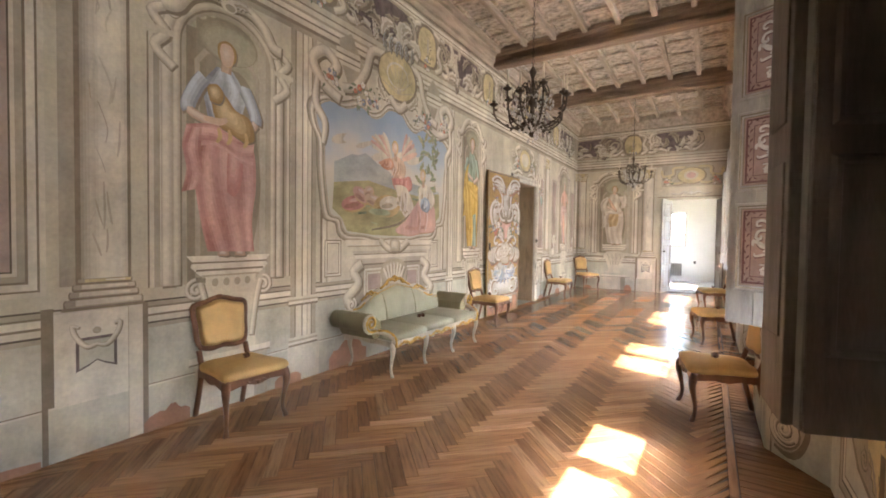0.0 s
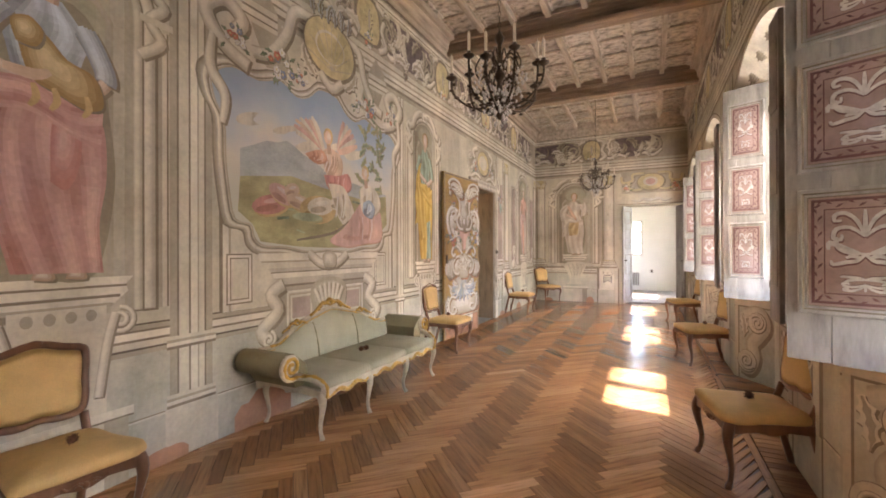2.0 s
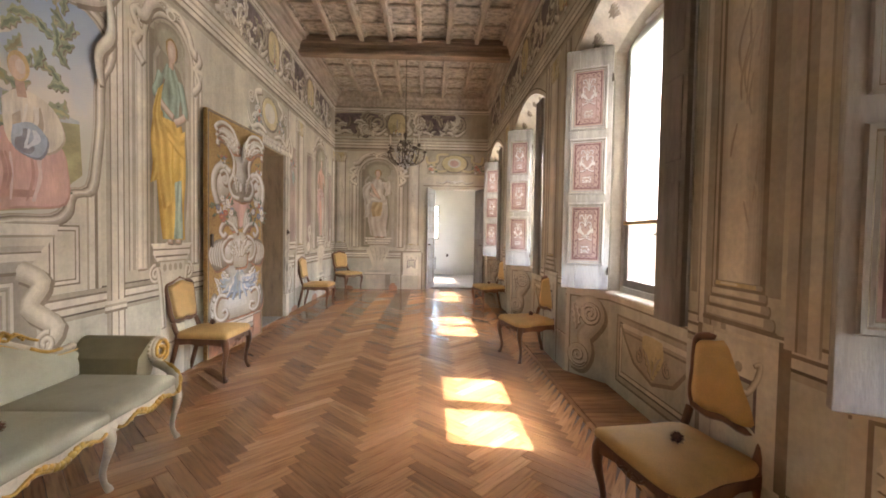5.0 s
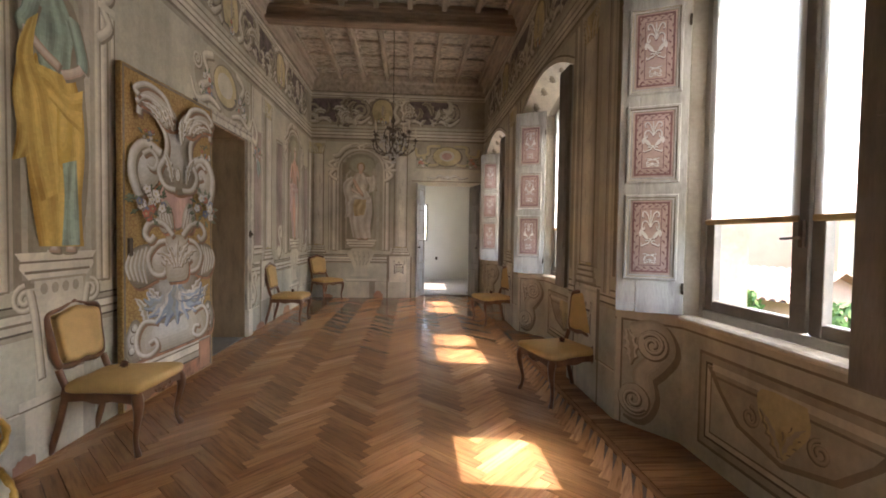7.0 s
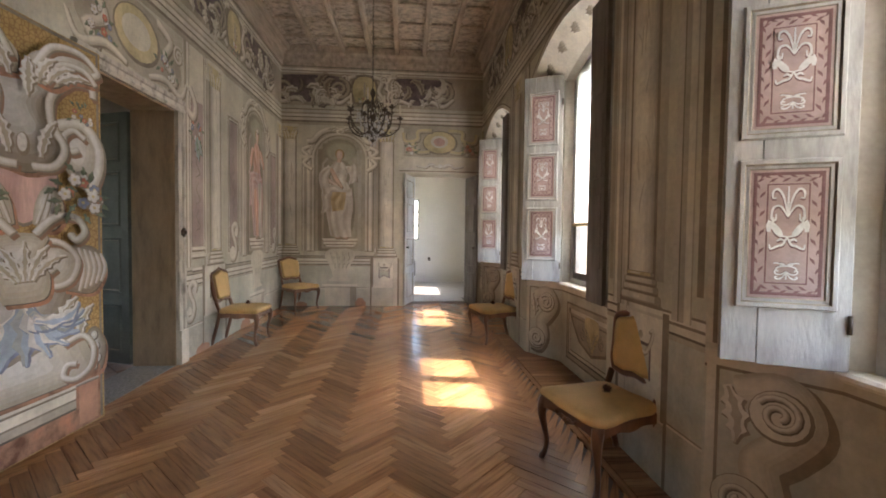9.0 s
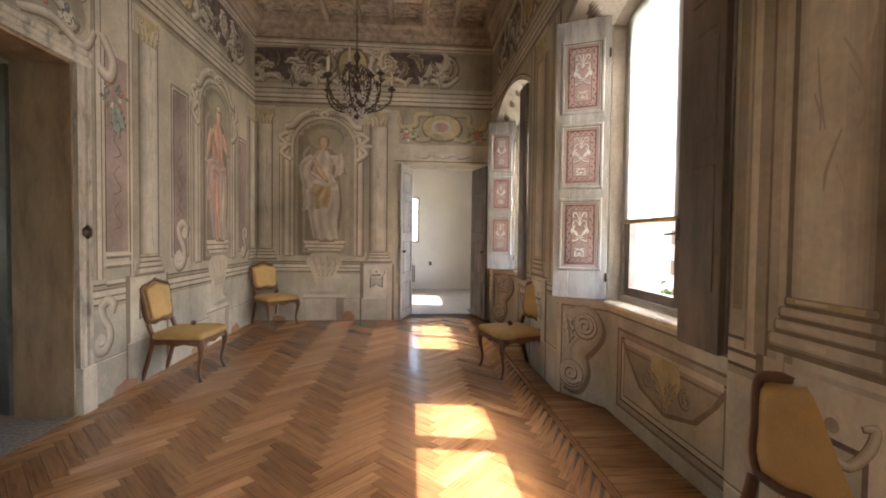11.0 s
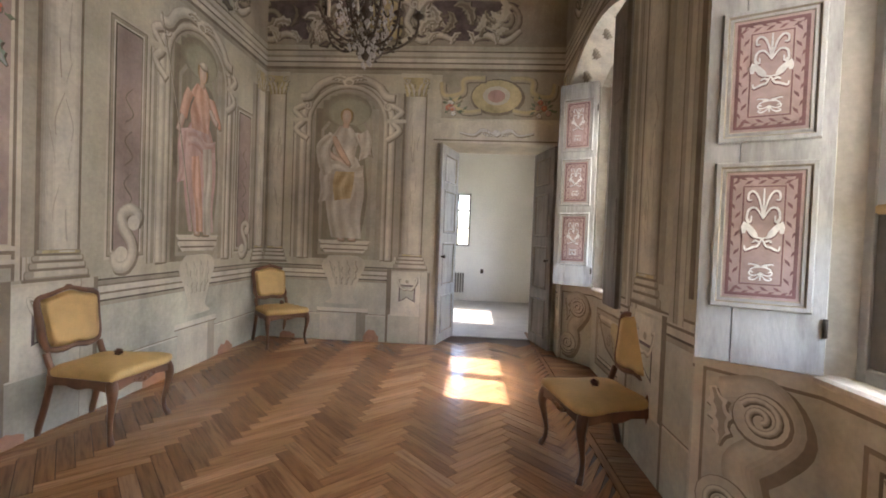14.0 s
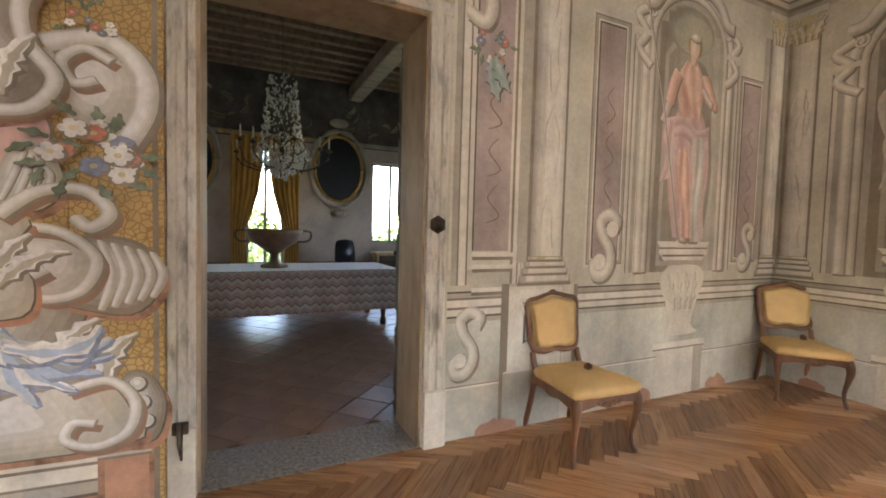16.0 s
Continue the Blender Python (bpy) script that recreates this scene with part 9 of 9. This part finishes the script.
# ---- outside ----
def outside():
    s = Shape()
    z = -5.2
    s.add([(-400, -400, z), (600, -400, z), (600, 600, z), (-400, 600, z)], [(0, 1, 2, 3)], "grass")
    structure("ground", s, "grassy ground around the palace", "ground")

    def house(x, y, w, d, h, rot, wall, label, floors=2, cols=5):
        hs = thing("house", None, pose(x, y, z, 0, 0, rot), label, "house", "houses outside")
        s = Shape()
        s.box(-d / 2, d / 2, -w / 2, w / 2, 0, h, wall)
        part("wall", s, hs)
        s = Shape()
        e = 0.5
        for sd in (-1, 1):
            for k in range(int(w / 0.28)):
                y0 = -w / 2 - e + k * 0.28 * (w + 2 * e) / w
                s.rings([[(sd * (d / 2 + e) * (1 - t), y0 + 0.14 + 0.13 * math.cos(a), h - 0.15 + t * d * 0.2 + 0.10 * math.sin(a)) for a in (0, 0.8, 1.57, 2.3, 3.14)] for t in (0, 1)], "roof", closed=False, caps=False, smooth=True)
            s.add([(sd * (d / 2 + e), -w / 2 - e, h - 0.15), (sd * (d / 2 + e), w / 2 + e, h - 0.15), (0, w / 2 + e, h - 0.15 + d * 0.2), (0, -w / 2 - e, h - 0.15 + d * 0.2)], [(0, 1, 2, 3)], "roof")
        for yy in (-w / 2, w / 2):
            s.add([(-d / 2, yy, h), (d / 2, yy, h), (0, yy, h + d * 0.19)], [(0, 1, 2)], wall)
        part("roof", s, hs, "clay tiled roof")
        s = Shape()
        s.box(-0.4, 0.4, w * 0.2, w * 0.2 + 0.6, h + d * 0.12, h + d * 0.2 + 0.9, wall, 0.02)
        part("chimney", s, hs)
        for fl in range(floors):
            for k in range(cols):
                yy = -w / 2 + w * (k + 0.5) / cols
                zz = h - 1.0 - 2.9 * (fl + 0.5) - 0.3
                s = Shape()
                s.box(-d / 2 - 0.03, -d / 2 + 0.1, yy - 0.45, yy + 0.45, zz, zz + 1.5, "white_plaster", 0.02)
                win = part("window", s, hs)
                for sd in (-1, 1):
                    s = Shape()
                    a, b = (yy - 0.44, yy - 0.01) if sd < 0 else (yy + 0.01, yy + 0.44)
                    s.box(-d / 2 - 0.08, -d / 2 - 0.03, a, b, zz + 0.04, zz + 1.46, "house_shutter", 0.01)
                    part("shutter", s, win)
    house(33, 14, 30, 10, 8.2, 8, "house_yellow", "long yellow rendered house with brown shutters and tiled roof", 2, 7)
    house(30, 44, 18, 10, 8.8, -14, "house_pink", "salmon rendered house with tiled roof", 2, 5)
    house(34, -14, 18, 10, 8.0, 5, "house_yellow", "yellow rendered house with tiled roof", 2, 5)
    house(14.5, 21.5, 6, 5, 4.6, 20, "house_pink", "low outbuilding with a clay tiled roof", 1, 2)
    house(17, 10.5, 5, 4, 3.6, 10, "wall_grey", "low garden store with a clay tiled roof", 1, 1)
    s = Shape()
    s.box(21, 21.4, -20, 60, z, z + 2.6, "wall_grey")
    thing("garden_wall", s, None, "grey stone garden wall", "wall")

    def shrub(x, y, zz, r, hgt, seed, name="shrub", label="dense green shrub in the garden"):
        rnd = random.Random(seed)
        t = thing(name, None, pose(x, y, z), label, "tree" if name == "tree" else "shrub", "garden shrubs")
        s = Shape()
        s.tube([(0, 0, 0), (0.1, 0.05, zz * 0.6), (0.05, 0.1, zz + hgt * 0.6)], [0.16, 0.12, 0.04], "bark", 7)
        for k in range(6):
            a = rnd.uniform(0, 6.28)
            s.tube([(0.08, 0.05, zz * 0.7), (r * 0.4 * math.cos(a), r * 0.4 * math.sin(a), zz + hgt * 0.3), (r * 0.75 * math.cos(a), r * 0.75 * math.sin(a), zz + hgt * rnd.uniform(0.4, 0.8))], [0.06, 0.04, 0.015], "bark", 5)
        part("trunk", s, t)
        s = Shape()
        n = 1500
        for k in range(n):
            a, q = rnd.uniform(0, 6.28), rnd.random()
            rr = r * math.sqrt(rnd.random()) * (0.55 + 0.45 * math.sin(math.pi * min(1, 0.15 + 0.85 * q))) * (0.85 + 0.25 * math.sin(3 * a + seed) * math.sin(5 * q))
            c = Vector((rr * math.cos(a), rr * math.sin(a), zz + hgt * q))
            e = rnd.uniform(0.08, 0.17)
            u = Vector((rnd.uniform(-1, 1), rnd.uniform(-1, 1), rnd.uniform(-1, 1))).normalized()
            v = u.cross(Vector((rnd.uniform(-1, 1), rnd.uniform(-1, 1), rnd.uniform(-1, 1)))).normalized()
            s.add([c - u * e, c + v * e * 0.6, c + u * e, c - v * e * 0.6], [(0, 1, 2, 3)], "leaves")
        part("crown", s, t, "leafy crown")
    k = 0
    for x, y, zz, r, hh in ((11, 9.5, 2.2, 1.6, 2.6), (12, 14.5, 2.0, 1.8, 2.8), (11.5, 18.5, 2.4, 1.5, 2.4), (18.5, 13.5, 2.0, 2.0, 2.6), (12.5, 25, 2.0, 1.8, 2.6), (18, 30, 2.0, 2.2, 2.6)):
        k += 1
        shrub(x, y, zz, r, hh, k)
    for x, y in ((-17, 8.5), (-19, 12), (-21, 5), (-18, 16)):
        k += 1
        shrub(x, y, 2.8, 2.6, 4.2, k, "tree", "leafy green tree outside the dim room")


def sky_blocker():
    """A plain wall, added out of view, that keeps sky light off the second window."""
    s = Shape()
    s.box(2.13, 3.5, 0.7, 1.1, -5.5, 7.5, "house_yellow")
    structure("wall_wing", s, "plain ochre wall added out of view to block sky light", "wall")


outside()
sky_blocker()


# ---- parquet: herringbone of oak staves ----
def stave_mesh(L, w, name, mat):
    me = bpy.data.meshes.new(name)
    b, d = 0.0018, 0.012
    top = [(-L / 2 + b, -w / 2 + b, 0), (L / 2 - b, -w / 2 + b, 0), (L / 2 - b, w / 2 - b, 0), (-L / 2 + b, w / 2 - b, 0)]
    low = [(-L / 2 + 0.0006, -w / 2 + 0.0006, -d), (L / 2 - 0.0006, -w / 2 + 0.0006, -d), (L / 2 - 0.0006, w / 2 - 0.0006, -d), (-L / 2 + 0.0006, w / 2 - 0.0006, -d)]
    v = top + low
    f = [(0, 1, 2, 3)] + [(i, i + 4, (i + 1) % 4 + 4, (i + 1) % 4) for i in range(4)]
    me.from_pydata(v, [], f)
    uv = me.uv_layers.new(name="stave")
    for lp in me.loops:
        x, y, z = v[lp.vertex_index]
        uv.data[lp.index].uv = (x, y)
    me.materials.append(mat)
    me.update()
    return me, v, f


def lay_parquet(parent):
    L, w = 0.50, 0.0833
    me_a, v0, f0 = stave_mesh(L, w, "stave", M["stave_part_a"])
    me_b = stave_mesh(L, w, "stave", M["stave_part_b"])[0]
    # herringbone cell: diagonal staves in columns along the room
    c = L / math.sqrt(2)
    pitch = w * math.sqrt(2)
    random.seed(11)
    V, F, UV, K = [], [], [], []
    count = 0
    x_lo, x_hi = LX + 0.0, 1.19
    cols = int((x_hi - x_lo) / c) + 3
    for j in range(-1, cols):
        xc = x_lo - 0.17 + (j + 0.5) * c
        ang = 45 if j % 2 == 0 else -45
        n = int((FY + 0.5 - NY) / pitch) + 8
        for i in range(-4, n):
            yc = NY + i * pitch + (0 if j % 2 == 0 else pitch * 0.5)
            if not (NY - 0.3 < yc < FY + 0.3):
                continue
            xx = xc + 0.0
            m = pose(xx, yc, random.uniform(-0.0012, 0.0), random.uniform(-0.25, 0.25), random.uniform(-0.12, 0.12), ang)
            inside = LX + c * 0.55 < xx < x_hi - c * 0.4
            if inside and 2.6 < yc < 6.6 and count < 300:
                ob = new("stave", me_a if j % 2 == 0 else me_b)
                ob.parent = parent
                ob.matrix_basis = m
                count += 1
            else:
                k = len(V)
                pts = [m @ Vector(p) for p in v0]
                pts = [(min(max(p.x, LX + 0.002), x_hi), min(max(p.y, NY + 0.002), FY + 0.3), p.z) for p in pts]
                V += pts
                F += [tuple(k + q for q in f) for f in f0]
                K += [j % 2] * len(f0)
                UV += v0
    # border: two strips along the window side, then short cross staves
    def stave(cx, cy, Ls, ws, ang, z=-0.001):
        k = len(V)
        m = pose(cx, cy, z, 0, 0, ang)
        b = 0.0018
        loc = [(-Ls / 2 + b, -ws / 2 + b, 0), (Ls / 2 - b, -ws / 2 + b, 0), (Ls / 2 - b, ws / 2 - b, 0), (-Ls / 2 + b, ws / 2 - b, 0), (-Ls / 2, -ws / 2, -0.01), (Ls / 2, -ws / 2, -0.01), (Ls / 2, ws / 2, -0.01), (-Ls / 2, ws / 2, -0.01)]
        V.extend(tuple(m @ Vector(p)) for p in loc)
        F.extend(tuple(k + q for q in f) for f in f0)
        K.extend([1] * len(f0))
        UV.extend(loc)
    y = NY
    while y < FY:
        Ls = random.uniform(0.9, 1.3)
        stave(1.215, y + Ls / 2, Ls, 0.05, 90)
        y += Ls
    y = NY
    while y < FY + 0.3:
        stave(1.475, y, 0.46, 0.078, 90 - 90 + 0)
        y += 0.081
    me2 = bpy.data.meshes.new("staves_rest")
    me2.from_pydata(V, [], F)
    uv = me2.uv_layers.new(name="stave")
    co = [UV[lp.vertex_index] for lp in me2.loops]
    uv.data.foreach_set("uv", [t for p in co for t in p[:2]])
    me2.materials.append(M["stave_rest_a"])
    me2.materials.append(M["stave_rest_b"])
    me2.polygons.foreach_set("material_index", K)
    me2.update()
    ob = new("staves", me2)
    ob.parent = parent
    tagged(ob, kind="stuff")


lay_parquet(floor)
